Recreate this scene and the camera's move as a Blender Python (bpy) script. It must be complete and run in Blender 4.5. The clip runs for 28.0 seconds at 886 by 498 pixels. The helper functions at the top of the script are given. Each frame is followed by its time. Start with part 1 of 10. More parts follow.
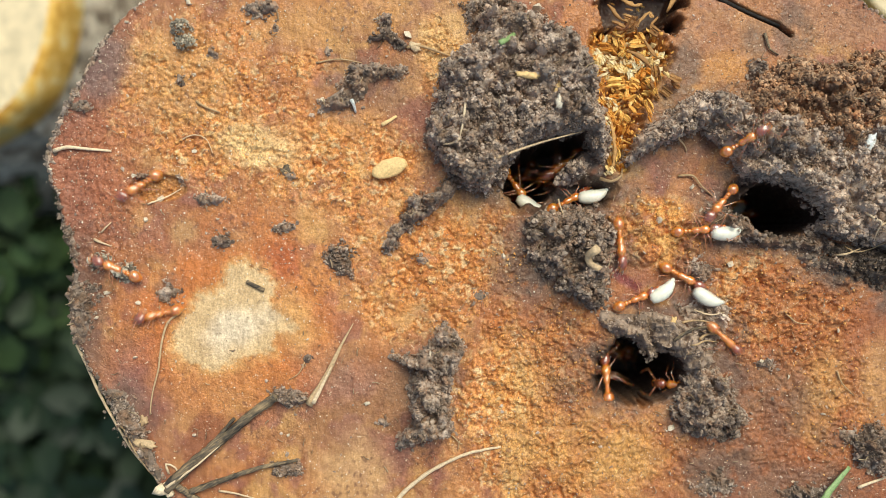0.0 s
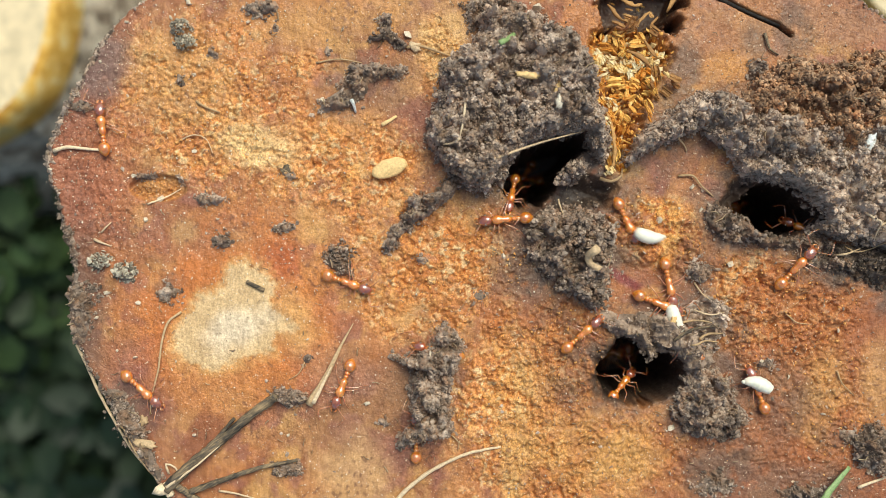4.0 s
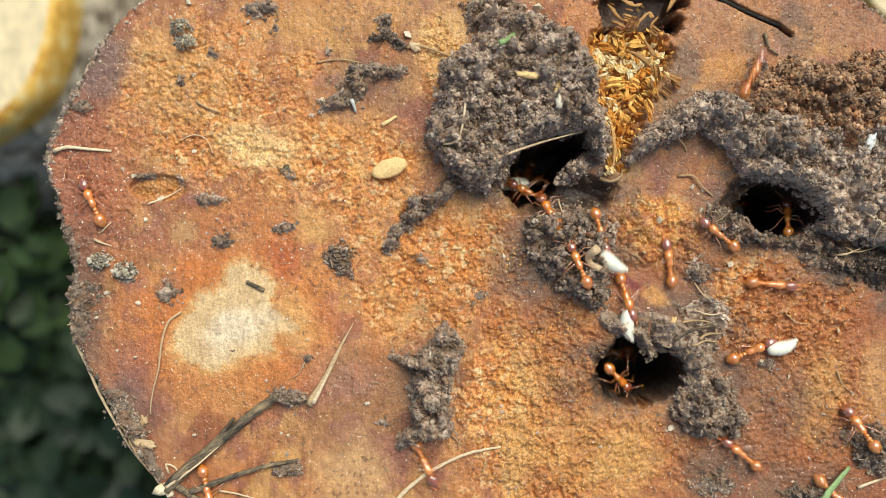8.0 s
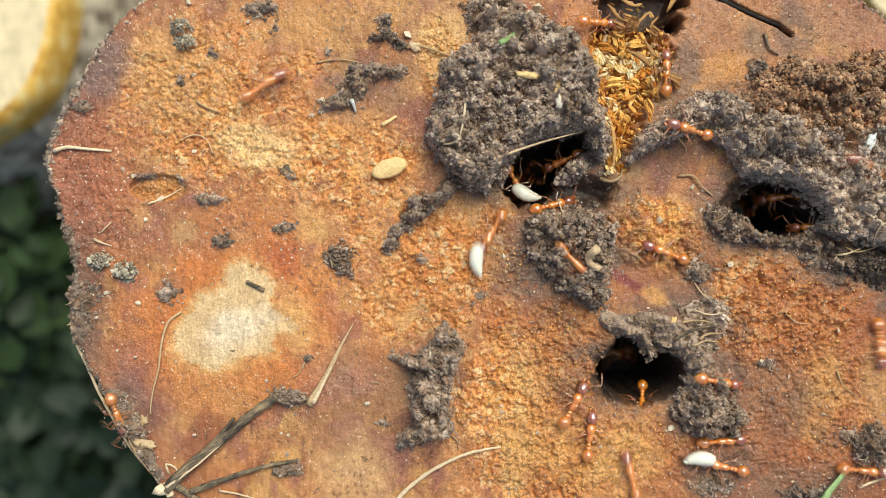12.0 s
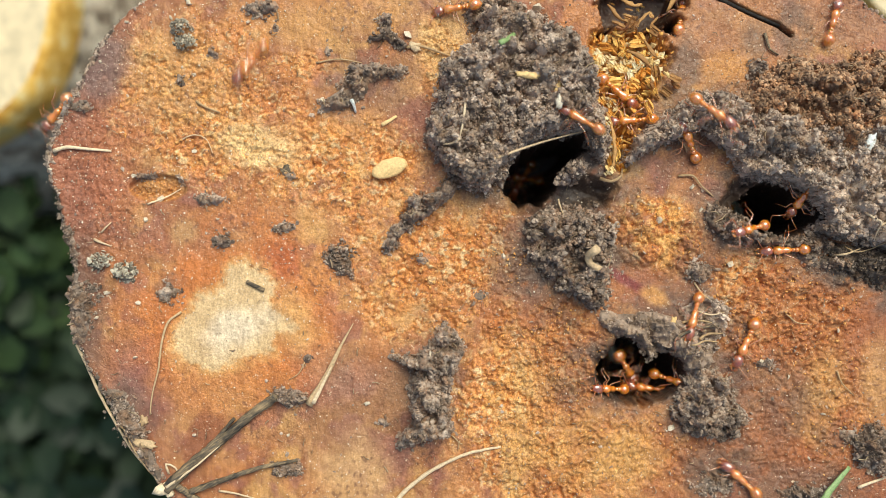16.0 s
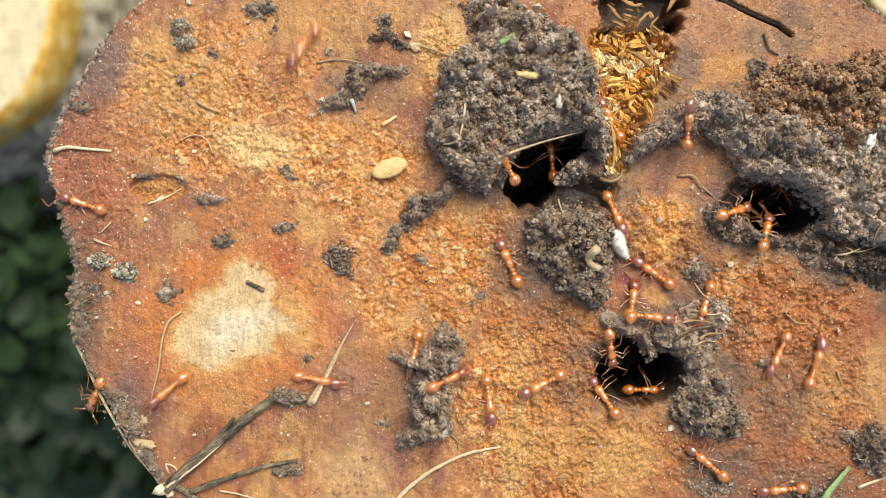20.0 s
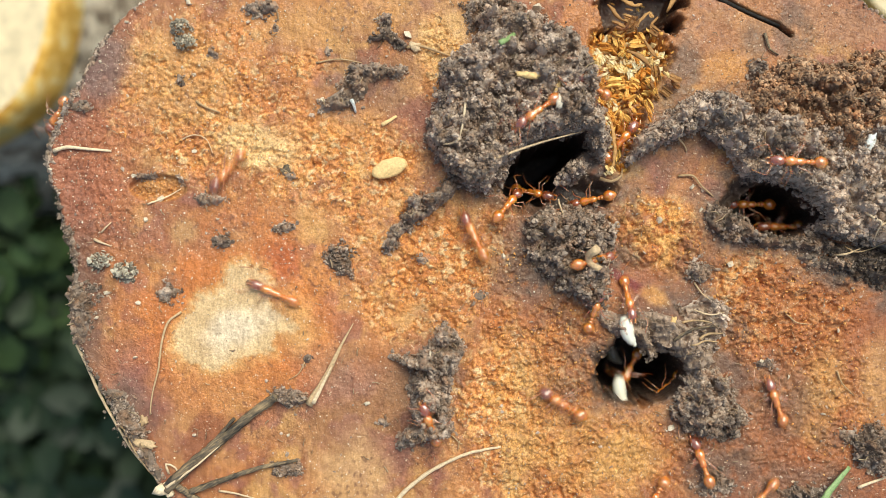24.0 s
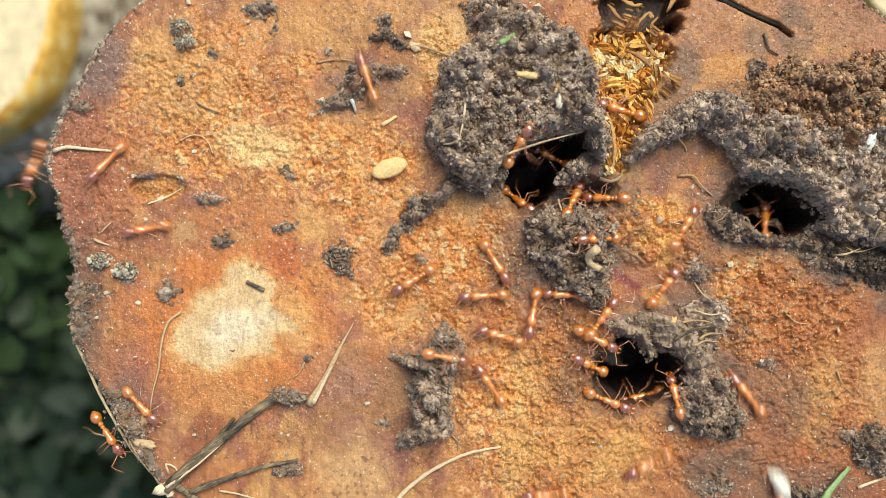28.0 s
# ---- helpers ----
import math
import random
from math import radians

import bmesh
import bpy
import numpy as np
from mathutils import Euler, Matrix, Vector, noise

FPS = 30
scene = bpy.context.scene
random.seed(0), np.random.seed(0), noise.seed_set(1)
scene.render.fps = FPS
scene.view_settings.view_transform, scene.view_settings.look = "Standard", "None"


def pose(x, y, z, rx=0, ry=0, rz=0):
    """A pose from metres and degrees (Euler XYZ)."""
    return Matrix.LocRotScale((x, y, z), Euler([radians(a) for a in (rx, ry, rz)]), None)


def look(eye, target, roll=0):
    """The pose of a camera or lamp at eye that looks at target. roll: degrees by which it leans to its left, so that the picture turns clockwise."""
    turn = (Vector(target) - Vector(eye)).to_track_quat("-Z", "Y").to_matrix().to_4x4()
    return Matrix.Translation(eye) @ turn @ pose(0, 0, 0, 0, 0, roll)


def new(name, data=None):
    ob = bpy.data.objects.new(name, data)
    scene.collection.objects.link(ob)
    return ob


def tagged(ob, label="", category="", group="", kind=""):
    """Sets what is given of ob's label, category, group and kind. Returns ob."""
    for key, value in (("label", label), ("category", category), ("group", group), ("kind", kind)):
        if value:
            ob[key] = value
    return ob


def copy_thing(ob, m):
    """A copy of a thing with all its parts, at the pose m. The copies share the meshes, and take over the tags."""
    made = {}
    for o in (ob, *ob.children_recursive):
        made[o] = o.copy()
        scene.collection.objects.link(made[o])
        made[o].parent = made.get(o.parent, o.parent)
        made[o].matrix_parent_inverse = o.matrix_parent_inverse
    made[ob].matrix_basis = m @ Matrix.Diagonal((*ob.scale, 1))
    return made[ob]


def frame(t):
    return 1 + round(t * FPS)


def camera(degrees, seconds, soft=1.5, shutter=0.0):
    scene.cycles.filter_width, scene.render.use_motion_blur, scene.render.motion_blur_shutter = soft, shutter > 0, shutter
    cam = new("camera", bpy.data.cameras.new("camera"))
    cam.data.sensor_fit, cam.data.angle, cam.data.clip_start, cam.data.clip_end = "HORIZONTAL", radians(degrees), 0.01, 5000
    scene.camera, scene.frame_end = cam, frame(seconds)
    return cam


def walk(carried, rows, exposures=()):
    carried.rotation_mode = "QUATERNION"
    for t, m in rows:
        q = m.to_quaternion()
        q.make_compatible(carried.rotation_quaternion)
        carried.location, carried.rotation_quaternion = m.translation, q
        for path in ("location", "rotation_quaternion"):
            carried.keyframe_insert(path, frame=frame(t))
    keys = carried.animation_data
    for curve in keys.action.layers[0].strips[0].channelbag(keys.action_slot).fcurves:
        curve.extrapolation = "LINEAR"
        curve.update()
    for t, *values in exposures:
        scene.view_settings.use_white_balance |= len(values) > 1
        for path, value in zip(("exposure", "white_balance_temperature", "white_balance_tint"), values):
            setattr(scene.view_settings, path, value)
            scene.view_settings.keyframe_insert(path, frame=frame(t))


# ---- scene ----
# Plan units: 1 unit = 0.0542 mm on the cut face, u to the right and v down; heights in the same units over the face.
UNIT = 0.085 / 1568
FACE = 0.100          # height of the log's cut face over the ground
EYE = 0.0911          # the lens stands this far over the cut face

cam = camera(50, 28.0, soft=0.85, shutter=1.0)
cam.data.dof.use_dof = True
cam.data.dof.focus_distance = EYE - 0.001
cam.data.dof.aperture_fstop = 16.0
STAND = pose(0, 0, FACE + EYE)
walk(cam, [(0.0, STAND), (28.0, STAND)], exposures=[(0.0, -0.12, 6550, -3), (28.0, 0.02, 6550, -3)])

# ---- daylight: an open bright sky with a soft sun over the far edge of the log ----
world = bpy.data.worlds.new("sky")
scene.world = world
world.use_nodes = True
wn = world.node_tree
sky = wn.nodes.new("ShaderNodeTexSky")
sky.sky_type = 'NISHITA'
sky.sun_disc = False
sky.sun_elevation = radians(58)
sky.sun_rotation = radians(28)
sky.dust_density = 3.0
sky.air_density = 0.8
wn.links.new(sky.outputs[0], wn.nodes["Background"].inputs[0])
wn.nodes["Background"].inputs[1].default_value = 0.17
sun = new("sun", bpy.data.lights.new("sun", 'SUN'))
sun.data.energy = 2.7
sun.data.angle = radians(36)
sun.data.color = (1.0, 0.95, 0.87)
sun.matrix_world = look((0.13, 0.25, 0.55), (0, 0, FACE))


# ---- noise fields on the plan ----
def rng_table(seed):
    return np.random.RandomState(seed).rand(256, 256)


TABLES = [rng_table(100 + i) for i in range(12)]


def vnoise(x, y, size, seed=0):
    """Smooth value noise, 0 to 1, with features of that size in units."""
    tab = TABLES[seed % 12]
    turn = 0.6 + 0.7 * seed
    ca, sa = math.cos(turn) / size, math.sin(turn) / size
    fx, fy = ca * np.asarray(x, float) + sa * np.asarray(y, float) + seed * 17.3, ca * np.asarray(y, float) - sa * np.asarray(x, float) + seed * 9.1
    ix, iy = np.floor(fx).astype(int), np.floor(fy).astype(int)
    ax, ay = fx - ix, fy - iy
    ax, ay = ax * ax * (3 - 2 * ax), ay * ay * (3 - 2 * ay)
    a, b = tab[ix % 256, iy % 256], tab[(ix + 1) % 256, iy % 256]
    c, d = tab[ix % 256, (iy + 1) % 256], tab[(ix + 1) % 256, (iy + 1) % 256]
    return (a * (1 - ax) + b * ax) * (1 - ay) + (c * (1 - ax) + d * ax) * ay


def fbm(x, y, size, octaves=4, seed=0):
    total, amp, norm = 0.0, 1.0, 0.0
    for k in range(octaves):
        total = total + amp * vnoise(x, y, size / 2 ** k, seed + k)
        norm += amp
        amp *= 0.55
    return total / norm


def gnoise(x, y, size, seed=0):
    """Smooth gradient noise, about 0 to 1, with no lattice showing."""
    tab = TABLES[(seed + 3) % 12] * 2 * math.pi
    turn = 0.35 + 0.9 * seed
    ca, sa = math.cos(turn) / size, math.sin(turn) / size
    fx, fy = ca * np.asarray(x, float) + sa * np.asarray(y, float) + seed * 11.7, ca * np.asarray(y, float) - sa * np.asarray(x, float) + seed * 5.3
    ix, iy = np.floor(fx).astype(int), np.floor(fy).astype(int)
    ax, ay = fx - ix, fy - iy
    wx, wy = ax ** 3 * (ax * (6 * ax - 15) + 10), ay ** 3 * (ay * (6 * ay - 15) + 10)
    total = 0.0
    for i in (0, 1):
        for j in (0, 1):
            g = tab[(ix + i) % 256, (iy + j) % 256]
            total = total + (wx if i else 1 - wx) * (wy if j else 1 - wy) * (np.cos(g) * (ax - i) + np.sin(g) * (ay - j))
    return np.clip(0.5 + 0.85 * total, 0, 1)


def gfbm(x, y, size, octaves=3, seed=0):
    total, amp, norm = 0.0, 1.0, 0.0
    for k in range(octaves):
        total, norm = total + amp * gnoise(x, y, size / 2.1 ** k, seed + k), norm + amp
        amp *= 0.55
    return total / norm


def crumbs(x, y, size, seed=0):
    """Rounded crumbs with creases between them: height 0 to 1, and a number of its own for each crumb."""
    ta, tb, tc = TABLES[(seed + 1) % 12], TABLES[(seed + 6) % 12], TABLES[(seed + 9) % 12]
    fx, fy = np.asarray(x, float) / size, np.asarray(y, float) / size
    ix, iy = np.floor(fx).astype(int), np.floor(fy).astype(int)
    best, own = np.full(np.shape(fx), 9.0), np.zeros(np.shape(fx))
    for i in (-1, 0, 1):
        for j in (-1, 0, 1):
            px, py = (ix + i) % 256, (iy + j) % 256
            q = (ix + i + ta[px, py] - fx) ** 2 + (iy + j + tb[px, py] - fy) ** 2
            near = q < best
            best, own = np.where(near, q, best), np.where(near, tc[px, py], own)
    return 1 - np.minimum(best, 1), own


def cells(x, y, size, seed=0):
    """Distance to the nearest scattered point, 0 at it and about 1 between points."""
    ta, tb = TABLES[seed % 12], TABLES[(seed + 5) % 12]
    fx, fy = np.asarray(x, float) / size, np.asarray(y, float) / size
    ix, iy = np.floor(fx).astype(int), np.floor(fy).astype(int)
    best = np.full(np.shape(fx), 9.0)
    for i in (-1, 0, 1):
        for j in (-1, 0, 1):
            px, py = ix + i, iy + j
            dx = px + ta[px % 256, py % 256] - fx
            dy = py + tb[px % 256, py % 256] - fy
            best = np.minimum(best, dx * dx + dy * dy)
    return np.sqrt(best)


def smooth(lo, hi, v):
    s = np.clip((v - lo) / (hi - lo), 0, 1)
    return s * s * (3 - 2 * s)


def patch(x, y, cu, cv, ru, rv, turn=0, soft=0.35, rough=0.35, seed=0):
    """A soft patch, 1 inside and 0 outside, with a ragged rim."""
    c, s = math.cos(radians(turn)), math.sin(radians(turn))
    dx, dy = x - cu, y - cv
    a, b = (dx * c + dy * s) / ru, (-dx * s + dy * c) / rv
    r = np.sqrt(a * a + b * b) + rough * (fbm(x, y, 45, 4, seed) - 0.5) * 2
    return 1 - smooth(1 - soft, 1 + soft, r)


def inside(x, y, ring):
    """Signed distance to a closed outline, positive inside."""
    x, y = np.asarray(x, float), np.asarray(y, float)
    dist = np.full(x.shape, 1e9)
    odd = np.zeros(x.shape, bool)
    for (x0, y0), (x1, y1) in zip(ring, ring[1:] + ring[:1]):
        ex, ey = x1 - x0, y1 - y0
        k = np.clip(((x - x0) * ex + (y - y0) * ey) / (ex * ex + ey * ey + 1e-9), 0, 1)
        dist = np.minimum(dist, (x - x0 - k * ex) ** 2 + (y - y0 - k * ey) ** 2)
        if y0 != y1:
            odd ^= ((y0 > y) != (y1 > y)) & (x < x0 + (y - y0) * ex / ey)
    return np.where(odd, 1, -1) * np.sqrt(dist)


def along(x, y, line):
    """Distance to an open line."""
    dist = np.full(np.shape(x), 1e9)
    for (x0, y0), (x1, y1) in zip(line, line[1:]):
        ex, ey = x1 - x0, y1 - y0
        k = np.clip(((x - x0) * ex + (y - y0) * ey) / (ex * ex + ey * ey + 1e-9), 0, 1)
        dist = np.minimum(dist, np.hypot(x - x0 - k * ex, y - y0 - k * ey))
    return dist


def at(u, v, h=0.0):
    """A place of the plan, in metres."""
    return Vector(((u - 784) * UNIT, (441 - v) * UNIT, FACE + h * UNIT))


# ---- materials ----
def material(name, rough=0.7, spec=0.4):
    m = bpy.data.materials.new(name)
    m.use_nodes = True
    b = m.node_tree.nodes["Principled BSDF"]
    b.inputs["Roughness"].default_value = rough
    b.inputs["Specular IOR Level"].default_value = spec
    return m, m.node_tree, b


def node(nt, kind, **sets):
    n = nt.nodes.new(kind)
    for k, v in sets.items():
        n.inputs[k.replace("_", " ")].default_value = v
    return n


def grain(nt, size, detail=6.0, stretch=(1, 1, 1)):
    """Noise in world space with features of that size in metres."""
    geo = nt.nodes.new("ShaderNodeTexCoord")
    mp = nt.nodes.new("ShaderNodeMapping")
    mp.inputs["Scale"].default_value = tuple(s / size for s in stretch)
    mp.inputs["Rotation"].default_value = (0.55, 0.83, 0.37)
    nt.links.new(geo.outputs["Object"], mp.inputs[0])
    n = node(nt, "ShaderNodeTexNoise", Scale=1.0, Detail=detail, Roughness=0.6, Distortion=0.7)
    nt.links.new(mp.outputs[0], n.inputs[0])
    return n.outputs[0]


def fibre_grain(nt, size, angle, long=7.0):
    """Noise drawn out along a direction of the plan."""
    geo, turn, scale = nt.nodes.new("ShaderNodeTexCoord"), nt.nodes.new("ShaderNodeMapping"), nt.nodes.new("ShaderNodeMapping")
    turn.inputs["Rotation"].default_value = (0, 0, -radians(angle))
    scale.inputs["Scale"].default_value = (1 / (size * long), 1 / size, 1 / size)
    nt.links.new(geo.outputs["Object"], turn.inputs[0])
    nt.links.new(turn.outputs[0], scale.inputs[0])
    n = node(nt, "ShaderNodeTexNoise", Scale=1.0, Detail=4.0, Roughness=0.6, Distortion=0.4)
    nt.links.new(scale.outputs[0], n.inputs[0])
    return n.outputs[0]


def ramp(nt, fac, *stops):
    r = nt.nodes.new("ShaderNodeValToRGB")
    while len(r.color_ramp.elements) < len(stops):
        r.color_ramp.elements.new(0.5)
    for e, (p, c) in zip(r.color_ramp.elements, stops):
        e.position, e.color = p, (*c, 1)
    nt.links.new(fac, r.inputs[0])
    return r.outputs[0]


def blend(nt, a, b, fac=0.5, mode='MULTIPLY'):
    m = nt.nodes.new("ShaderNodeMix")
    m.data_type, m.blend_type = 'RGBA', mode
    for sock, val in ((m.inputs[0], fac), (m.inputs[6], a), (m.inputs[7], b)):
        if hasattr(val, "is_linked"):
            nt.links.new(val, sock)
        else:
            sock.default_value = val if sock == m.inputs[0] else (*val, 1)
    return m.outputs[2]


def relief(nt, bsdf, height, dist, strength=0.6):
    b = nt.nodes.new("ShaderNodeBump")
    b.inputs["Strength"].default_value = strength
    b.inputs["Distance"].default_value = dist
    nt.links.new(height, b.inputs["Height"])
    nt.links.new(b.outputs[0], bsdf.inputs["Normal"])


def painted(name, rough, spec, fine=0.00012, bump=0.00016):
    """A surface whose colour patches lie on the mesh, with fine grain on top."""
    m, nt, b = material(name, rough, spec)
    att = nt.nodes.new("ShaderNodeAttribute")
    att.attribute_name = "tint"
    g1 = ramp(nt, grain(nt, fine * 1.5, 5), (0.32, (0.46, 0.33, 0.26)), (0.5, (1, 1, 1)), (0.66, (1.55, 1.68, 1.8)))
    g2 = ramp(nt, grain(nt, fine * 14, 5), (0.3, (0.76, 0.72, 0.70)), (0.7, (1.14, 1.15, 1.16)))
    streak = ramp(nt, grain(nt, fine * 3, 4, (1.0, 0.16, 1.0)), (0.35, (0.74, 0.69, 0.68)), (0.65, (1.18, 1.19, 1.2)))
    col = blend(nt, att.outputs["Color"], g1, att.outputs["Alpha"])
    col = blend(nt, col, streak, 0.45)
    fleck = ramp(nt, grain(nt, fine * 2.6, 2), (0.67, (0, 0, 0)), (0.75, (1, 1, 1)))
    col = blend(nt, col, (0.82, 0.62, 0.42), fleck, 'MIX')
    nt.links.new(blend(nt, col, g2, 0.9), b.inputs["Base Color"])
    wet = nt.nodes.new("ShaderNodeMapRange")
    wet.inputs["From Min"].default_value, wet.inputs["From Max"].default_value = 0.35, 0.65
    wet.inputs["To Min"].default_value, wet.inputs["To Max"].default_value = rough - 0.12, rough + 0.2
    nt.links.new(grain(nt, fine * 5, 5), wet.inputs["Value"])
    nt.links.new(wet.outputs[0], b.inputs["Roughness"])
    relief(nt, b, grain(nt, fine * 3.2, 2.5), bump, 1.0)
    worn = nt.nodes.new("ShaderNodeMapRange")      # smooth wet wood is flatter than gnawed wood
    worn.inputs["From Min"].default_value, worn.inputs["From Max"].default_value = 0.25, 0.6
    worn.inputs["To Min"].default_value, worn.inputs["To Max"].default_value = 0.3, 1.0
    nt.links.new(att.outputs["Alpha"], worn.inputs["Value"])
    nt.links.new(worn.outputs[0], b.inputs["Normal"].links[0].from_node.inputs["Strength"])
    return m


def mottled(name, size, rough, *stops):
    """A surface mottled between several colours, with features of that size in metres."""
    m, nt, b = material(name, rough, 0.25)
    nt.links.new(ramp(nt, grain(nt, size, 6), *stops), b.inputs["Base Color"])
    relief(nt, b, grain(nt, size * 0.5, 5), size * 0.2, 0.7)
    return m


def pieces_mat(name, lo, hi, rough=0.85, spec=0.25, fine=0.0001, island=True, bump=0.00005, warm=None):
    """Loose pieces, each a little different between two colours."""
    m, nt, b = material(name, rough, spec)
    geo = nt.nodes.new("ShaderNodeNewGeometry" if island else "ShaderNodeObjectInfo")
    base = ramp(nt, geo.outputs["Random Per Island" if island else "Random"], (0.0, lo), (0.6, tuple((a + c) / 2 for a, c in zip(lo, hi))), (1.0, hi))
    if warm:
        base = blend(nt, base, warm, ramp(nt, grain(nt, 0.0011, 4), (0.46, (0, 0, 0)), (0.66, (0.8, 0.8, 0.8))), 'MIX')
        base = blend(nt, base, ramp(nt, grain(nt, 0.0024, 4), (0.38, (0.6, 0.58, 0.56)), (0.62, (1.28, 1.28, 1.28))), 0.9)
    g = ramp(nt, grain(nt, fine, 5), (0.28, (0.6, 0.6, 0.6)), (0.7, (1.25, 1.25, 1.25)))
    nt.links.new(blend(nt, base, g, 0.8), b.inputs["Base Color"])
    relief(nt, b, grain(nt, fine * 2.2, 2.5), bump * 0.55, 0.7)
    return m


WOOD = painted("weathered_cut_wood", 0.5, 0.5)
SOIL = pieces_mat("crumbly_soil", (0.21, 0.153, 0.118), (0.72, 0.565, 0.445), fine=0.00012, bump=0.0003, warm=(0.44, 0.28, 0.18))
SOIL_BROWN = pieces_mat("rotten_wood_soil", (0.21, 0.135, 0.09), (0.70, 0.45, 0.275), fine=0.00012, bump=0.0003, warm=(0.60, 0.30, 0.14))
# darker copy of the crumbly soil; on the heaps it also holds their shade
SOIL_DARKER = pieces_mat("darker_soil", (0.165, 0.122, 0.093), (0.55, 0.425, 0.33), fine=0.00012, bump=0.0003, warm=(0.38, 0.22, 0.13))
# damp soil with the shade at the mound's foot put into its colour
SOIL_SHADED = pieces_mat("shaded_damp_soil", (0.06, 0.045, 0.035), (0.25, 0.19, 0.145), fine=0.00012, bump=0.0003, warm=(0.16, 0.10, 0.065))
CLAY = pieces_mat("dry_clay_soil", (0.32, 0.235, 0.178), (0.68, 0.53, 0.41), fine=0.00016, bump=0.0002, warm=(0.44, 0.30, 0.20))
LICHEN = pieces_mat("grey_green_grit", (0.12, 0.10, 0.072), (0.76, 0.66, 0.50))
CRUMB = pieces_mat("wood_crumbs", (0.64, 0.265, 0.06), (0.88, 0.48, 0.15), 0.5, 0.45)
FIBRE = pieces_mat("rotten_fibres", (0.72, 0.27, 0.035), (1.0, 0.66, 0.19), 0.6, 0.35, island=False)
SLAT = pieces_mat("torn_rotten_strip", (0.26, 0.11, 0.035), (0.60, 0.33, 0.12), 0.7, 0.3, 0.0003, False, 0.0001)
PALE = pieces_mat("pale_rotten_wood", (0.86, 0.58, 0.22), (0.95, 0.82, 0.52), 0.6, 0.35, 0.0003, False, 0.0001)
GRIT = pieces_mat("pale_grit", (0.64, 0.50, 0.34), (0.93, 0.84, 0.68), 0.45, 0.5)
BARK = pieces_mat("dark_bark", (0.10, 0.07, 0.05), (0.16, 0.115, 0.085), 0.9, 0.2, 0.0008, False, 0.0004)
STRAW = pieces_mat("dry_straw", (0.64, 0.45, 0.26), (0.90, 0.70, 0.46), 0.55, 0.35, 0.0002, False)
ROOT = pieces_mat("pale_rootlet", (0.44, 0.28, 0.14), (0.66, 0.46, 0.26), 0.6, 0.3, 0.0002, False)
STICK, nt_, bs_ = material("weathered_stick", 0.75, 0.25)
weather = ramp(nt_, fibre_grain(nt_, 0.00016, 32, 9), (0.36, (0.09, 0.078, 0.066)), (0.5, (0.18, 0.135, 0.09)), (0.68, (0.36, 0.26, 0.15)))
nt_.links.new(blend(nt_, weather, ramp(nt_, grain(nt_, 0.0022, 4), (0.42, (0.34, 0.36, 0.40)), (0.58, (1.25, 1.2, 1.1))), 0.9), bs_.inputs["Base Color"])
relief(nt_, bs_, fibre_grain(nt_, 0.00016, 32, 9), 0.0001, 0.8)
DARK = mottled("rotten_dark_twig", 0.0005, 0.8, (0.35, (0.012, 0.01, 0.009)), (0.65, (0.04, 0.032, 0.026)))
GREEN = pieces_mat("fresh_grass", (0.25, 0.36, 0.13), (0.36, 0.47, 0.21), 0.5, 0.4, 0.0002, False)
CHIP = pieces_mat("pale_wood_chip", (0.80, 0.50, 0.20), (0.92, 0.64, 0.30), 0.6, 0.3, 0.0002, False)
SEED = pieces_mat("white_husk", (0.75, 0.75, 0.70), (0.85, 0.85, 0.8), 0.5, 0.4, 0.0002, False)


# ---- mesh makers ----
def link(name, mesh, mat, parent=None, label=""):
    ob = new(name, mesh)
    if mat and not mesh.materials:
        mesh.materials.append(mat)
    if parent:
        ob.parent = parent
    return tagged(ob, label)


def mesh_of(name, verts, faces, mat=None, soft=True):
    me = bpy.data.meshes.new(name)
    me.from_pydata(np.asarray(verts).tolist(), [], [list(map(int, f)) for f in faces])
    if mat:
        me.materials.append(mat)
    if soft:
        me.polygons.foreach_set("use_smooth", [True] * len(me.polygons))
    me.update()
    return me


def rotation(r, n):
    """n random turns."""
    q = r.randn(n, 4)
    q /= np.linalg.norm(q, axis=1)[:, None]
    w, x, y, z = q.T
    return np.stack([np.stack([1 - 2 * (y * y + z * z), 2 * (x * y - z * w), 2 * (x * z + y * w)], 1),
                     np.stack([2 * (x * y + z * w), 1 - 2 * (x * x + z * z), 2 * (y * z - x * w)], 1),
                     np.stack([2 * (x * z - y * w), 2 * (y * z + x * w), 1 - 2 * (x * x + y * y)], 1)], 1)


def ico():
    g = (1 + 5 ** 0.5) / 2
    v = np.array([(s * a, t * b, 0) for a, b in ((1, g),) for s in (-1, 1) for t in (-1, 1)])
    v = np.concatenate([v, v[:, [2, 0, 1]], v[:, [1, 2, 0]]]) / math.hypot(1, g)
    f = []
    for i in range(12):
        for j in range(i + 1, 12):
            for k in range(j + 1, 12):
                a, b, c = v[i], v[j], v[k]
                if max(np.linalg.norm(a - b), np.linalg.norm(b - c), np.linalg.norm(a - c)) < 1.1:
                    f.append((i, j, k) if np.dot(np.cross(b - a, c - a), a + b + c) > 0 else (i, k, j))
    return v, np.array(f)


ICO_V, ICO_F = ico()


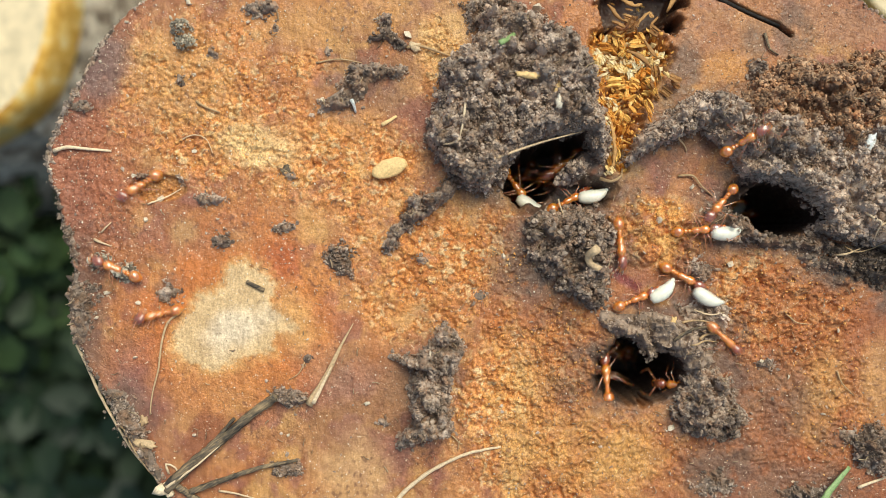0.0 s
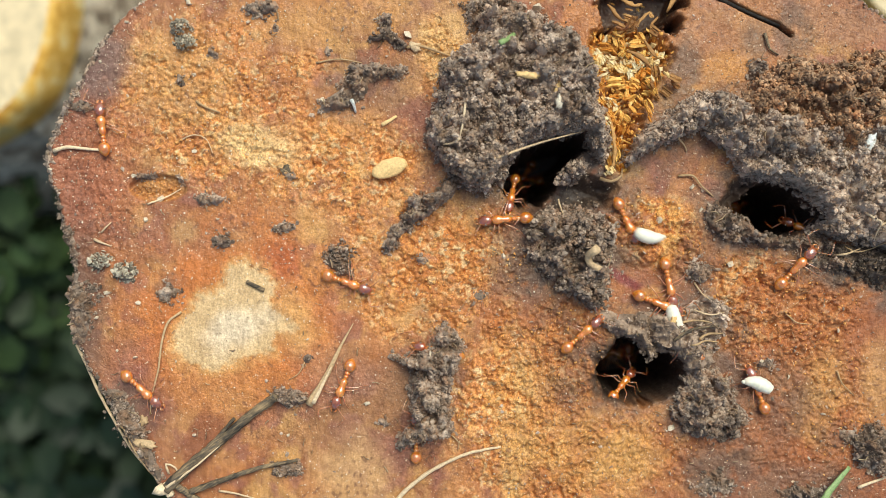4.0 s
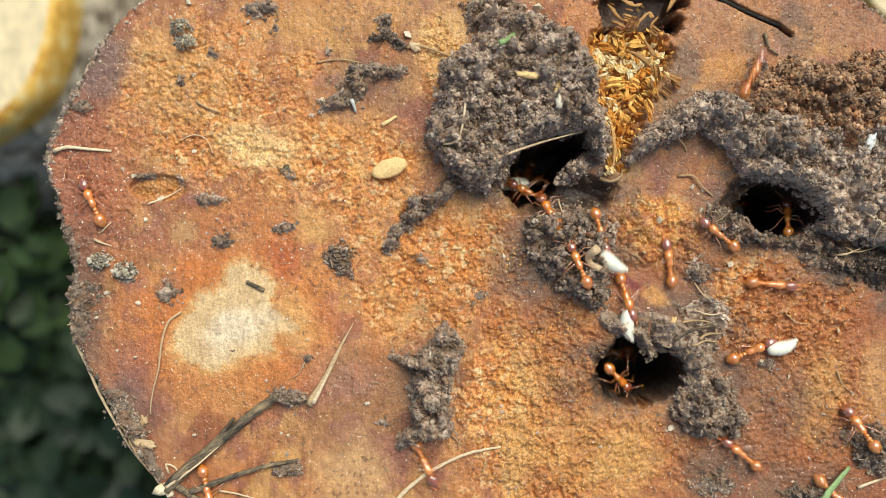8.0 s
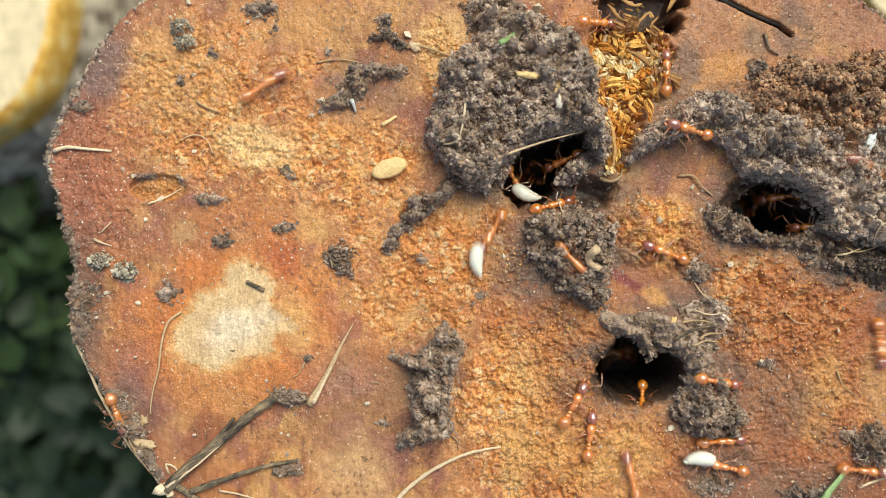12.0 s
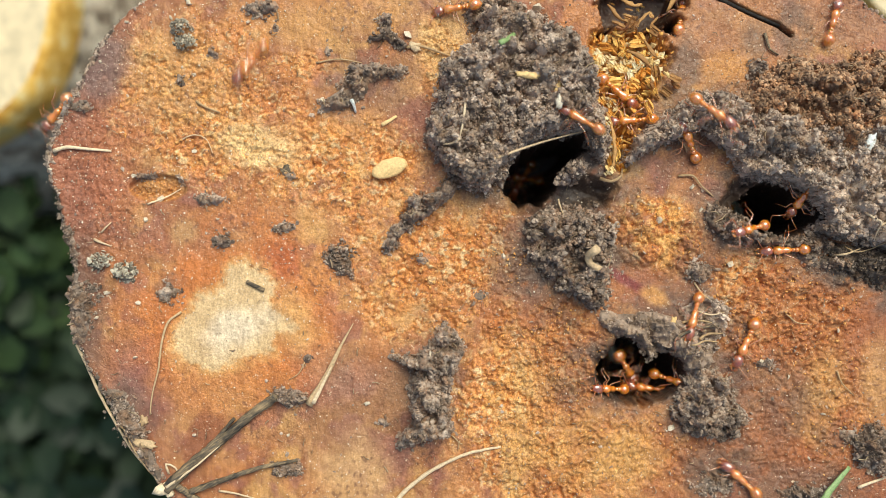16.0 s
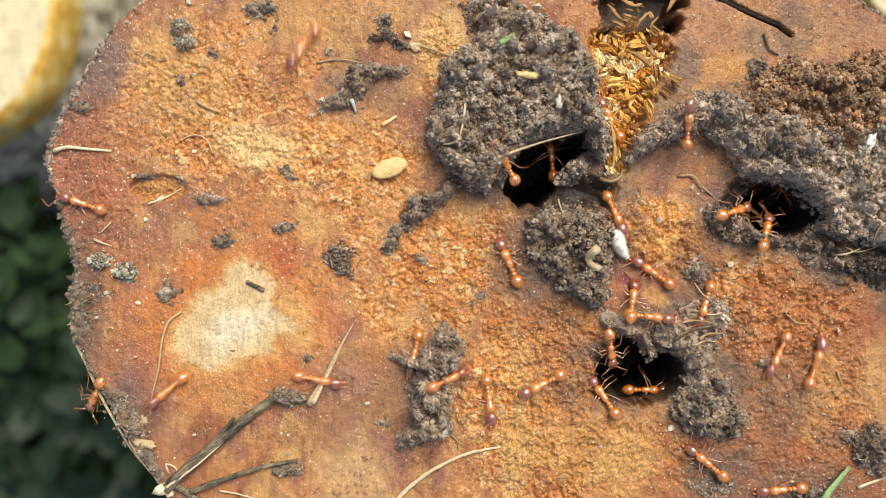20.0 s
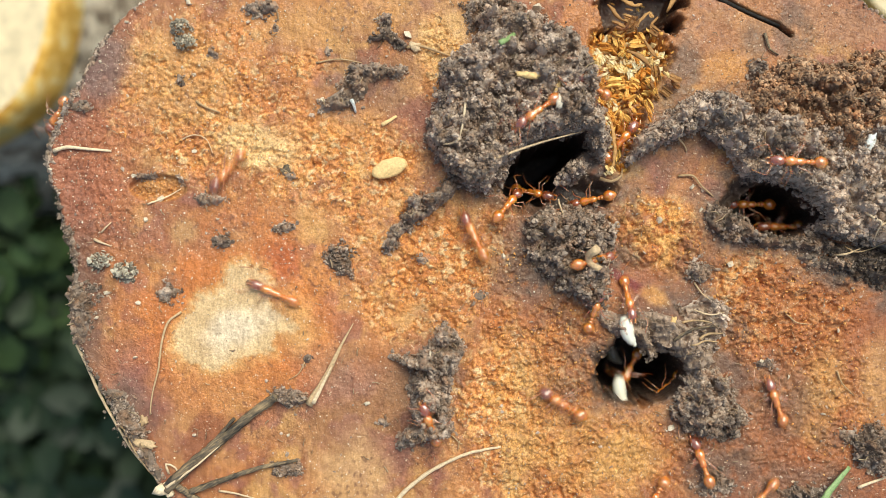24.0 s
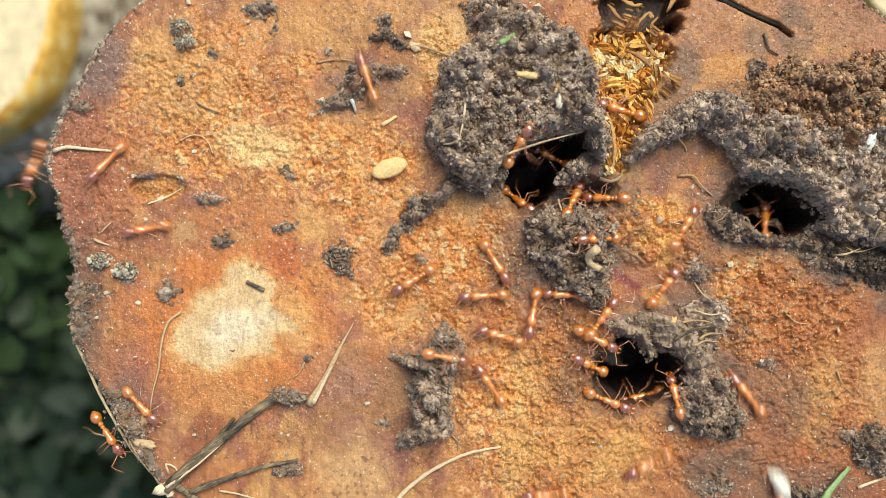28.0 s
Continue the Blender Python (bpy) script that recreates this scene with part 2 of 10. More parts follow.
def lumps(r, centres, sizes, stretch=0.35):
    """Uneven crumbs round those centres, in plan units (u, v, h): vertices and faces."""
    n = len(centres)
    shape = ICO_V[None] * (1 + stretch * (r.rand(n, 12, 1) - 0.5) * 1.6)
    shape = shape * (1 + stretch * (r.rand(n, 1, 3) - 0.5) * 2) * np.asarray(sizes)[:, None, None]
    shape = np.einsum("nij,nkj->nki", rotation(r, n), shape)
    v = (shape + np.asarray(centres)[:, None, :]).reshape(-1, 3)
    f = (ICO_F[None] + 12 * np.arange(n)[:, None, None]).reshape(-1, 3)
    return v, f


def to_world(p):
    p = np.asarray(p, float)
    return np.stack([(p[:, 0] - 784) * UNIT, (441 - p[:, 1]) * UNIT, FACE + p[:, 2] * UNIT], 1)


def flip(f):
    return np.asarray(f)[:, ::-1]
# ---- the log and its cut face ----
RIM = [(240, 0), (205, 30), (178, 62), (150, 110), (128, 158), (104, 198), (84, 245), (74, 290), (92, 345), (106, 410), (122, 470),
       (114, 535), (124, 605), (150, 660), (188, 720), (225, 790), (275, 862), (330, 940), (480, 1030), (760, 1085), (1120, 1085),
       (1460, 1010), (1700, 830), (1790, 560), (1770, 290), (1690, 120), (1590, 35), (1545, 5), (1480, -50), (1250, -150), (900, -190),
       (560, -150), (360, -70)]
HOLE_A = [(893, 330), (900, 290), (930, 262), (985, 242), (1030, 236), (1040, 262), (1014, 280), (998, 302), (986, 335), (960, 360), (920, 360)]
HOLE_B = [(1296, 376), (1312, 360), (1332, 338), (1360, 320), (1388, 318), (1415, 336), (1430, 360), (1457, 377), (1443, 396), (1409, 414), (1385, 421),
          (1342, 411), (1333, 396), (1316, 382)]
FLOOR_B = [(1268, 378), (1276, 342), (1294, 318), (1322, 310), (1352, 318), (1334, 340), (1316, 366), (1334, 396), (1300, 392)]
FLOOR_C = [(1040, 694), (1050, 645), (1078, 606), (1110, 596), (1130, 650), (1118, 712), (1070, 722)]
HOLE_C = [(1072, 700), (1072, 652), (1088, 618), (1102, 590), (1118, 592), (1128, 610), (1148, 622), (1160, 612), (1190, 618), (1210, 640), (1214, 664), (1204, 686),
          (1174, 706), (1120, 714)]
FLOOR_A = [(895, 340), (985, 300), (1060, 315), (1092, 330), (1075, 370), (1030, 378), (960, 382), (905, 372)]
SLOT = [(1060, -60), (1225, -60), (1222, 10), (1200, 55), (1160, 62), (1110, 50), (1062, 62)]
COLUMN = [(1050, 55), (1150, 50), (1190, 90), (1170, 140), (1135, 200), (1105, 300), (1080, 300), (1068, 210), (1055, 140)]
HOLLOW = [(1190, 545), (1250, 520), (1290, 545), (1288, 600), (1255, 640), (1215, 600)]


BARE = [(398, 502), (406, 472), (436, 458), (468, 474), (486, 502), (478, 532), (500, 560), (532, 574), (520, 592), (497, 600), (490, 626), (432, 634),
        (390, 656), (332, 650), (302, 622), (312, 582), (332, 546), (352, 522)]


def crumbly(x, y):
    """Where the wood is gnawed to crumbs."""
    m = 0.85 * patch(x, y, 380, 200, 170, 130, 25, 0.4, 0.5, 1)
    m = np.maximum(m, 0.8 * patch(x, y, 600, 300, 150, 85, 10, 0.5, 0.5, 2))
    m = np.maximum(m, 0.9 * patch(x, y, 780, 470, 140, 110, 0, 0.4, 0.5, 3))
    m = np.maximum(m, patch(x, y, 940, 660, 130, 140, 60, 0.5, 0.6, 4))
    m = np.maximum(m, patch(x, y, 960, 830, 120, 110, 0, 0.4, 0.5, 5))
    m = np.maximum(m, patch(x, y, 1165, 415, 90, 60, 20, 0.4, 0.5, 6))
    m = np.maximum(m, patch(x, y, 1385, 545, 130, 105, 30, 0.4, 0.5, 7))
    m = np.maximum(m, 0.7 * patch(x, y, 1470, 680, 70, 130, 0, 0.5, 0.6, 8))
    m = np.maximum(m, 0.6 * patch(x, y, 1130, 800, 130, 70, 0, 0.5, 0.6, 9))
    m = np.maximum(m, 0.8 * patch(x, y, 283, 335, 46, 20, 0, 0.2, 0.2, 4))
    m = np.maximum(m, 0.9 * patch(x, y, 785, 95, 40, 60, 0, 0.5, 0.6, 5))
    m = np.maximum(m, 0.6 * patch(x, y, 530, 118, 50, 25, 0, 0.5, 0.6, 3))
    return m * smooth(0.2, 0.6, fbm(x, y, 30, 3, 4) + 0.12)


def wobble(x, y):
    return 20 * (fbm(x, y, 26, 4, 6) - 0.5)


def gnawed(x, y):
    """The crumb-like relief of gnawed wood, and the bent plan on which its crumbs lie."""
    wx = x + 16 * (gnoise(x, y, 17, 3) - 0.5) + 7 * (gnoise(x, y, 7, 6) - 0.5)
    wy = y + 16 * (gnoise(x, y, 17, 8) - 0.5) + 7 * (gnoise(x, y, 7, 2) - 0.5)
    large, fine = crumbs(wx, wy * 1.15, 14, 2)[0], crumbs(wy, wx, 7.5, 6)[0]
    return wx, wy, 11 * large + 9 * fine + 18 * (gfbm(x, 1.3 * y, 34, 3, 7) - 0.5) + 5 * (gnoise(x, y, 5, 4) - 0.5) - 15


def face_height(x, y):
    c = crumbly(x, y)
    h = 7 * (fbm(x, y, 220, 3, 1) - 0.5) + 3 * (fbm(x, y, 30, 3, 2) - 0.5)
    wx, wy, lift = gnawed(x, y)
    coarse = np.maximum(0.5 * patch(x, y, 1390, 760, 120, 90, 0, 0.5, 0.7, 3), 0.3 * patch(x, y, 165, 310, 90, 170, 8, 0.5, 0.6, 7))
    h = h + np.maximum(c, coarse) * lift + (1 - c) * 2.2 * (gfbm(x, y, 13, 3, 2) - 0.5) + 1.6 * (gfbm(x, 0.35 * y, 9, 2, 5) - 0.5)
    big = patch(x, y, 1160, 420, 80, 52, 20, 0.4, 0.5, 6) + 0.6 * patch(x, y, 1385, 545, 110, 90, 30, 0.4, 0.5, 7)
    h = h + big * (17 * crumbs(wx, wy, 25, 4)[0] - 7)
    # oval gnawed pit with a sharp upper wall
    pit = np.sqrt(((x - 280) / 52) ** 2 + ((y - 333) / 25) ** 2) + 0.12 * (fbm(x, y, 18, 3, 3) - 0.5)
    h = h - 11 * (1 - smooth(0.86, 1.04, pit))
    # dark groove round the pale wood and grain lines
    h = h - 14 * smooth(0, 26, inside(x, y, HOLLOW) + 10 * (fbm(x, y, 30, 3, 9) - 0.5))
    wob = 20 * (fbm(x, y, 26, 4, 6) - 0.5) + 9 * (fbm(x, y, 9, 3, 2) - 0.5)
    for ring, depth, slope in ((HOLE_B, 330, 14), (HOLE_C, 330, 12), (HOLE_A, 300, 12)):
        h = h - depth * smooth(-4, slope, inside(x, y, ring) + wob)
    h = h - 50 * smooth(-6, 28, inside(x, y, FLOOR_A) + wob)
    h = h - 46 * smooth(-6, 26, inside(x, y, FLOOR_B) + wob)
    h = h - 92 * smooth(-6, 40, inside(x, y, FLOOR_C) + 1.4 * wob)
    h = h - 120 * smooth(-3, 30, inside(x, y, SLOT) + 2.2 * wob)
    col = smooth(-8, 16, inside(x, y, COLUMN) + 1.6 * wob)
    h = h - 50 * col + col * (26 * (gfbm(x + 0.3 * y, y * 0.6, 24, 3, 4) - 0.5) + 20 * crumbs(wx, wy * 0.7, 16, 7)[0] + 10 * crumbs(wy, wx, 8, 3)[0] - 10)
    h = h - 26 * smooth(6, 0, along(x, y, [(1262, -10), (1330, 25), (1376, 45), (1400, 62)]))
    # worn rim
    d = inside(x, y, RIM) + 10 * (fbm(x, y, 30, 4, 8) - 0.5) + 10 * (fbm(x, y, 12, 2, 3) - 0.5)
    h = h - 46 * smooth(14, -6, d) + 4 * smooth(40, 14, d) * (fbm(x, y, 12, 3, 5) - 0.3)
    return h


def face_tint(x, y):
    n1, n2 = fbm(x, y, 160, 4, 3), fbm(x + 0.3 * y, y * 0.5, 60, 4, 6)
    col = np.empty(x.shape + (3,))
    col[:] = (0.60, 0.265, 0.09)

    def lay(rgb, k):
        kk = np.clip(k, 0, 1)[..., None]
        col[:] = col * (1 - kk) + np.array(rgb) * kk

    lay((0.60, 0.32, 0.125), smooth(0.45, 0.68, n1) * 0.9)
    lay((0.32, 0.115, 0.055), smooth(0.5, 0.70, n2) * 0.85)
    lay((0.74, 0.44, 0.15), smooth(0.52, 0.70, fbm(x, y, 65, 4, 7)) * 0.75)
    lay((0.40, 0.17, 0.12), smooth(0.54, 0.70, fbm(x, y, 52, 4, 10)) * 0.75)
    # red-brown outer wood and a purplish weathered band along the rim
    lay((0.58, 0.20, 0.07), patch(x, y, 150, 270, 110, 170, 8, 0.5, 0.5, 6) * 0.8)
    d = inside(x, y, RIM) + 60 * (fbm(x, y, 70, 4, 2) - 0.5)
    lay((0.40, 0.165, 0.09), smooth(120, 20, d) * 0.7)
    lay((0.36, 0.15, 0.09), patch(x, y, 190, 240, 110, 190, 10, 0.5, 0.5, 4) * 0.4)
    lay((0.34, 0.15, 0.09), patch(x, y, 330, 430, 130, 50, 10, 0.5, 0.6, 5) * 0.5)
    lay((0.25, 0.12, 0.07), patch(x, y, 650, 700, 130, 90, 0, 0.6, 0.6, 6) * 0.45)
    lay((0.24, 0.11, 0.065), patch(x, y, 920, 480, 60, 130, -15, 0.5, 0.5, 7) * 0.7)
    lay((0.28, 0.13, 0.075), patch(x, y, 1380, 800, 190, 110, 0, 0.6, 0.6, 8) * 0.6)
    lay((0.30, 0.115, 0.06), patch(x, y, 720, 170, 70, 110, 20, 0.5, 0.5, 9) * 0.5)
    # crumbly ochre
    c = crumbly(x, y)
    lay((0.93, 0.43, 0.12), c * 0.85)
    wx, wy, lift = gnawed(x, y)
    own, small = crumbs(wx, wy * 1.15, 14, 2)[1], crumbs(wy, wx, 7.5, 6)[1]
    mix = 0.5 * own + 0.5 * small + 0.5 * (gfbm(x, y, 50, 3, 4) - 0.5)
    lay((1.0, 0.64, 0.22), c * 0.68 * smooth(0.52, 0.80, mix))
    lay((0.52, 0.18, 0.05), c * 0.65 * smooth(0.44, 0.18, mix))
    lay((0.66, 0.27, 0.07), c * 0.45 * patch(x, y, 790, 460, 120, 100, 0, 0.5, 0.5, 3))
    lay((1.0, 0.82, 0.46), c * 0.85 * smooth(0.78, 0.90, small))
    lay((1.0, 0.76, 0.36), patch(x, y, 450, 255, 70, 40, 10, 0.6, 0.6, 1) * 0.85)
    lay((0.98, 0.68, 0.24), patch(x, y, 925, 810, 44, 70, 0, 0.6, 0.9, 2) * 0.75)
    lay((0.98, 0.70, 0.28), patch(x, y, 950, 665, 34, 48, -30, 0.6, 0.8, 3) * 0.7)
    lay((0.95, 0.62, 0.20), patch(x, y, 1090, 790, 90, 30, 0, 0.6, 0.9, 6) * 0.3)
    lay((0.78, 0.48, 0.18), patch(x, y, 310, 140, 100, 70, 40, 0.6, 0.6, 3) * 0.6)
    lay((1.0, 0.64, 0.20), patch(x, y, 1160, 410, 76, 48, 20, 0.5, 0.7, 4) * 0.75 * smooth(0.25, 0.6, mix))
    lay((0.68, 0.38, 0.12), patch(x, y, 590, 40, 150, 40, -5, 0.6, 0.5, 5) * 0.7)
    lay((0.82, 0.56, 0.24), patch(x, y, 790, 85, 50, 60, 0, 0.5, 0.5, 6) * 0.8)
    lay((0.66, 0.36, 0.12), patch(x, y, 680, 190, 80, 18, -35, 0.6, 0.5, 7) * 0.5)
    lay((0.62, 0.36, 0.12), patch(x, y, 1490, 505, 50, 30, 10, 0.5, 0.5, 8) * 0.7)
    lay((0.44, 0.165, 0.055), smooth(1260, 1420, x) * smooth(430, 560, y) * (0.35 + 0.5 * fbm(x, y, 80, 3, 2)))
    lay((0.74, 0.48, 0.22), patch(x, y, 620, 835, 60, 60, 0, 0.6, 0.6, 4) * 0.75)
    lay((0.42, 0.21, 0.16), patch(x, y, 590, 668, 70, 40, 15, 0.6, 0.6, 6) * 0.6)
    lay((0.36, 0.17, 0.15), patch(x, y, 255, 690, 50, 70, -25, 0.6, 0.6, 7) * 0.6)
    lay((0.50, 0.195, 0.06), patch(x, y, 1120, 790, 180, 90, 0, 0.6, 0.5, 5) * 0.5)
    lay((0.50, 0.195, 0.06), patch(x, y, 850, 560, 110, 70, 0, 0.6, 0.5, 6) * 0.35)
    lay((0.46, 0.16, 0.05), smooth(820, 980, x) * smooth(330, 480, y) * (0.3 + 0.5 * smooth(0.35, 0.7, gfbm(x, y, 80, 3, 5))))
    lay((0.86, 0.54, 0.17), patch(x, y, 1455, 700, 42, 62, 10, 0.6, 0.9, 4) * 0.4)
    lay((0.80, 0.50, 0.19), patch(x, y, 1548, 690, 32, 90, 0, 0.6, 0.8, 7) * 0.55)
    lay((0.98, 0.66, 0.20), patch(x, y, 1085, 800, 90, 60, 0, 0.6, 1.0, 6) * 0.4)
    lay((0.96, 0.64, 0.20), patch(x, y, 940, 700, 60, 110, -25, 0.6, 1.0, 9) * 0.2)
    # bright orange stain and the bare pale wood
    lay((0.72, 0.25, 0.055), patch(x, y, 430, 560, 175, 150, 0, 0.5, 0.45, 2) * 0.85)
    lay((0.60, 0.15, 0.04), patch(x, y, 492, 478, 34, 50, 20, 0.6, 0.5, 4) * 0.7)
    lay((0.64, 0.30, 0.10), patch(x, y, 370, 660, 90, 50, 0, 0.6, 0.5, 3) * 0.6)
    bare = inside(x, y, BARE) + 34 * (fbm(x, y, 40, 4, 5) - 0.5) + 12 * (gnoise(x, y, 9, 2) - 0.5)
    lay((0.84, 0.50, 0.17), np.maximum(smooth(-22, 4, bare), patch(x, y, 512, 560, 44, 62, -20, 0.6, 0.6, 9)) * 0.75)
    lay((0.90, 0.70, 0.38), smooth(-5, 11, bare) * 0.92)
    lay((1.0, 0.90, 0.66), patch(x, y, 420, 582, 66, 30, -22, 0.6, 0.7, 7) * 0.85 * smooth(0, 10, bare))
    lay((0.42, 0.30, 0.18), smooth(0, 8, bare) * smooth(0.74, 0.86, gnoise(x, y, 9, 3)) * 0.35)
    lay((0.66, 0.42, 0.18), patch(x, y, 325, 412, 22, 20, 0, 0.5, 0.5, 8) * 0.7)
    lay((0.50, 0.36, 0.22), patch(x, y, 580, 640, 50, 40, 0, 0.6, 0.6, 3) * 0.3)
    # oval pit, freshly gnawed
    lay((0.58, 0.29, 0.09), patch(x, y, 283, 335, 46, 20, 0, 0.2, 0.2, 4) * 0.8)
    # pale fibres along the grain in the top corner and the purple scar
    lay((0.50, 0.24, 0.10), patch(x, y, 1290, 70, 110, 80, 0, 0.5, 0.4, 2) * 0.8)
    lay((0.48, 0.25, 0.12), patch(x, y, 1480, 45, 90, 40, 0, 0.5, 0.4, 2) * 0.8)
    lay((0.78, 0.40, 0.11), patch(x, y, 1285, 118, 46, 30, 0, 0.6, 0.5, 3) * 0.7)
    # freckles of old stain and pale flecks all over
    lay((0.20, 0.085, 0.05), smooth(0.66, 0.82, gnoise(x, y, 8, 11) * 0.65 + 0.35 * fbm(x, y, 70, 2, 9)) * 0.65 * (1 - 0.75 * smooth(-4, 6, bare)))
    inner = smooth(-8, 14, inside(x, y, COLUMN) + 1.6 * wobble(x, y))
    tone = 0.6 * crumbs(wx, wy * 0.7, 16, 7)[1] + 0.4 * crumbs(wy, wx, 8, 3)[1]
    lay((0.88, 0.40, 0.07), inner)
    lay((1.0, 0.74, 0.30), inner * smooth(0.55, 0.75, tone + 0.25 * patch(x, y, 1110, 112, 46, 26, 0, 0.6, 0.6, 4)))
    lay((0.30, 0.11, 0.03), inner * smooth(0.36, 0.2, tone))
    lay((0.95, 0.70, 0.32), inner * patch(x, y, 1082, 250, 10, 55, -6, 0.5, 0.5, 3) * 0.8)
    # soil dust smeared round holes and heaps, plus painted shade at a mound's foot
    dust = np.zeros(x.shape)
    for cu, cv, ru, rv, k in ((1000, 420, 110, 120, 0.9), (1190, 570, 110, 60, 0.8), (1130, 660, 105, 75, 1.0), (1380, 370, 140, 90, 0.95),
                              (860, 330, 70, 40, 0.7), (1250, 700, 90, 80, 0.8), (1270, 830, 70, 60, 0.75), (1350, 700, 80, 60, 0.5),
                              (1010, 690, 34, 44, 0.5), (1400, 860, 120, 40, 0.6), (900, 450, 40, 80, 0.5), (640, 150, 80, 45, 0.4),
                              (1010, 310, 120, 80, 1.0), (760, 690, 70, 100, 0.35), (230, 740, 40, 60, 0.7), (150, 540, 40, 110, 0.6),
                              (1230, 460, 40, 70, 0.4), (1212, 130, 34, 60, 0.7), (1340, 75, 26, 40, 0.55), (1400, 60, 40, 50, 0.6), (1180, 300, 40, 30, 0.35), (1430, 470, 50, 40, 0.5), (1385, 720, 52, 64, 0.55), (1470, 770, 40, 30, 0.4), (1515, 472, 90, 34, 1.0), (1560, 500, 30, 50, 0.8), (1230, 200, 90, 70, 0.6), (300, 510, 30, 20, 0.6)):
        dust = np.maximum(dust, k * patch(x, y, cu, cv, ru, rv, 0, 0.5, 0.6, 10))
    lay((0.17, 0.125, 0.092), dust * smooth(0.25, 0.6, fbm(x, y, 18, 3, 1) + 0.15))
    lay((0.26, 0.05, 0.05), patch(x, y, 1114, 500, 46, 9, 30, 0.5, 0.6, 5) * 0.9)
    lay((0.84, 0.46, 0.13), patch(x, y, 1158, 524, 24, 10, 30, 0.6, 0.7, 5) * 0.75)
    # cleft: its inner shade put into the colour
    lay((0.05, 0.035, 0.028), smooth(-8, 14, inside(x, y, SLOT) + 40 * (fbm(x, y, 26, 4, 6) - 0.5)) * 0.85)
    # nest holes and floors: soil lining, darkened further for the shade inside
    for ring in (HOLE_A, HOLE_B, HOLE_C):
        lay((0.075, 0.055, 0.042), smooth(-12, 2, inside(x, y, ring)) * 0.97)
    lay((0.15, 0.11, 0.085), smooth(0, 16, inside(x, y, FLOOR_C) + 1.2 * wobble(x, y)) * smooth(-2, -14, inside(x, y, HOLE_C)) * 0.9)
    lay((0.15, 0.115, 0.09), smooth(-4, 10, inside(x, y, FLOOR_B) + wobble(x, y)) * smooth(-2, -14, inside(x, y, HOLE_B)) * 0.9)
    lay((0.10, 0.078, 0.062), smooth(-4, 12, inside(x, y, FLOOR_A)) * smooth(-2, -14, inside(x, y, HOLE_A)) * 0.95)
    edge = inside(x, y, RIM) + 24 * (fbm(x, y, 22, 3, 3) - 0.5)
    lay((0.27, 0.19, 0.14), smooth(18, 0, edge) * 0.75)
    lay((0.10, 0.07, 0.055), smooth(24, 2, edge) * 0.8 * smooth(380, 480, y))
    lay((0.24, 0.17, 0.15), patch(x, y, 172, 125, 46, 70, 35, 0.6, 0.6, 5) * 0.8)
    # the crack, darkened in the colour along its groove
    lay((0.05, 0.03, 0.02), smooth(5, 1, along(x, y, [(1262, -10), (1330, 25), (1376, 45), (1400, 62)])) * 0.9)
    return np.clip(col * np.array((0.80, 0.712, 0.665)), 0, 0.95)


def axis(lo, a, b, hi, fine, coarse):
    return np.concatenate([np.arange(lo, a, coarse), np.arange(a, b, fine), np.arange(b, hi, coarse)])


cut_log = tagged(new("cut_log"), "orange-brown weathered log end with gnawed wood and nest holes", "log")
gx, gy = np.meshgrid(axis(60, 62, 1584, 1800, 2.0, 12), axis(-190, -14, 896, 1090, 2.0, 12))
jr = np.random.RandomState(12)
gx, gy = gx + jr.uniform(-0.6, 0.6, gx.shape), gy + jr.uniform(-0.6, 0.6, gx.shape)
gh = face_height(gx, gy)
keep = inside(gx, gy, RIM) + 10 * (fbm(gx, gy, 30, 4, 8) - 0.5) + 10 * (fbm(gx, gy, 12, 2, 3) - 0.5) > -8
nr, nc = gx.shape
idx = np.arange(nr * nc).reshape(nr, nc)
quad = keep[:-1, :-1] & keep[1:, :-1] & keep[:-1, 1:] & keep[1:, 1:]
quads = np.stack([idx[1:, :-1][quad], idx[1:, 1:][quad], idx[:-1, 1:][quad], idx[:-1, :-1][quad]], 1)
used = np.unique(quads)
remap = np.zeros(nr * nc, int)
remap[used] = np.arange(len(used))
face_pts = to_world(np.stack([gx.ravel(), gy.ravel(), gh.ravel()], 1)[used])
me = bpy.data.meshes.new("cut_face")
me.vertices.add(len(used))
me.vertices.foreach_set("co", face_pts.ravel())
me.loops.add(quads.size)
me.loops.foreach_set("vertex_index", remap[quads].ravel())
me.polygons.add(len(quads))
me.polygons.foreach_set("loop_start", np.arange(0, quads.size, 4))
me.polygons.foreach_set("use_smooth", np.ones(len(quads), bool))
me.update()
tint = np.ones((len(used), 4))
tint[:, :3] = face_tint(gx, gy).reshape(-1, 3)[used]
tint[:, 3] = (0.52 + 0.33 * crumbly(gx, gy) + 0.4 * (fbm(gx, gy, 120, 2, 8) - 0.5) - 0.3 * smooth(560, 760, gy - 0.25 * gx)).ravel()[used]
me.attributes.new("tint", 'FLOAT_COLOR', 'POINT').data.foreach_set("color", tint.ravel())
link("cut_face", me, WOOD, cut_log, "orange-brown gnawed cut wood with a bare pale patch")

# bark: an uneven thick shell from just under the rim down to the ground
ring_pts = []
for (u0, v0), (u1, v1) in zip(RIM, RIM[1:] + RIM[:1]):
    n = max(2, int(math.hypot(u1 - u0, v1 - v0) / 14))
    ring_pts += [(u0 + (u1 - u0) * k / n, v0 + (v1 - v0) * k / n) for k in range(n)]
ring_pts = np.array(ring_pts)
mid = np.array([930.0, 440.0])
out = (ring_pts - mid) / np.linalg.norm(ring_pts - mid, axis=1)[:, None]
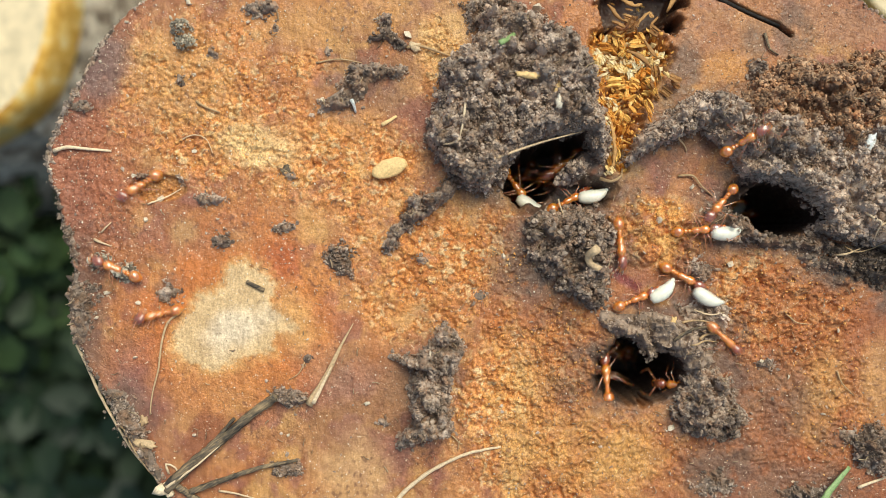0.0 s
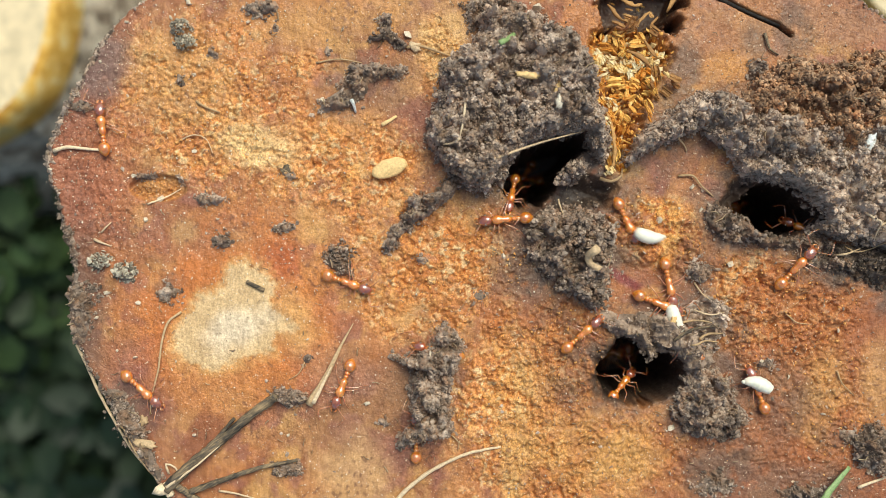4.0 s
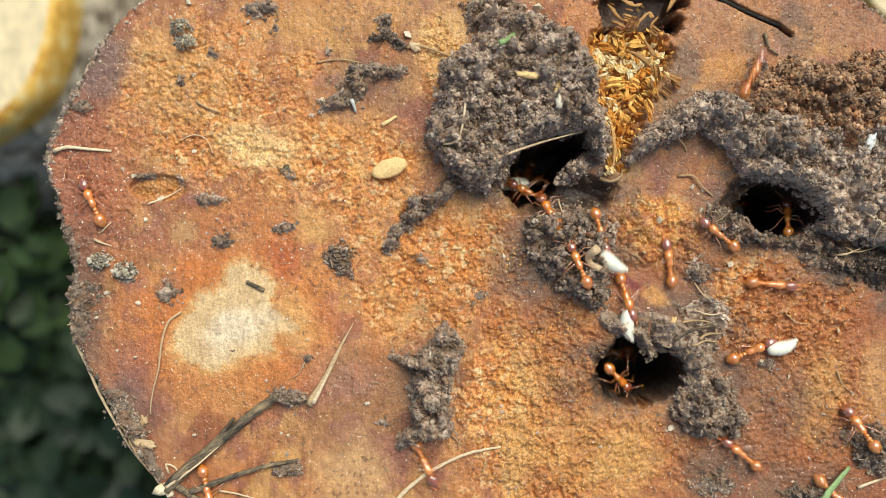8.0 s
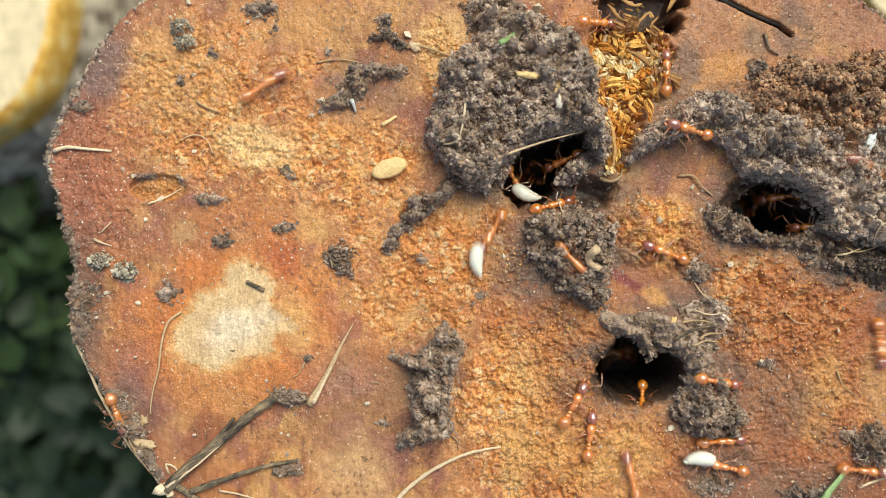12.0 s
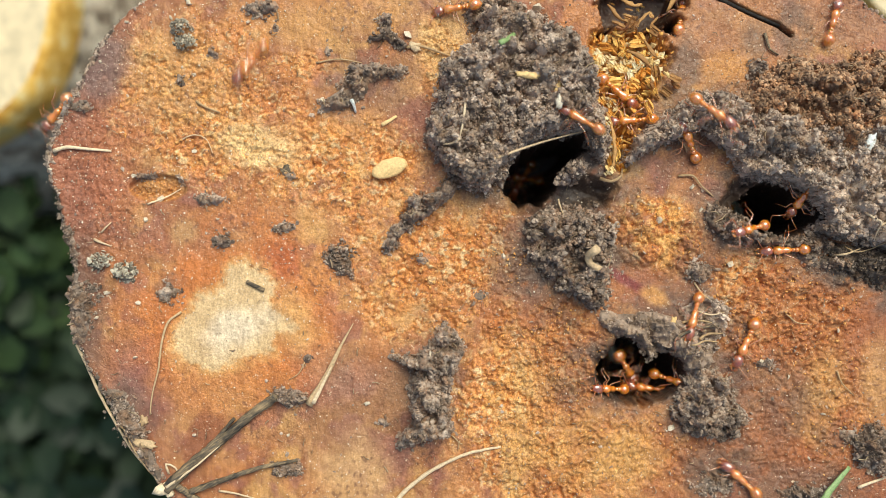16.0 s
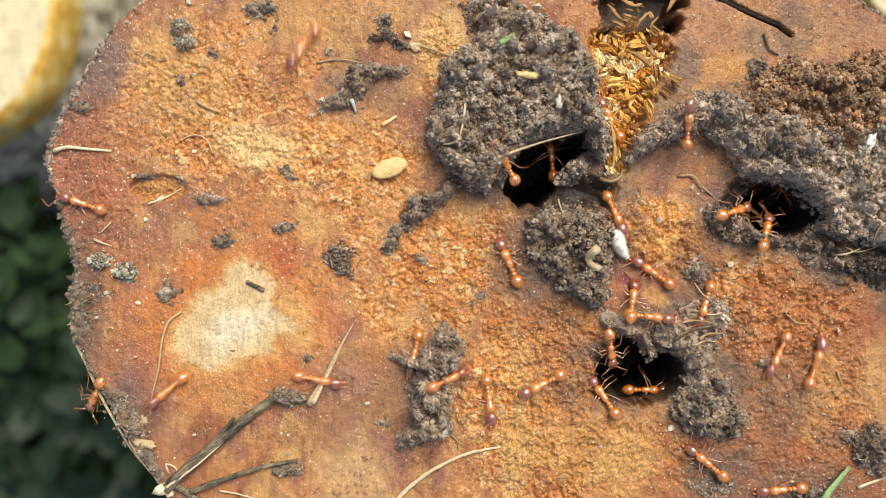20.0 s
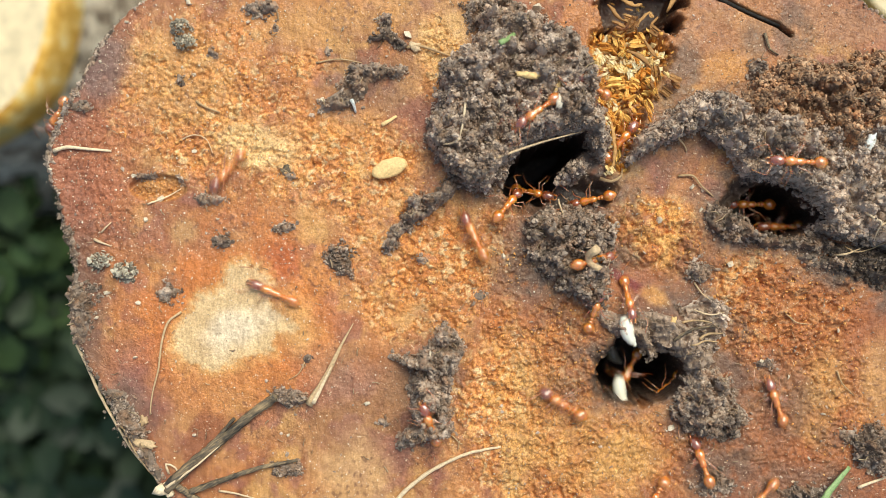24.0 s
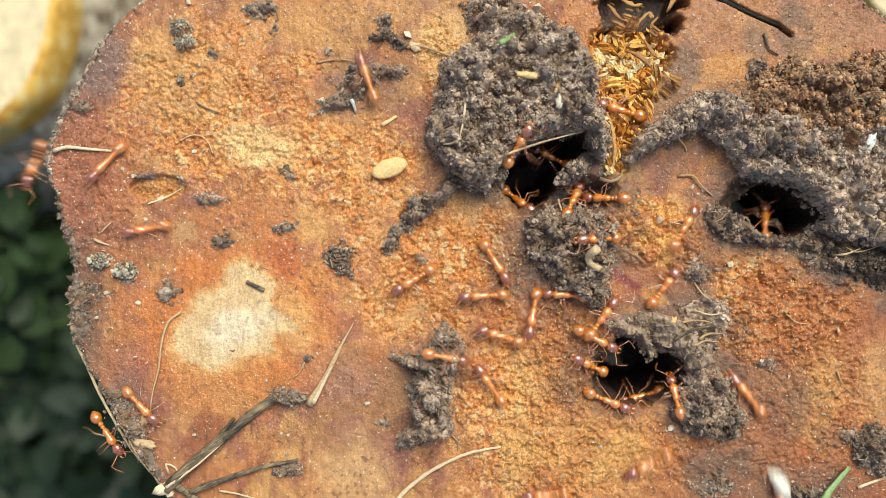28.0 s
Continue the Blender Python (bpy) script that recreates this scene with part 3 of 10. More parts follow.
levels = [(-34, -20), (-26, -12), (-44, -5), (-90, -3), (-200, -4), (-500, 2), (-1000, 0), (-1500, 8), (-FACE / UNIT - 20, 22)]
bv = []
for k, (h, o) in enumerate(levels):
    wob = 14 * (fbm(ring_pts[:, 0] + 3 * h, ring_pts[:, 1] + h, 40, 4, k) - 0.5)
    p = ring_pts + out * (o + wob)[:, None]
    bv.append(np.stack([p[:, 0], p[:, 1], np.full(len(p), float(h)) + (wob * 0.4 if k < 4 else 0)], 1))
n = len(ring_pts)
bf = [(k * n + i, k * n + (i + 1) % n, (k + 1) * n + (i + 1) % n, (k + 1) * n + i) for k in range(len(levels) - 1) for i in range(n)]
link("bark", mesh_of("bark", to_world(np.concatenate(bv)), bf, BARK), None, cut_log, "dark rough bark")
# ---- soil heaps, granule by granule ----
HEAPS = []   # (test, height) of each heap, to find what lies uppermost


def heap(name, label, ring, height, mat, edge=30, seed=1, density=1.0, size=(0.8, 4.0), category="soil heap", base=True):
    """A crumbly heap on the outline ring: an uneven core under loose granules."""
    r = np.random.RandomState(seed)
    us, vs = [p[0] for p in ring], [p[1] for p in ring]

    def top(x, y):
        d = inside(x, y, ring) + min(34, 0.9 * edge) * (fbm(x, y, 42, 3, seed) - 0.5) + min(22, 0.7 * edge) * (fbm(x, y, 13, 3, seed + 6) - 0.5)
        rise = np.sqrt(np.clip(smooth(0, edge, d), 0, 1))
        wx, wy = x + 16 * (vnoise(x, y, 20, seed + 1) - 0.5), y + 16 * (vnoise(x, y, 20, seed + 2) - 0.5)
        clods = (1 - cells(wx, wy, 29, seed)) * 46 + (1 - cells(wy, wx, 14, seed + 4)) * 24 - 35
        rough = min(1.0, 0.25 + height / 50) * (1.6 if mat == SOIL_DARKER else 1.0)
        return d, rise * height * (0.55 + 0.9 * fbm(x, y, 60, 4, seed + 3)) + np.maximum(rise * rough * clods, -0.4 * height * rise) + rise * 6 * (fbm(x, y, 10, 3, seed + 5) - 0.5)

    HEAPS.append((min(us), max(us), min(vs), max(vs), top))
    x, y = np.meshgrid(np.arange(min(us) - 8, max(us) + 8, 2.0), np.arange(min(vs) - 8, max(vs) + 8, 2.0))
    d, h = top(x, y)
    ground = np.maximum(face_height(x, y), -30)
    z = ground + h - 1 - 5 * np.clip(h / 20, 0, 1) + (14 * (fbm(x + 3 * h, y, 9, 3, seed + 7) - 0.5) + 7 * (1 - cells(x + 0.3 * h, y, 8, seed + 3)) - 4) * np.clip(h / 8, 0, 1)
    z = np.where(d < 0, ground - 12, z)
    deep = face_height(x, y) < -60
    ok = (d > -5) & ~(deep & (d < 5)) & (x < 1606) & (y > -24)
    nr, nc = x.shape
    idx = np.arange(nr * nc).reshape(nr, nc)
    q = ok[:-1, :-1] & ok[1:, :-1] & ok[:-1, 1:] & ok[1:, 1:]
    f1 = np.stack([idx[1:, :-1][q], idx[1:, 1:][q], idx[:-1, 1:][q], idx[:-1, :-1][q]], 1)
    sway = np.clip(h / 12, 0, 1)
    v1 = np.stack([(x + sway * 11 * (fbm(x + 0.7 * z, y + 0.4 * z, 9, 2, seed) - 0.5)).ravel(), (y + sway * 11 * (fbm(x - 0.4 * z, y + 0.7 * z, 9, 2, seed + 4) - 0.5)).ravel(), z.ravel()], 1)
    area = ((d > 0) & (x < 1600) & (y > -20)).sum() * 4.0
    lo_u, hi_u, lo_v, hi_v = min(us) - 20, min(max(us) + 20, 1600), max(min(vs) - 20, -20), max(vs) + 20

    def spots(count, reach):
        pu, pv = r.uniform(lo_u, hi_u, count * 8), r.uniform(lo_v, hi_v, count * 8)
        pd, ph = top(pu, pv)
        ok_ = np.where(pd > -2 - reach * r.rand(count * 8) ** 5)[0][:count]
        ok_ = ok_[(face_height(pu[ok_], pv[ok_]) > -45) | (pd[ok_] > 2)]
        return pu[ok_], pv[ok_], np.maximum(face_height(pu[ok_], pv[ok_]), -30) + ph[ok_]

    # crumbs, each a cluster of small granules, with gaps between them
    n = int(area / 105 * density)
    cu_, cv_, ch = spots(n, min(12, 0.5 * edge))
    big = np.minimum((3.2 + 8.5 * r.rand(len(cu_)) ** 2.2) * size[1] / 4.0, max(3.0, 0.16 * height + 0.12 * edge + 2))
    many = ((11 + 1.4 * big) * (0.75 if category == "soil clod" else 1)).astype(int)
    of = np.repeat(np.arange(len(cu_)), many)
    way = r.randn(len(of), 3)
    way /= np.linalg.norm(way, axis=1)[:, None]
    way[:, 2] = np.abs(way[:, 2]) * 1.1 - 0.15
    gsize = big[of] * (0.13 + 0.26 * r.rand(len(of)) ** 2.0)
    gpos = np.stack([cu_, cv_, ch + 0.15 * big], 1)[of] + way * (big[of] * (0.55 + 0.35 * r.rand(len(of))))[:, None]
    # loose granules strewn between and round the heap
    n = int(area / 26 * density)
    pu, pv, ph = spots(n, min(22, edge))
    sizes = size[0] + (size[1] - size[0]) * r.rand(len(pu)) ** 3.2
    if height > 28:      # steep sides carry as many granules as the top
        m = int(((d > -2) & (d < edge)).sum() * 4.0 / 26 * min(2.2, height / edge))
        qu, qv, qh = spots(m * 2, 2)
        near = top(qu, qv)[0] < edge
        pu, pv, ph = np.concatenate([pu, qu[near]]), np.concatenate([pv, qv[near]]), np.concatenate([ph, qh[near]])
        sizes = np.concatenate([sizes, 1.2 + 3.4 * r.rand(near.sum()) ** 2])
    gpos = np.concatenate([gpos, np.stack([pu, pv, ph + sizes * (r.rand(len(pu)) - 0.5)], 1)])
    v2, f2 = lumps(r, gpos, np.concatenate([gsize, sizes]), 0.62)
    faces = ([list(f) for f in f1] if base else []) + (flip(f2) + len(v1)).tolist()
    me = mesh_of(name, to_world(np.concatenate([v1, v2])), faces, mat, True)
    me.polygons.foreach_set("use_smooth", np.arange(len(me.polygons)) < (len(f1) if base else 0))
    return tagged(new(name, me), label, category, "soil heaps", "stuff")


MOUND = [(832, 30), (872, 12), (905, 28), (948, 22), (962, 48), (1008, 58), (1036, 100), (1052, 150), (1068, 205), (1078, 255), (1062, 285),
         (1040, 280), (1028, 248), (985, 240), (940, 254), (902, 288), (888, 330), (850, 344), (818, 326), (792, 298), (758, 250), (755, 215),
         (772, 190), (768, 150), (792, 112), (822, 90), (842, 58)]
heap("soil_mound", "dark grey-brown crumbly soil mound roofing a nest hole", MOUND, 80, SOIL, 26, 1, 1.15)
RIGHT = [(1108, 286), (1130, 240), (1172, 205), (1235, 168), (1290, 172), (1330, 200), (1400, 215), (1470, 230), (1545, 225), (1650, 200),
         (1690, 330), (1660, 455), (1568, 446), (1512, 428), (1470, 424), (1440, 408), (1448, 386), (1420, 364), (1400, 340), (1376, 324),
         (1340, 316), (1304, 312), (1282, 266), (1240, 232), (1182, 248)]
heap("soil_mound", "grey-brown crumbly soil mound beside a nest hole", RIGHT, 62, SOIL, 14, 2, 1.0)
UPPER = [(1300, 178), (1345, 125), (1400, 105), (1470, 120), (1560, 90), (1680, 150), (1680, 280), (1540, 282), (1450, 275), (1380, 255), (1320, 232), (1285, 205)]
heap("soil_mound", "reddish brown soil mixed with rotten wood crumbs", UPPER, 56, SOIL_BROWN, 40, 3, 1.0)
# less open to the sky than the mound: shade put in by the darker soil
heap("soil_heap", "crumbly grey soil heap below the arched nest hole",
     [(934, 398), (958, 376), (1010, 372), (1060, 382), (1092, 398), (1086, 440), (1070, 488), (1076, 548), (1050, 550), (1008, 520), (958, 488), (932, 450)],
     34, SOIL_DARKER, 26, 4, 1.2)
heap("soil_heap", "small knob of dark soil in the arched nest hole",
     [(984, 310), (1000, 288), (1030, 286), (1040, 305), (1020, 322), (990, 328)], 46, SOIL, 18, 5, 2.0)
heap("soil_heap", "grey crumbly soil bank on the rim of a nest hole",
     [(1242, 382), (1268, 352), (1308, 376), (1332, 402), (1400, 424), (1456, 414), (1470, 440), (1400, 446), (1330, 432), (1270, 420)], 24, SOIL_DARKER, 18, 6)
heap("clay_flap", "dry grey-brown clay flap roofing a nest hole",
     [(1060, 548), (1100, 556), (1130, 548), (1196, 556), (1240, 590), (1264, 640), (1242, 668), (1216, 660), (1196, 634), (1168, 626), (1152, 640), (1134, 626), (1118, 606), (1090, 598), (1060, 574)],
     27, CLAY, 16, 7, 0.45, (0.6, 2.4))
heap("soil_heap", "crumbly soil heap beside the lower nest hole",
     [(1216, 645), (1272, 652), (1300, 700), (1322, 742), (1288, 770), (1230, 764), (1194, 736), (1190, 704), (1216, 682)], 36, SOIL_DARKER, 28, 8, 1.1)
# dark band at the mound's foot, its shade carried by the soil colour
heap("soil_heap", "damp soil at the mound's foot, darkened for its shade",
     [(1452, 426), (1512, 432), (1568, 448), (1604, 456), (1604, 512), (1560, 505), (1500, 482), (1464, 462)], 20, SOIL_SHADED, 16, 17, 1.2)
heap("soil_heap", "thin dark soil in a shallow hollow",
     [(1196, 545), (1250, 516), (1292, 545), (1288, 598), (1258, 636), (1222, 590)], 14, SOIL, 20, 9, 0.6)
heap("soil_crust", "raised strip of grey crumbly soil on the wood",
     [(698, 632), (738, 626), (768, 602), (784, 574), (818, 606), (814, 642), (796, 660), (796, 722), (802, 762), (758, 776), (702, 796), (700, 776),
      (736, 752), (726, 700), (734, 656)], 34, SOIL_DARKER, 14, 10, 1.2, category="soil crust")
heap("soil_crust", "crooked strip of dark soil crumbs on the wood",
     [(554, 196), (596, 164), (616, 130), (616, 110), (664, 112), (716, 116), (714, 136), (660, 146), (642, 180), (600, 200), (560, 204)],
     13, SOIL_DARKER, 12, 11, 1.0, category="soil crust")
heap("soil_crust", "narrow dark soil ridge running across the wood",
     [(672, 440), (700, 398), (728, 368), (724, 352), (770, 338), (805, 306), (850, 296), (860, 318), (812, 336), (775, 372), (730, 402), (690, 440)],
     27, SOIL_DARKER, 12, 12, 1.2, category="soil crust")
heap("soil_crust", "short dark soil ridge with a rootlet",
     [(668, 30), (690, 26), (694, 56), (720, 84), (708, 92), (684, 70), (650, 74), (652, 66), (676, 62)], 12, SOIL_DARKER, 8, 13, 1.2, category="soil crust")
for k, ring in enumerate(([(178, 58), (190, 68), (154, 120), (132, 172), (116, 164), (146, 108)], [(120, 166), (134, 176), (106, 222), (92, 266), (84, 306), (72, 294), (78, 245), (100, 198)],
                          [(76, 296), (88, 300), (100, 350), (112, 400), (102, 404), (88, 346)])):
    heap("rim_soil", "thin ragged grey soil crust along the log's rim", ring, 11, SOIL, 9, 90 + k, 1.2, category="soil crust")
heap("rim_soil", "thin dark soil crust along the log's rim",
     [(100, 396), (128, 400), (142, 450), (140, 500), (168, 560), (150, 606), (128, 604), (118, 540), (124, 470)], 8, SOIL_DARKER, 12, 14, 0.7, category="soil crust")
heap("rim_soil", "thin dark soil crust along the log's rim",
     [(184, 680), (212, 690), (240, 730), (268, 790), (288, 846), (272, 852), (226, 788), (192, 724)], 9, SOIL_DARKER, 12, 15, 0.7, category="soil crust")
for k, (cu, cv, ru, rv, turn, h) in enumerate((
        (597, 456, 20, 34, -30, 14), (505, 402, 19, 13, 0, 12), (372, 353, 32, 11, 0, 9), (376, 95, 18, 10, 50, 8), (465, 14, 30, 15, 0, 12),
        (394, 427, 19, 14, 0, 8), (300, 518, 22, 14, 0, 6), (512, 702, 36, 14, 15, 15), (510, 830, 26, 14, 0, 10), (545, 635, 10, 9, 0, 6),
        (680, 748, 11, 6, 30, 6), (487, 50, 6, 10, 0, 6), (580, 92, 7, 10, 0, 7), (745, 460, 9, 7, 0, 6), (1375, 425, 26, 10, 0, 10),
        (1355, 645, 20, 10, 0, 8), (1545, 790, 34, 44, 0, 24), (1262, 858, 34, 24, 0, 5), (1420, 872, 50, 16, 0, 6), (148, 528, 22, 26, 0, 10),
        (1500, 770, 16, 12, 0, 10), (1345, 128, 22, 20, 0, 16), (890, 12, 40, 22, 0, 22), (840, 22, 16, 26, 0, 14), 
        (225, 748, 26, 50, -25, 8), (320, 146, 8, 10, 0, 8), (515, 312, 10, 6, 0, 6), (145, 190, 18, 12, 0, 10),
        (1240, 480, 24, 22, 0, 8), (850, 525, 14, 10, 0, 6), (1460, 460, 60, 14, 10, 14), (262, 312, 24, 6, 5, 7), (318, 318, 8, 8, 0, 6))):
    c, s = math.cos(radians(turn)), math.sin(radians(turn))
    ring = [(cu + ru * math.cos(a) * c - rv * math.sin(a) * s, cv + ru * math.cos(a) * s + rv * math.sin(a) * c)
            for a in np.arange(0, 2 * math.pi, math.pi / 5)]
    heap("soil_clod", "small clod of dark crumbly soil on the wood", ring, h, SOIL_DARKER, min(ru, rv) * 1.2, 20 + k, 1.4, (0.9, 4.0), "soil clod")
for k, (cu, cv, ru, rv, h) in enumerate(((322, 52, 16, 16, 12), (330, 78, 18, 12, 10), (222, 480, 20, 17, 12), (178, 462, 20, 14, 8), (450, 20, 12, 8, 8))):
    ring = [(cu + ru * math.cos(a), cv + rv * math.sin(a)) for a in np.arange(0, 2 * math.pi, math.pi / 4)]
    heap("grit_clump", "clump of grey-green gritty grains on the wood", ring, h, LICHEN, 6, 70 + k, 3.2, (1.6, 4.2), "grit clump", False)


def surface(u, v):
    """Height of whatever lies uppermost at that place of the plan."""
    x, y = np.array([float(u)]), np.array([float(v)])
    h = max(float(face_height(x, y)[0]), -60.0)
    extra = 0.0
    for u0, u1, v0, v1, top in HEAPS:
        if u0 < u < u1 and v0 < v < v1:
            d, t = top(x, y)
            if d[0] > 0:
                extra = max(extra, float(t[0]))
    return max(h, -30.0) + extra if extra > 2 else h


# wood crumbs lying on the gnawed patches, and pale grit everywhere, also as glints
def scatter(name, label, category, mat, n, size, test, seed, stretch=0.75):
    r = np.random.RandomState(seed)
    u, v = r.uniform(70, 1575, n), r.uniform(-10, 890, n)
    ok = r.rand(n) < test(u, v)
    u, v = u[ok], v[ok]
    s = size[0] + (size[1] - size[0]) * r.rand(len(u)) ** 3
    vv, ff = lumps(r, np.stack([u, v, face_height(u, v) + s * (-0.1 if mat == CRUMB else 0.4)], 1), s, stretch)
    return tagged(new(name, mesh_of(name, to_world(vv), flip(ff), mat, stretch < 0.6)), label, category, "", "stuff")


def clear(u, v):
    ok = (inside(u, v, RIM) > 14).astype(float)
    for ring in (HOLE_A, HOLE_B, HOLE_C, SLOT, MOUND, RIGHT, UPPER):
        ok = ok * (inside(u, v, ring) < -4)
    return ok


scatter("wood_crumbs", "loose ochre wood crumbs on the gnawed wood", "wood crumbs", CRUMB, 30000, (0.7, 2.4),
        lambda u, v: clear(u, v) * np.clip(crumbly(u, v) - 0.15, 0, 1) * 0.95, 301, 0.5)
scatter("rim_crumbs", "grey-brown soil crumbs crusting the log's rim", "soil crumbs", SOIL, 230000, (0.8, 3.4),
        lambda u, v: smooth(-6, 3, inside(u, v, RIM)) * smooth(20, 6, inside(u, v, RIM)) * 0.9 * smooth(0.3, 0.55, fbm(u, v, 40, 3, 4)), 304, 0.55)
# pale grains, part of them standing in for glints on the wet wood
scatter("pale_grit", "fine pale grit, partly standing for glints, strewn over the wood", "grit", GRIT, 17000, (0.4, 1.3), lambda u, v: clear(u, v) * (0.25 + 0.75 * (u < 520) * (v < 560)), 302)
scatter("soil_grit", "fine dark soil grit strewn over the wood", "grit", SOIL, 6000, (0.5, 2.3), lambda u, v: clear(u, v) * (0.15 + 0.6 * (u > 860)), 303)


def fibre_litter(name, label, n, seed, test, mat, length=(8, 28), radius=(0.8, 1.9)):
    """Fine short rootlets and straw bits stuck in the soil."""
    r = np.random.RandomState(seed)
    u, v = r.uniform(60, 1575, n), r.uniform(-5, 885, n)
    ok = test(u, v)
    u, v = u[ok], v[ok]
    vs, fs = [], []
    for a, b in zip(u, v):
        ang, ln, rad, bend = r.uniform(0, 6.28), r.uniform(*length), r.uniform(*radius), r.normal(0, 0.9)
        px = [a, a + ln * 0.5 * math.cos(ang), a + ln * 0.5 * math.cos(ang) + ln * 0.5 * math.cos(ang + bend)]
        py = [b, b + ln * 0.5 * math.sin(ang), b + ln * 0.5 * math.sin(ang) + ln * 0.5 * math.sin(ang + bend)]
        h0 = surface(px[1], py[1])
        hs = [h0 + r.uniform(0, 4), h0 + r.uniform(3, 8), h0 + r.uniform(0, 6)]
        o = len(vs)
        for k in range(3):
            sx, sy = -math.sin(ang + (bend if k == 2 else 0)) * rad, math.cos(ang + (bend if k == 2 else 0)) * rad
            vs += [(px[k] - sx, py[k] - sy, hs[k]), (px[k] + sx, py[k] + sy, hs[k]), (px[k], py[k], hs[k] + 1.6 * rad)]
        for k in (0, 3):
            fs += [(o + k, o + k + 3, o + k + 5, o + k + 2), (o + k + 2, o + k + 5, o + k + 4, o + k + 1), (o + k + 1, o + k + 4, o + k + 3, o + k)]
    return tagged(new(name, mesh_of(name, to_world(np.array(vs)), fs, mat)), label, "plant litter", "", "stuff")


def on_soil(u, v):
    ok = np.zeros(len(u), bool)
    for u0, u1, v0, v1, top in HEAPS:
        d, t = top(u, v)
        ok |= d > 4
    return ok


LITTER = pieces_mat("root_litter", (0.22, 0.14, 0.08), (0.62, 0.46, 0.28), 0.6, 0.3)
fibre_litter("root_litter", "fine tan rootlets and straw bits in the soil", 1300, 410, on_soil, LITTER, (5, 24), (0.5, 1.4))
fibre_litter("fine_fibres", "hair-fine pale wood fibres on the cut wood", 420, 411, lambda u, v: clear(u, v) > 0.5, LITTER, (4, 15), (0.4, 0.9))
# ---- ground, the other log and low plants beyond the rim ----
def slab(name, size, z, mat):
    bm = bmesh.new()
    bmesh.ops.create_grid(bm, x_segments=120, y_segments=120, size=1.0)
    for v in bm.verts:      # fine near the logs, coarse towards the horizon
        v.co.x, v.co.y = [math.copysign(0.5 * abs(c) + size * abs(c) ** 9, c) for c in (v.co.x, v.co.y)]
        v.co.z = z + (0.004 * (noise.noise(v.co * 20) + 0.5 * noise.noise(v.co * 60)) if v.co.length < 2 else 0)
    m = bpy.data.meshes.new(name)
    bm.to_mesh(m)
    bm.free()
    m.materials.append(mat)
    return new(name, m)


GROUND = pieces_mat("dark_forest_soil", (0.02, 0.017, 0.012), (0.035, 0.028, 0.02), 0.95, 0.1, 0.004, False, 0.001)
tagged(slab("ground", 400.0, 0.0, GROUND), "dark damp soil with leaf litter", "ground", "", "structure")


def round_log(cx, cy, top, radius, seed):
    """A short standing log: pale cut face, yellow bast rim, rough bark."""
    log = tagged(new("sawn_log"), "pale freshly sawn log with orange bast and grey bark", "log")
    n = 96
    ang = np.arange(n) * 2 * math.pi / n
    wob = 1 + 0.015 * np.sin(3 * ang + seed) + 0.012 * np.sin(7 * ang)
    def circle(rad, z, rough=0.0):
        r = np.random.RandomState(int(rad * 1e5) + seed)
        rr = rad * wob * (1 + rough * (r.rand(n) - 0.5))
        return np.stack([cx + rr * np.cos(ang), cy + rr * np.sin(ang), np.full(n, z)], 1)
    def shell(name, rings, mat, cap, label):
        v = np.concatenate(rings)
        f = [(k * n + i, (k + 1) * n + i, (k + 1) * n + (i + 1) % n, k * n + (i + 1) % n) for k in range(len(rings) - 1) for i in range(n)]
        if cap:
            v = np.concatenate([v, [[cx, cy, rings[0][0, 2] + 0.0004]]])
            f += [(len(v) - 1, i, (i + 1) % n) for i in range(n)]
        link(name, mesh_of(name, v, f), mat, log, label)
    pale = pieces_mat("sawn_pale_wood", (0.78, 0.62, 0.38), (0.85, 0.72, 0.50), 0.7, 0.3, 0.002, False)
    bast = mottled("orange_bast", 0.003, 0.7, (0.32, (0.60, 0.25, 0.03)), (0.5, (0.95, 0.58, 0.13)), (0.66, (1.0, 0.82, 0.42)))
    grey = mottled("grey_brown_bark", 0.0032, 0.9, (0.40, (0.16, 0.115, 0.08)), (0.5, (0.55, 0.44, 0.32)), (0.6, (0.80, 0.70, 0.54)))
    shell("cut_face", [circle(radius * k, top) for k in (0.1, 0.4, 0.7, 0.965)], pale, True, "pale cream sawn wood")
    shell("bast", [circle(radius * 0.965, top), circle(radius * 0.985, top - 0.0004, 0.01), circle(radius * 1.02, top - 0.0014, 0.03), circle(radius * 1.025, top - 0.009)], bast, False, "orange-yellow bast ring")
    shell("bark", [circle(radius * 0.96, top - 0.007, 0.03), circle(radius * 1.0, top - 0.008, 0.05), circle(radius * 1.08, top - 0.02, 0.05), circle(radius * 1.2, top - 0.035, 0.05),
                   circle(radius * 1.4, -0.004, 0.05)], grey, False, "grey-brown rough bark")
    return log


round_log(-0.0801, 0.0373, 0.055, 0.0246, 3)
# added log, standing in for an unidentified pale patch past the right corner
round_log(0.0693, 0.0406, 0.055, 0.0095, 5)


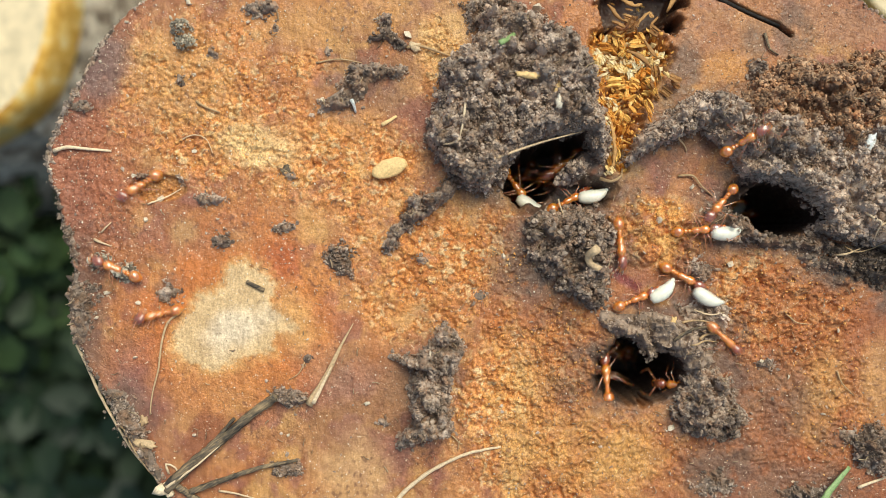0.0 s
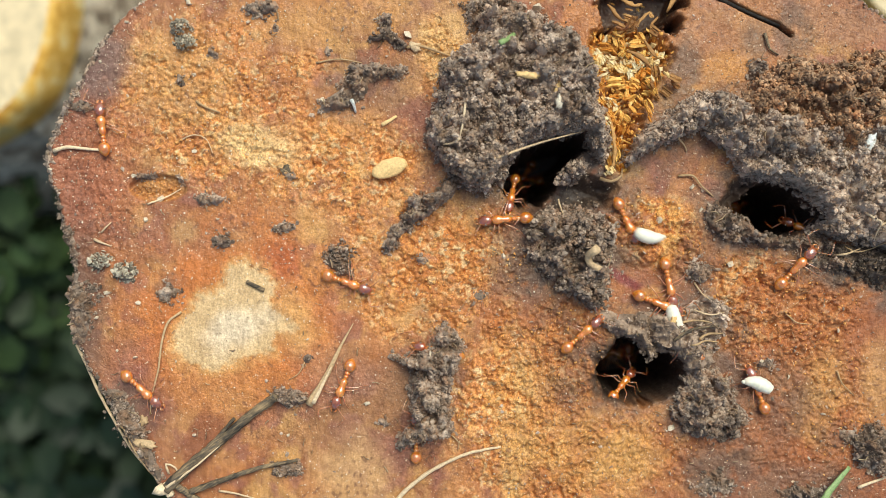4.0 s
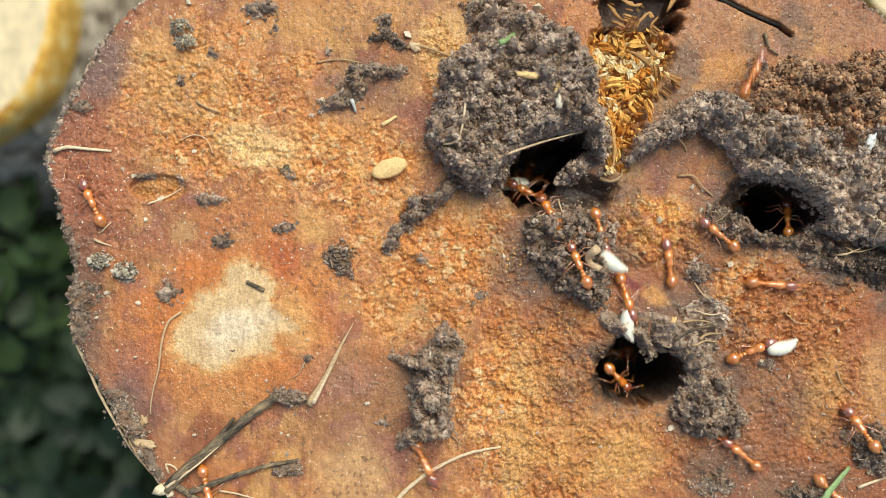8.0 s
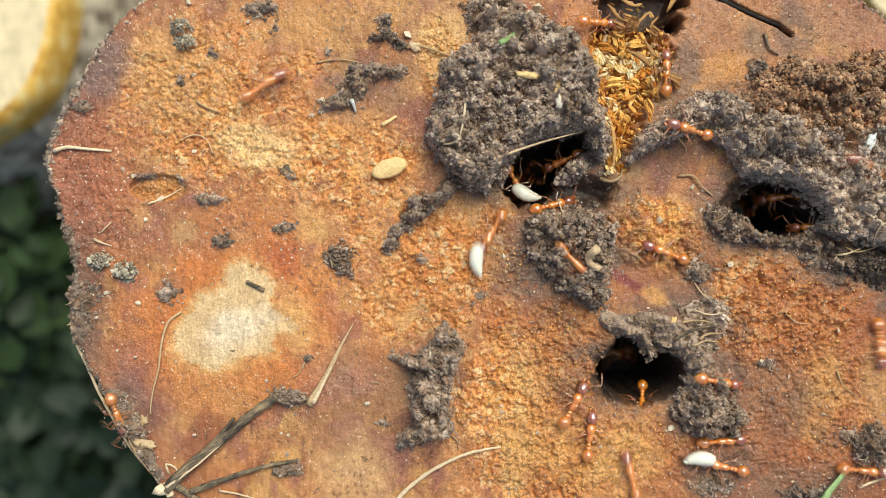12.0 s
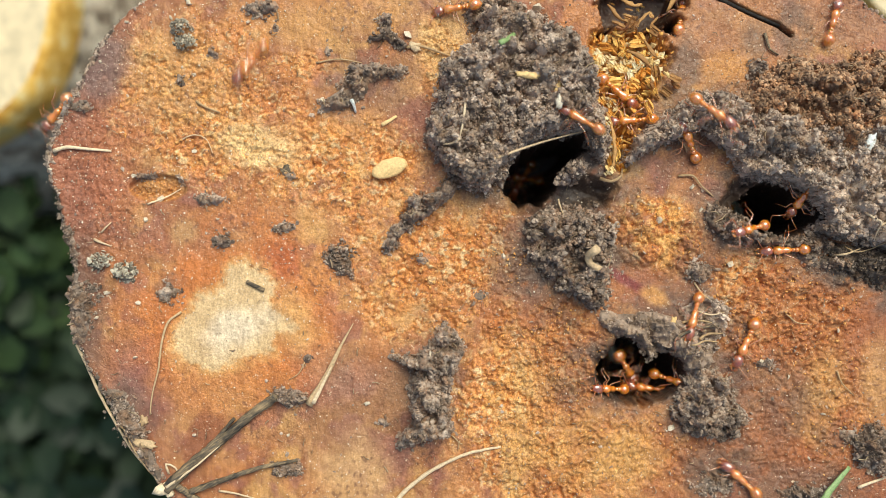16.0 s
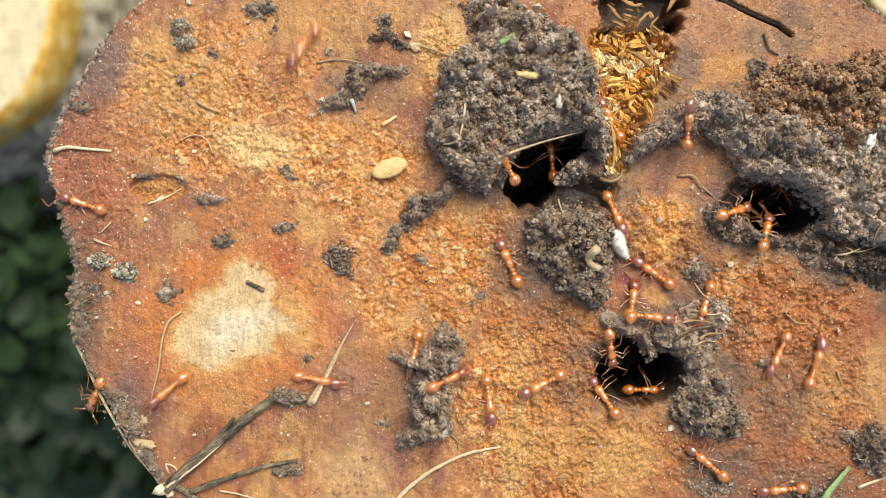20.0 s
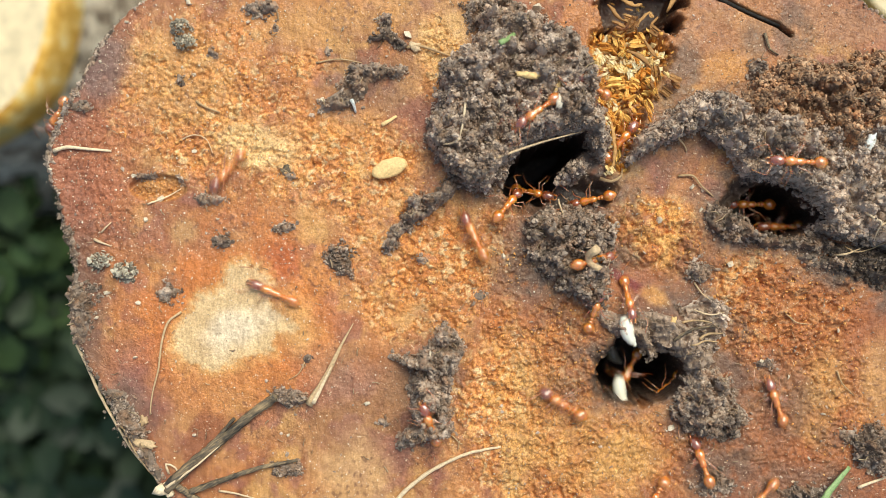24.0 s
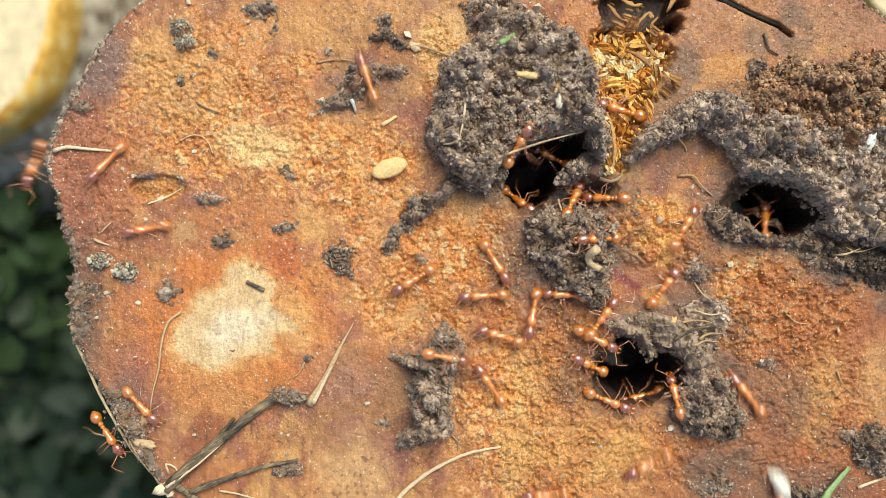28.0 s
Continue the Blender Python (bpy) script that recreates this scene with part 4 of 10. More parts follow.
def low_plant(label, lo, hi):
    """A low leafy plant: thin stems and many small rounded leaves."""
    plant = tagged(new("low_plant"), label, "plant", "low plants")
    leaf_mat = pieces_mat("leaf", lo, hi, 0.55, 0.35, 0.002)
    r = np.random.RandomState(5)
    lv, lf, sv, sf = [], [], [], []
    for k in range(64):
        a, reach = r.uniform(0, 6.28), 0.016 * math.sqrt(r.rand())
        c = np.array([reach * math.cos(a), reach * math.sin(a), 0.004 + 0.016 * r.rand()])
        s, turn, tip = r.uniform(0.0018, 0.0042), r.uniform(0, 6.28), r.uniform(-0.5, 0.5)
        d, w = np.array([math.cos(turn), math.sin(turn), tip]), np.array([-math.sin(turn), math.cos(turn), 0.15])
        o = len(lv)
        lv += [c - d * s, c - d * s * 0.4 + w * s * 0.7, c + d * s * 0.5 + w * s * 0.55, c + d * s * 1.1, c + d * s * 0.5 - w * s * 0.55,
               c - d * s * 0.4 - w * s * 0.7, c + np.array([0, 0, -0.0005])]
        lf += [(o + 6, o + i, o + (i + 1) % 6) for i in range(6)]
        if k % 3 == 0:
            o = len(sv)
            base = np.array([c[0] * 0.3, c[1] * 0.3, -0.002])
            for p in (base, c):
                sv += [p + np.array([0.0003 * math.cos(q), 0.0003 * math.sin(q), 0]) for q in (0, 2.1, 4.2)]
            sf += [(o, o + 1, o + 4, o + 3), (o + 1, o + 2, o + 5, o + 4), (o + 2, o, o + 3, o + 5)]
    link("foliage", mesh_of("foliage", lv, lf, leaf_mat), None, plant)
    link("stems", mesh_of("stems", sv, sf, leaf_mat), None, plant)
    return plant


plant = low_plant("green low leafy plant on the soil", (0.013, 0.028, 0.008), (0.06, 0.098, 0.030))
plant.matrix_basis = pose(-0.074, -0.006, 0.001, 0, 0, 10)
for x, y, z, turn in ((-0.085, -0.009, 0.010, 60), (-0.090, 0.006, 0.006, 200), (-0.078, 0.011, 0.002, 120), (-0.083, 0.003, 0.018, 15), (-0.090, -0.002, 0.003, 300),
                      (-0.098, -0.026, 0.002, 230), (-0.052, -0.064, 0.001, 310),
                      (-0.096, 0.012, 0.002, 45), (0.10, 0.062, 0.001, 100), (-0.030, 0.085, 0.004, 170), (-0.048, 0.075, 0.012, 200)):
    copy_thing(plant, pose(x, y, z, 0, 0, turn))


# copy of the low plant with the log's shade put into its leaf colour
shaded_plant = low_plant("low leafy plant, dark green with the log's shade in its colour", (0.006, 0.015, 0.006), (0.028, 0.048, 0.018))
shaded_plant.matrix_basis = pose(-0.078, -0.026, 0.001, 0, 0, 25)
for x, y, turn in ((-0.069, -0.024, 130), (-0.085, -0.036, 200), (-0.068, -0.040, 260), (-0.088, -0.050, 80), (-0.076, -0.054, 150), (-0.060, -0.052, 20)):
    copy_thing(shaded_plant, pose(x, y, 0.001, 0, 0, turn))


# ---- strands, sticks and blades lying on the wood ----
def curve_points(pts, step=7.0):
    """A smooth line through the corner points."""
    p = np.array(pts, float)
    q = np.concatenate([[2 * p[0] - p[1]], p, [2 * p[-1] - p[-2]]])
    out_pts = []
    for a, b, c, d in zip(q, q[1:], q[2:], q[3:]):
        n = max(2, int(np.linalg.norm(c - b) / step))
        for t in np.arange(n) / n:
            out_pts.append(0.5 * (2 * b + (c - a) * t + (2 * a - 5 * b + 4 * c - d) * t * t + (3 * b - a - 3 * c + d) * t ** 3))
    return np.array(out_pts + [p[-1]])


def tube_mesh(name, line, heights, radii, mat, flat=1.0, rough=0.12, seed=0, sides=7):
    r = np.random.RandomState(seed)
    rows = np.column_stack([line, heights])
    tan = np.gradient(rows, axis=0)
    tan /= np.linalg.norm(tan, axis=1)[:, None] + 1e-9
    side = np.cross(tan, [0, 0, 1.0])
    side /= np.linalg.norm(side, axis=1)[:, None] + 1e-9
    up = np.cross(side, tan)
    v = []
    for k in range(sides):
        a = 2 * math.pi * k / sides
        rr = radii * (1 + rough * (r.rand(len(radii)) - 0.5) * 2)
        v.append(rows + side * (math.cos(a) * rr)[:, None] + up * (math.sin(a) * rr * flat)[:, None])
    v = np.stack(v, 1).reshape(-1, 3)
    n = len(rows)
    f = [(i * sides + k, i * sides + (k + 1) % sides, (i + 1) * sides + (k + 1) % sides, (i + 1) * sides + k) for i in range(n - 1) for k in range(sides)]
    f += [tuple(range(sides))[::-1], tuple((n - 1) * sides + k for k in range(sides))]
    return mesh_of(name, to_world(v), [g[::-1] for g in f], mat)


def ground_under(line):
    x, y = line[:, 0], line[:, 1]
    h = np.maximum(face_height(x, y), -20)
    for u0, u1, v0, v1, top in HEAPS:
        if line[:, 0].max() > u0 and line[:, 0].min() < u1 and line[:, 1].max() > v0 and line[:, 1].min() < v1:
            d, t = top(x, y)
            h = np.where(d > 0, np.maximum(h, np.maximum(face_height(x, y), -30) + t), h)
    k = min(5, len(h))
    pad = np.concatenate([[h[0]] * (k // 2), h, [h[-1]] * (k // 2)])
    return np.maximum(h, np.convolve(pad, np.ones(k) / k, "valid")[:len(h)])


def strand(name, label, category, pts, radius, mat, lift=0.0, taper=0.4, flat=1.0, group="", parent=None, seed=1, rise=0.0):
    line = curve_points(pts)
    s = np.linspace(0, 1, len(line))
    radii = radius * (1 - (1 - taper) * s)
    h = ground_under(line) + radii * 0.6 + lift + max(rise, 0) * np.sin(s * math.pi)
    if rise < 0:      # stiff: straight from end to end
        h = h[0] + (max(h[-1], 40) - h[0]) * s
    me_ = tube_mesh(name, line, h, radii, mat, flat, 0.15, seed)
    if parent:
        return link(name, me_, None, parent, label)
    return tagged(new(name, me_), label, category, group)


# forked weathered stick and its neighbour, meeting at a pale knot
stick = tagged(new("forked_stick"), "weathered grey-brown forked stick lying on the wood", "stick")
strand("stem", "", "", [(296, 864), (340, 822), (400, 772), (452, 728), (492, 700)], 10.5, STICK, 6, 0.8, 0.75, parent=stick, seed=2)
strand("side_shoot", "", "", [(352, 812), (385, 776), (418, 738)], 5.0, STICK, 12, 0.6, parent=stick, seed=3)
strand("split_fibre", "pale split fibre", "", [(300, 858), (350, 822), (392, 786)], 3.0, STRAW, 16, 0.3, parent=stick, seed=4)
strand("stick", "thin dark greenish stick lying across the wood", "stick", [(340, 868), (400, 846), (460, 826), (528, 812)], 6.0, STICK, 8, 0.5, 0.8, "", None, 5)
strand("stick", "pale grey stick tip resting beside the forked stick", "stick", [(300, 846), (335, 872), (380, 900)], 7.5, STICK, 4, 0.7, 0.8, "", None, 6)
rk = np.random.RandomState(7)
kv, kf = lumps(rk, np.array([[288, 866, 10], [296, 858, 8], [302, 872, 6]]), np.array([13.0, 9.0, 8.0]), 0.35)
tagged(new("pale_knot", mesh_of("pale_knot", to_world(kv), flip(kf), STRAW)), "pale torn knot where the sticks meet", "knot")
husk = tagged(new("grass_husk"), "dry split pale grass husk leaning on soil", "husk")
strand("blade", "", "", [(548, 716), (562, 692), (582, 658), (604, 612), (626, 572)], 7.0, ROOT, 5, 0.12, 0.35, parent=husk, seed=8)
strand("inner_blade", "", "", [(556, 712), (572, 680), (588, 648)], 4.5, STRAW, 10, 0.3, 0.5, parent=husk, seed=9)
for pts, rad, mat, label, rise in (
        ([(702, 884), (730, 856), (775, 824), (830, 800), (886, 790)], 4.2, STRAW, "thin curved straw-coloured grass stem", 6),
        ([(130, 612), (150, 652), (172, 700), (205, 760), (238, 812), (276, 852)], 3.2, STRAW, "yellow stem hugging the rim of the log", 4),
        ([(216, 752), (240, 792), (270, 838)], 1.6, ROOT, "thin tan rootlet at the rim of the log", 4),
        ([(322, 552), (300, 570), (290, 604), (284, 650), (272, 696), (266, 734)], 2.3, ROOT, "thin curved tan rootlet lying on the wood", 8),
        ([(98, 268), (122, 262), (150, 264), (198, 268)], 4.0, STRAW, "short pale knobbly twig", 3),
        ([(862, 294), (940, 264), (1028, 237)], 2.4, STRAW, "pale straw bridging the nest hole", -1),
        ([(822, 192), (818, 225), (812, 254)], 2.4, STRAW, "bent pale straw on the soil mound", 4),
        ([(812, 256), (800, 262), (784, 263)], 2.6, STRAW, "short pale straw on the soil mound", 2),
        ([(720, 86), (735, 82), (760, 88), (795, 100)], 3.4, ROOT, "tan rootlet beside the soil ridge", 5),
        ([(1062, 316), (1082, 322), (1098, 312), (1104, 296)], 3.4, ROOT, "curled tan root beside the rotten fibres", 6),
        ([(1200, 312), (1225, 312), (1240, 330), (1262, 348)], 2.4, ROOT, "thin tan rootlet on the wood", 5),
        ([(1190, 245), (1210, 258), (1215, 270)], 1.8, ROOT, "thin tan rootlet lying on the wood", 3),
        ([(1480, 656), (1488, 678), (1510, 700)], 1.8, ROOT, "thin tan rootlet lying on the wood", 3),
        ([(1388, 555), (1405, 570), (1432, 574)], 1.6, ROOT, "thin tan rootlet lying on the wood", 3),
        ([(1228, 500), (1240, 520), (1252, 530)], 1.8, ROOT, "thin tan rootlet lying on the wood", 3),
        ([(1204, 570), (1232, 566), (1262, 572)], 2.4, ROOT, "short tan splinter in the hollow", 5),
        ([(1212, 608), (1240, 602), (1272, 606)], 2.0, ROOT, "short tan splinter in the hollow", 4),
        ([(1226, 548), (1250, 556), (1280, 552)], 1.8, STRAW, "short pale splinter in the hollow", 4),
        ([(1500, 380), (1520, 400), (1524, 424)], 2.0, STRAW, "pale rootlet on the soil mound", 5),
        ([(1484, 432), (1500, 446), (1530, 440), (1548, 424)], 1.6, ROOT, "thin rootlet over the damp soil", 6),
        ([(990, 352), (994, 372), (998, 385)], 1.8, STRAW, "short pale straw in front of the nest hole", 3),
        ([(1522, 402), (1545, 392), (1562, 372)], 2.0, STRAW, "pale straw on the soil mound", 5),
        ([(1466, 452), (1490, 448), (1520, 438)], 2.2, STRAW, "pale straw at the foot of the soil mound", 4),
        ([(262, 362), (290, 350), (318, 334)], 1.8, STRAW, "fine pale fibre in the oval pit", 3),
        ([(168, 424), (182, 430), (198, 436)], 2.6, STRAW, "short pale splinter on the wood", 2),
        ([(180, 412), (190, 402), (198, 394)], 1.8, STRAW, "short pale splinter on the wood", 2),
        ([(318, 250), (345, 240), (365, 246), (378, 272)], 1.3, STRAW, "hair-thin pale fibre on the wood", 3),
        ([(348, 180), (368, 192), (390, 200)], 2.6, ROOT, "tan splinter on the wood", 3),
        ([(388, 868), (420, 872), (462, 884)], 2.2, STRAW, "thin pale stem beside the sticks", 4),
        ([(800, 770), (812, 782), (810, 796)], 1.5, ROOT, "thin tan rootlet lying on the wood", 3),
        ([(540, 640), (530, 660), (512, 672)], 1.4, ROOT, "thin tan rootlet lying on the wood", 3),
        ([(300, 838), (296, 820), (312, 826), (318, 842)], 2.6, STRAW, "curled dry bract beside the stick", 6),
        ([(1185, 600), (1205, 586), (1240, 578), (1268, 576)], 3.4, STICK, "short dark splinter in the hollow", 3),
        ([(1232, 598), (1250, 590), (1278, 590)], 2.6, ROOT, "short tan splinter in the hollow", 3),
        ([(1030, 148), (1042, 152), (1046, 172)], 3.2, SEED, "white fibre scrap on the soil mound", 4),
        ([(560, 112), (600, 106), (640, 112)], 1.8, ROOT, "tan fibre beside the soil strip", 3),
        ([(624, 180), (628, 190), (630, 200)], 3.6, SEED, "small white chip on the soil strip", 2),
        ([(1516, 862), (1545, 850), (1580, 838)], 3.0, STRAW, "thin yellow-brown stem on the wood", 4),
        ([(1352, 60), (1360, 88), (1376, 98)], 3.2, STICK, "small dark splinter on the wood", 3)):
    strand("plant_fibre", label, "plant fibre", pts, rad, mat, 1.0, 0.5, 0.9, "plant fibres", None, int(pts[0][0]), rise)
strand("wood_splinter", "short dark splinter on the bare pale wood", "splinter", [(438, 498), (452, 506), (469, 514)], 4.2, STICK, 2, 0.9, 0.7, "", None, 11)
strand("wood_splinter", "reddish brown splinter on the wood", "splinter", [(676, 222), (690, 214), (702, 206)], 4.0, CHIP, 1, 0.6, 0.5, "", None, 12)
strand("green_grass", "fresh green grass blade on the wood", "grass", [(1438, 886), (1466, 856), (1498, 824)], 7.0, GREEN, 8, 0.55, 0.25, "", None, 13, 6)
strand("grass_scrap", "small fresh green grass scrap on the soil mound", "grass", [(878, 101), (890, 92), (904, 80)], 5.0, GREEN, 5, 0.8, 0.4, "", None, 14)
strand("dark_twig", "thin dark twig lodged in a crack", "twig", [(1268, -4), (1320, 20), (1380, 46)], 4.0, DARK, 16, 0.7, 0.8, "", None, 15)


def chip(name, label, category, cu, cv, ru, rv, turn, mat, thick=3.0, lift=2.0, seed=0):
    """A thin rounded chip with an uneven edge."""
    r = np.random.RandomState(seed)
    n = 18
    c, s = math.cos(radians(turn)), math.sin(radians(turn))
    rr = 1 + (0.07 if ru > 25 else 0.3) * (r.rand(n) - 0.5) * 2
    v = []
    for k, (grow, h) in enumerate(((1.0, 0.0), (1.0, thick * 0.6), (0.8, thick), (0.0, thick * 1.15))):
        for i in range(n):
            a = 2 * math.pi * i / n
            du, dv = ru * grow * rr[i] * math.cos(a), rv * grow * rr[i] * math.sin(a)
            v.append((cu + du * c - dv * s, cv + du * s + dv * c, lift + h + 1.2 * math.sin(3 * a) * grow * (k < 3)))
    base = float(ground_under(np.array([[cu, cv], [cu + 1, cv]]))[0])
    v = np.array(v)
    v[:, 2] += base
    f = [(k * n + i, (k + 1) * n + i, (k + 1) * n + (i + 1) % n, k * n + (i + 1) % n) for k in range(3) for i in range(n)] + [tuple(range(n))]
    return tagged(new(name, mesh_of(name, to_world(v), f, mat)), label, category)


chip("wood_chip", "oval pale yellow wood chip on the wood", "wood chip", 690, 299, 33, 17, -20, CHIP, 5, 6, 1)
chip("wood_chip", "yellow wood flake on the soil mound", "wood chip", 925, 152, 22, 6, 8, CHIP, 5, 6, 2)
chip("wood_chip", "small ochre flake on the soil mound", "wood chip", 978, 168, 7, 14, 25, CHIP, 5, 4, 3)
chip("seed", "small yellow-green seed on the soil mound", "seed", 976, 198, 6, 11, 10, GRIT, 7, 3, 4)
chip("seed_husk", "white papery seed husk on the soil mound", "seed husk", 1507, 260, 9, 15, 25, SEED, 7, 4, 5)
chip("dry_leaf", "small curled yellow-brown dry leaf at the rim", "leaf", 258, 784, 20, 8, 12, ROOT, 4, 3, 6)
chip("root_tuft", "small pale tuft of matted rootlets on the wood", "root tuft", 256, 744, 8, 9, 0, ROOT, 5, 2, 12)
chip("wood_chip", "pale fibre scrap beside the soil mound", "wood chip", 735, 84, 12, 8, 20, STRAW, 5, 3, 7)
chip("bark_scale", "small dull purple-brown scale on the wood", "scale", 507, 300, 11, 9, 0, STICK, 2, 0, 8)
strand("grub_skin", "pale curled empty grub skin on the soil", "grub skin", [(1046, 440), (1034, 450), (1036, 466), (1052, 476)], 8.0, STRAW, 3, 0.7, 0.9, "", None, 19)
chip("seed", "small olive seed in the hollow", "seed", 1184, 566, 5, 8, 30, CHIP, 6, 3, 10)
for k, (u, v, s) in enumerate(((190, 224, 4), (227, 171, 4.5), (343, 133, 4), (335, 5, 6), (303, 32, 4.5), (225, 40, 4), (240, 632, 6), (208, 620, 4), (247, 537, 4.5),
                               (305, 452, 3.5), (385, 388, 4.5), (258, 390, 5), (178, 110, 4), (284, 352, 7), (242, 312, 6), (505, 20, 4), (722, 62, 7), (950, 16, 9),
                               (890, 455, 5), (500, 492, 3.5), (1186, 757, 6), (1455, 732, 5.5), (1396, 668, 5), (1225, 330, 5), (1290, 468, 9), (312, 640, 3.5),
                               (190, 518, 4), (172, 562, 5), (90, 300, 4), (652, 713, 5), (545, 600, 3.5), (440, 40, 5), (345, 268, 5), (762, 622, 6), (570, 178, 5),
                               (1480, 585, 4), (1430, 810, 4), (1345, 640, 5), (1240, 372, 4), (1165, 390, 5), (345, 770, 6), (510, 770, 4), (740, 680, 4))):
    r = np.random.RandomState(900 + k)
    base = float(ground_under(np.array([[u, v], [u + 1.0, v]]))[0])
    gv, gf = lumps(r, np.array([[u, v, base + s * 0.4]]), np.array([s * 0.8]), 0.6)
    tagged(new("sand_grain", mesh_of("sand_grain", to_world(gv), flip(gf), GRIT, False)), "pale sand grain lying on the wood", "sand grain", "sand grains")

# ---- splinters of rotten wood in the cleft ----
def torn_flake(seed, long, wide, mat):
    """A curled splinter of rotten wood: thick fibres side by side, torn to uneven lengths."""
    q = np.random.RandomState(seed)
    verts, faces = [], []
    rows, steps = 4, 6
    curl, twist = q.uniform(-0.5, 0.5), q.uniform(-0.6, 0.6)
    for j in range(rows):
        y0 = (j / (rows - 1) - 0.5) * wide
        x0, x1 = -0.5 * long * q.uniform(0.45, 1.0), 0.5 * long * q.uniform(0.45, 1.0)
        rad = wide / rows * q.uniform(0.6, 1.3)
        y0, z0 = y0 + q.normal(0, 0.1) * wide, q.normal(0, 0.13) * wide
        o = len(verts)
        for i in range(steps):
            t = i / (steps - 1)
            x = x0 + (x1 - x0) * t
            bend = z0 + curl * x * x / long + twist * y0 * x / long + q.normal(0, 0.05) * wide
            rr = rad * (0.25 if i in (0, steps - 1) else q.uniform(0.8, 1.15))
            for k in range(4):
                a = math.pi / 2 * k + 0.6 * j
                verts.append((x, y0 + rr * math.cos(a) + 0.08 * wide * math.sin(3 * t + seed), bend + rr * math.sin(a)))
        faces += [(o + i * 4 + k, o + i * 4 + (k + 1) % 4, o + i * 4 + 4 + (k + 1) % 4, o + i * 4 + 4 + k) for i in range(steps - 1) for k in range(4)]
        faces += [(o + 3, o + 2, o + 1, o), tuple(o + (steps - 1) * 4 + k for k in range(4))]
    return mesh_of("flake", np.array(verts) * UNIT, [f[::-1] for f in faces], mat, False)


fibres = tagged(new("rotten_wood"), "torn orange and yellow rotten wood fibres in a cleft", "rotten wood")
shapes = []
for k in range(10):
    long, wide = ((22, 4), (15, 6), (10, 6), (30, 3), (18, 8))[k % 5]
    shapes.append(torn_flake(560 + k, long, wide, FIBRE))
r = np.random.RandomState(77)
count = 0
while count < 170:
    u, v = r.uniform(1040, 1225), r.uniform(-20, 305)
    d = float(inside(np.array([u]), np.array([v]), COLUMN)[0])
    low = float(inside(np.array([u]), np.array([v]), SLOT)[0]) > 6 and r.rand() < 0.12
    if d < -4 and not low:
        continue
    h = float(face_height(np.array([u]), np.array([v]))[0])
    ob = link("splinter", shapes[r.choice([0, 1, 2, 3, 5, 6, 7, 8, 1, 2, 6, 7, 3, 8, 4, 9])], None, fibres)
    p = at(u, v, h + r.uniform(0, 24))
    ob.matrix_basis = Matrix.LocRotScale(p, Euler((r.uniform(-0.7, 0.7), r.uniform(-0.7, 0.7), r.normal(2.0, 0.6))), Vector((1, 1, 1)) * (0.35 + 0.5 * r.rand() ** 2))
    count += 1

pale_flakes = [torn_flake(500 + k, 20 + 3 * k, 8 + (k * 5) % 7, PALE) for k in range(5)]
warm_flakes = [torn_flake(520 + k, 18 + 4 * k, 7 + (k * 3) % 8, FIBRE) for k in range(6)]
dark_flakes = [torn_flake(540 + k, 26 + 6 * k, 8 + 2 * k, SLAT) for k in range(4)]
for cu, cv, su, sv_, n, pool in ((1112, 112, 26, 12, 30, pale_flakes), (1062, 112, 8, 14, 14, pale_flakes), (1155, 106, 12, 10, 14, pale_flakes), (1078, 240, 6, 40, 16, pale_flakes),
                                 (1105, 165, 24, 28, 60, warm_flakes), (1145, 140, 16, 26, 22, warm_flakes), (1115, 80, 26, 12, 20, warm_flakes), (1098, 235, 10, 36, 20, warm_flakes),
                                 (1118, 36, 22, 20, 10, dark_flakes), (1165, 150, 14, 26, 9, dark_flakes)):
    for k in range(n):
        u, v = cu + su * np.clip(r.normal(), -1.7, 1.7), cv + sv_ * np.clip(r.normal(), -1.7, 1.7)
        h = max(float(face_height(np.array([u]), np.array([v]))[0]), -34.0)
        ob = link("flake", pool[r.randint(len(pool))], None, fibres)
        ob.matrix_basis = Matrix.LocRotScale(at(u, v, h + r.uniform(6, 26)), Euler((r.uniform(-0.9, 0.9), r.uniform(-0.8, 0.8), r.normal(2.1 if v > 170 else 2.6, 0.7 if v < 170 else 0.35))),
                                             Vector((1, 1, 1)) * r.uniform(0.4, 0.95))

shards = []
for k in range(12):
    sv, sf = lumps(np.random.RandomState(170 + k), np.zeros((1, 3)), np.array([1.0]), 0.85)
    shards.append(mesh_of("shard", sv * np.array([(15, 6, 3), (10, 8, 4), (7, 6, 5), (20, 4, 3)][k % 4]) * UNIT, flip(sf), (PALE, FIBRE, SLAT)[k // 4], False))
for k in range(70):
    u, v = r.uniform(1048, 1190), 60 + 250 * r.rand() ** 1.4
    if float(inside(np.array([u]), np.array([v]), COLUMN)[0]) < -3:
        continue
    glow = math.exp(-((u - 1112) / 36) ** 2 - ((v - 112) / 22) ** 2)
    kind = 0 if r.rand() < 0.15 + 0.6 * glow else (1 if r.rand() < 0.68 else 2)
    h = max(float(face_height(np.array([u]), np.array([v]))[0]), -34.0)
    ob = link("shard", shards[4 * kind + r.randint(4)], None, fibres)
    ob.matrix_basis = Matrix.LocRotScale(at(u, v, h + r.uniform(4, 24)), Euler((r.uniform(-1, 1), r.uniform(-0.9, 0.9), r.uniform(0, 6.28))), Vector((1, 1, 1)) * r.uniform(0.45, 1.1))

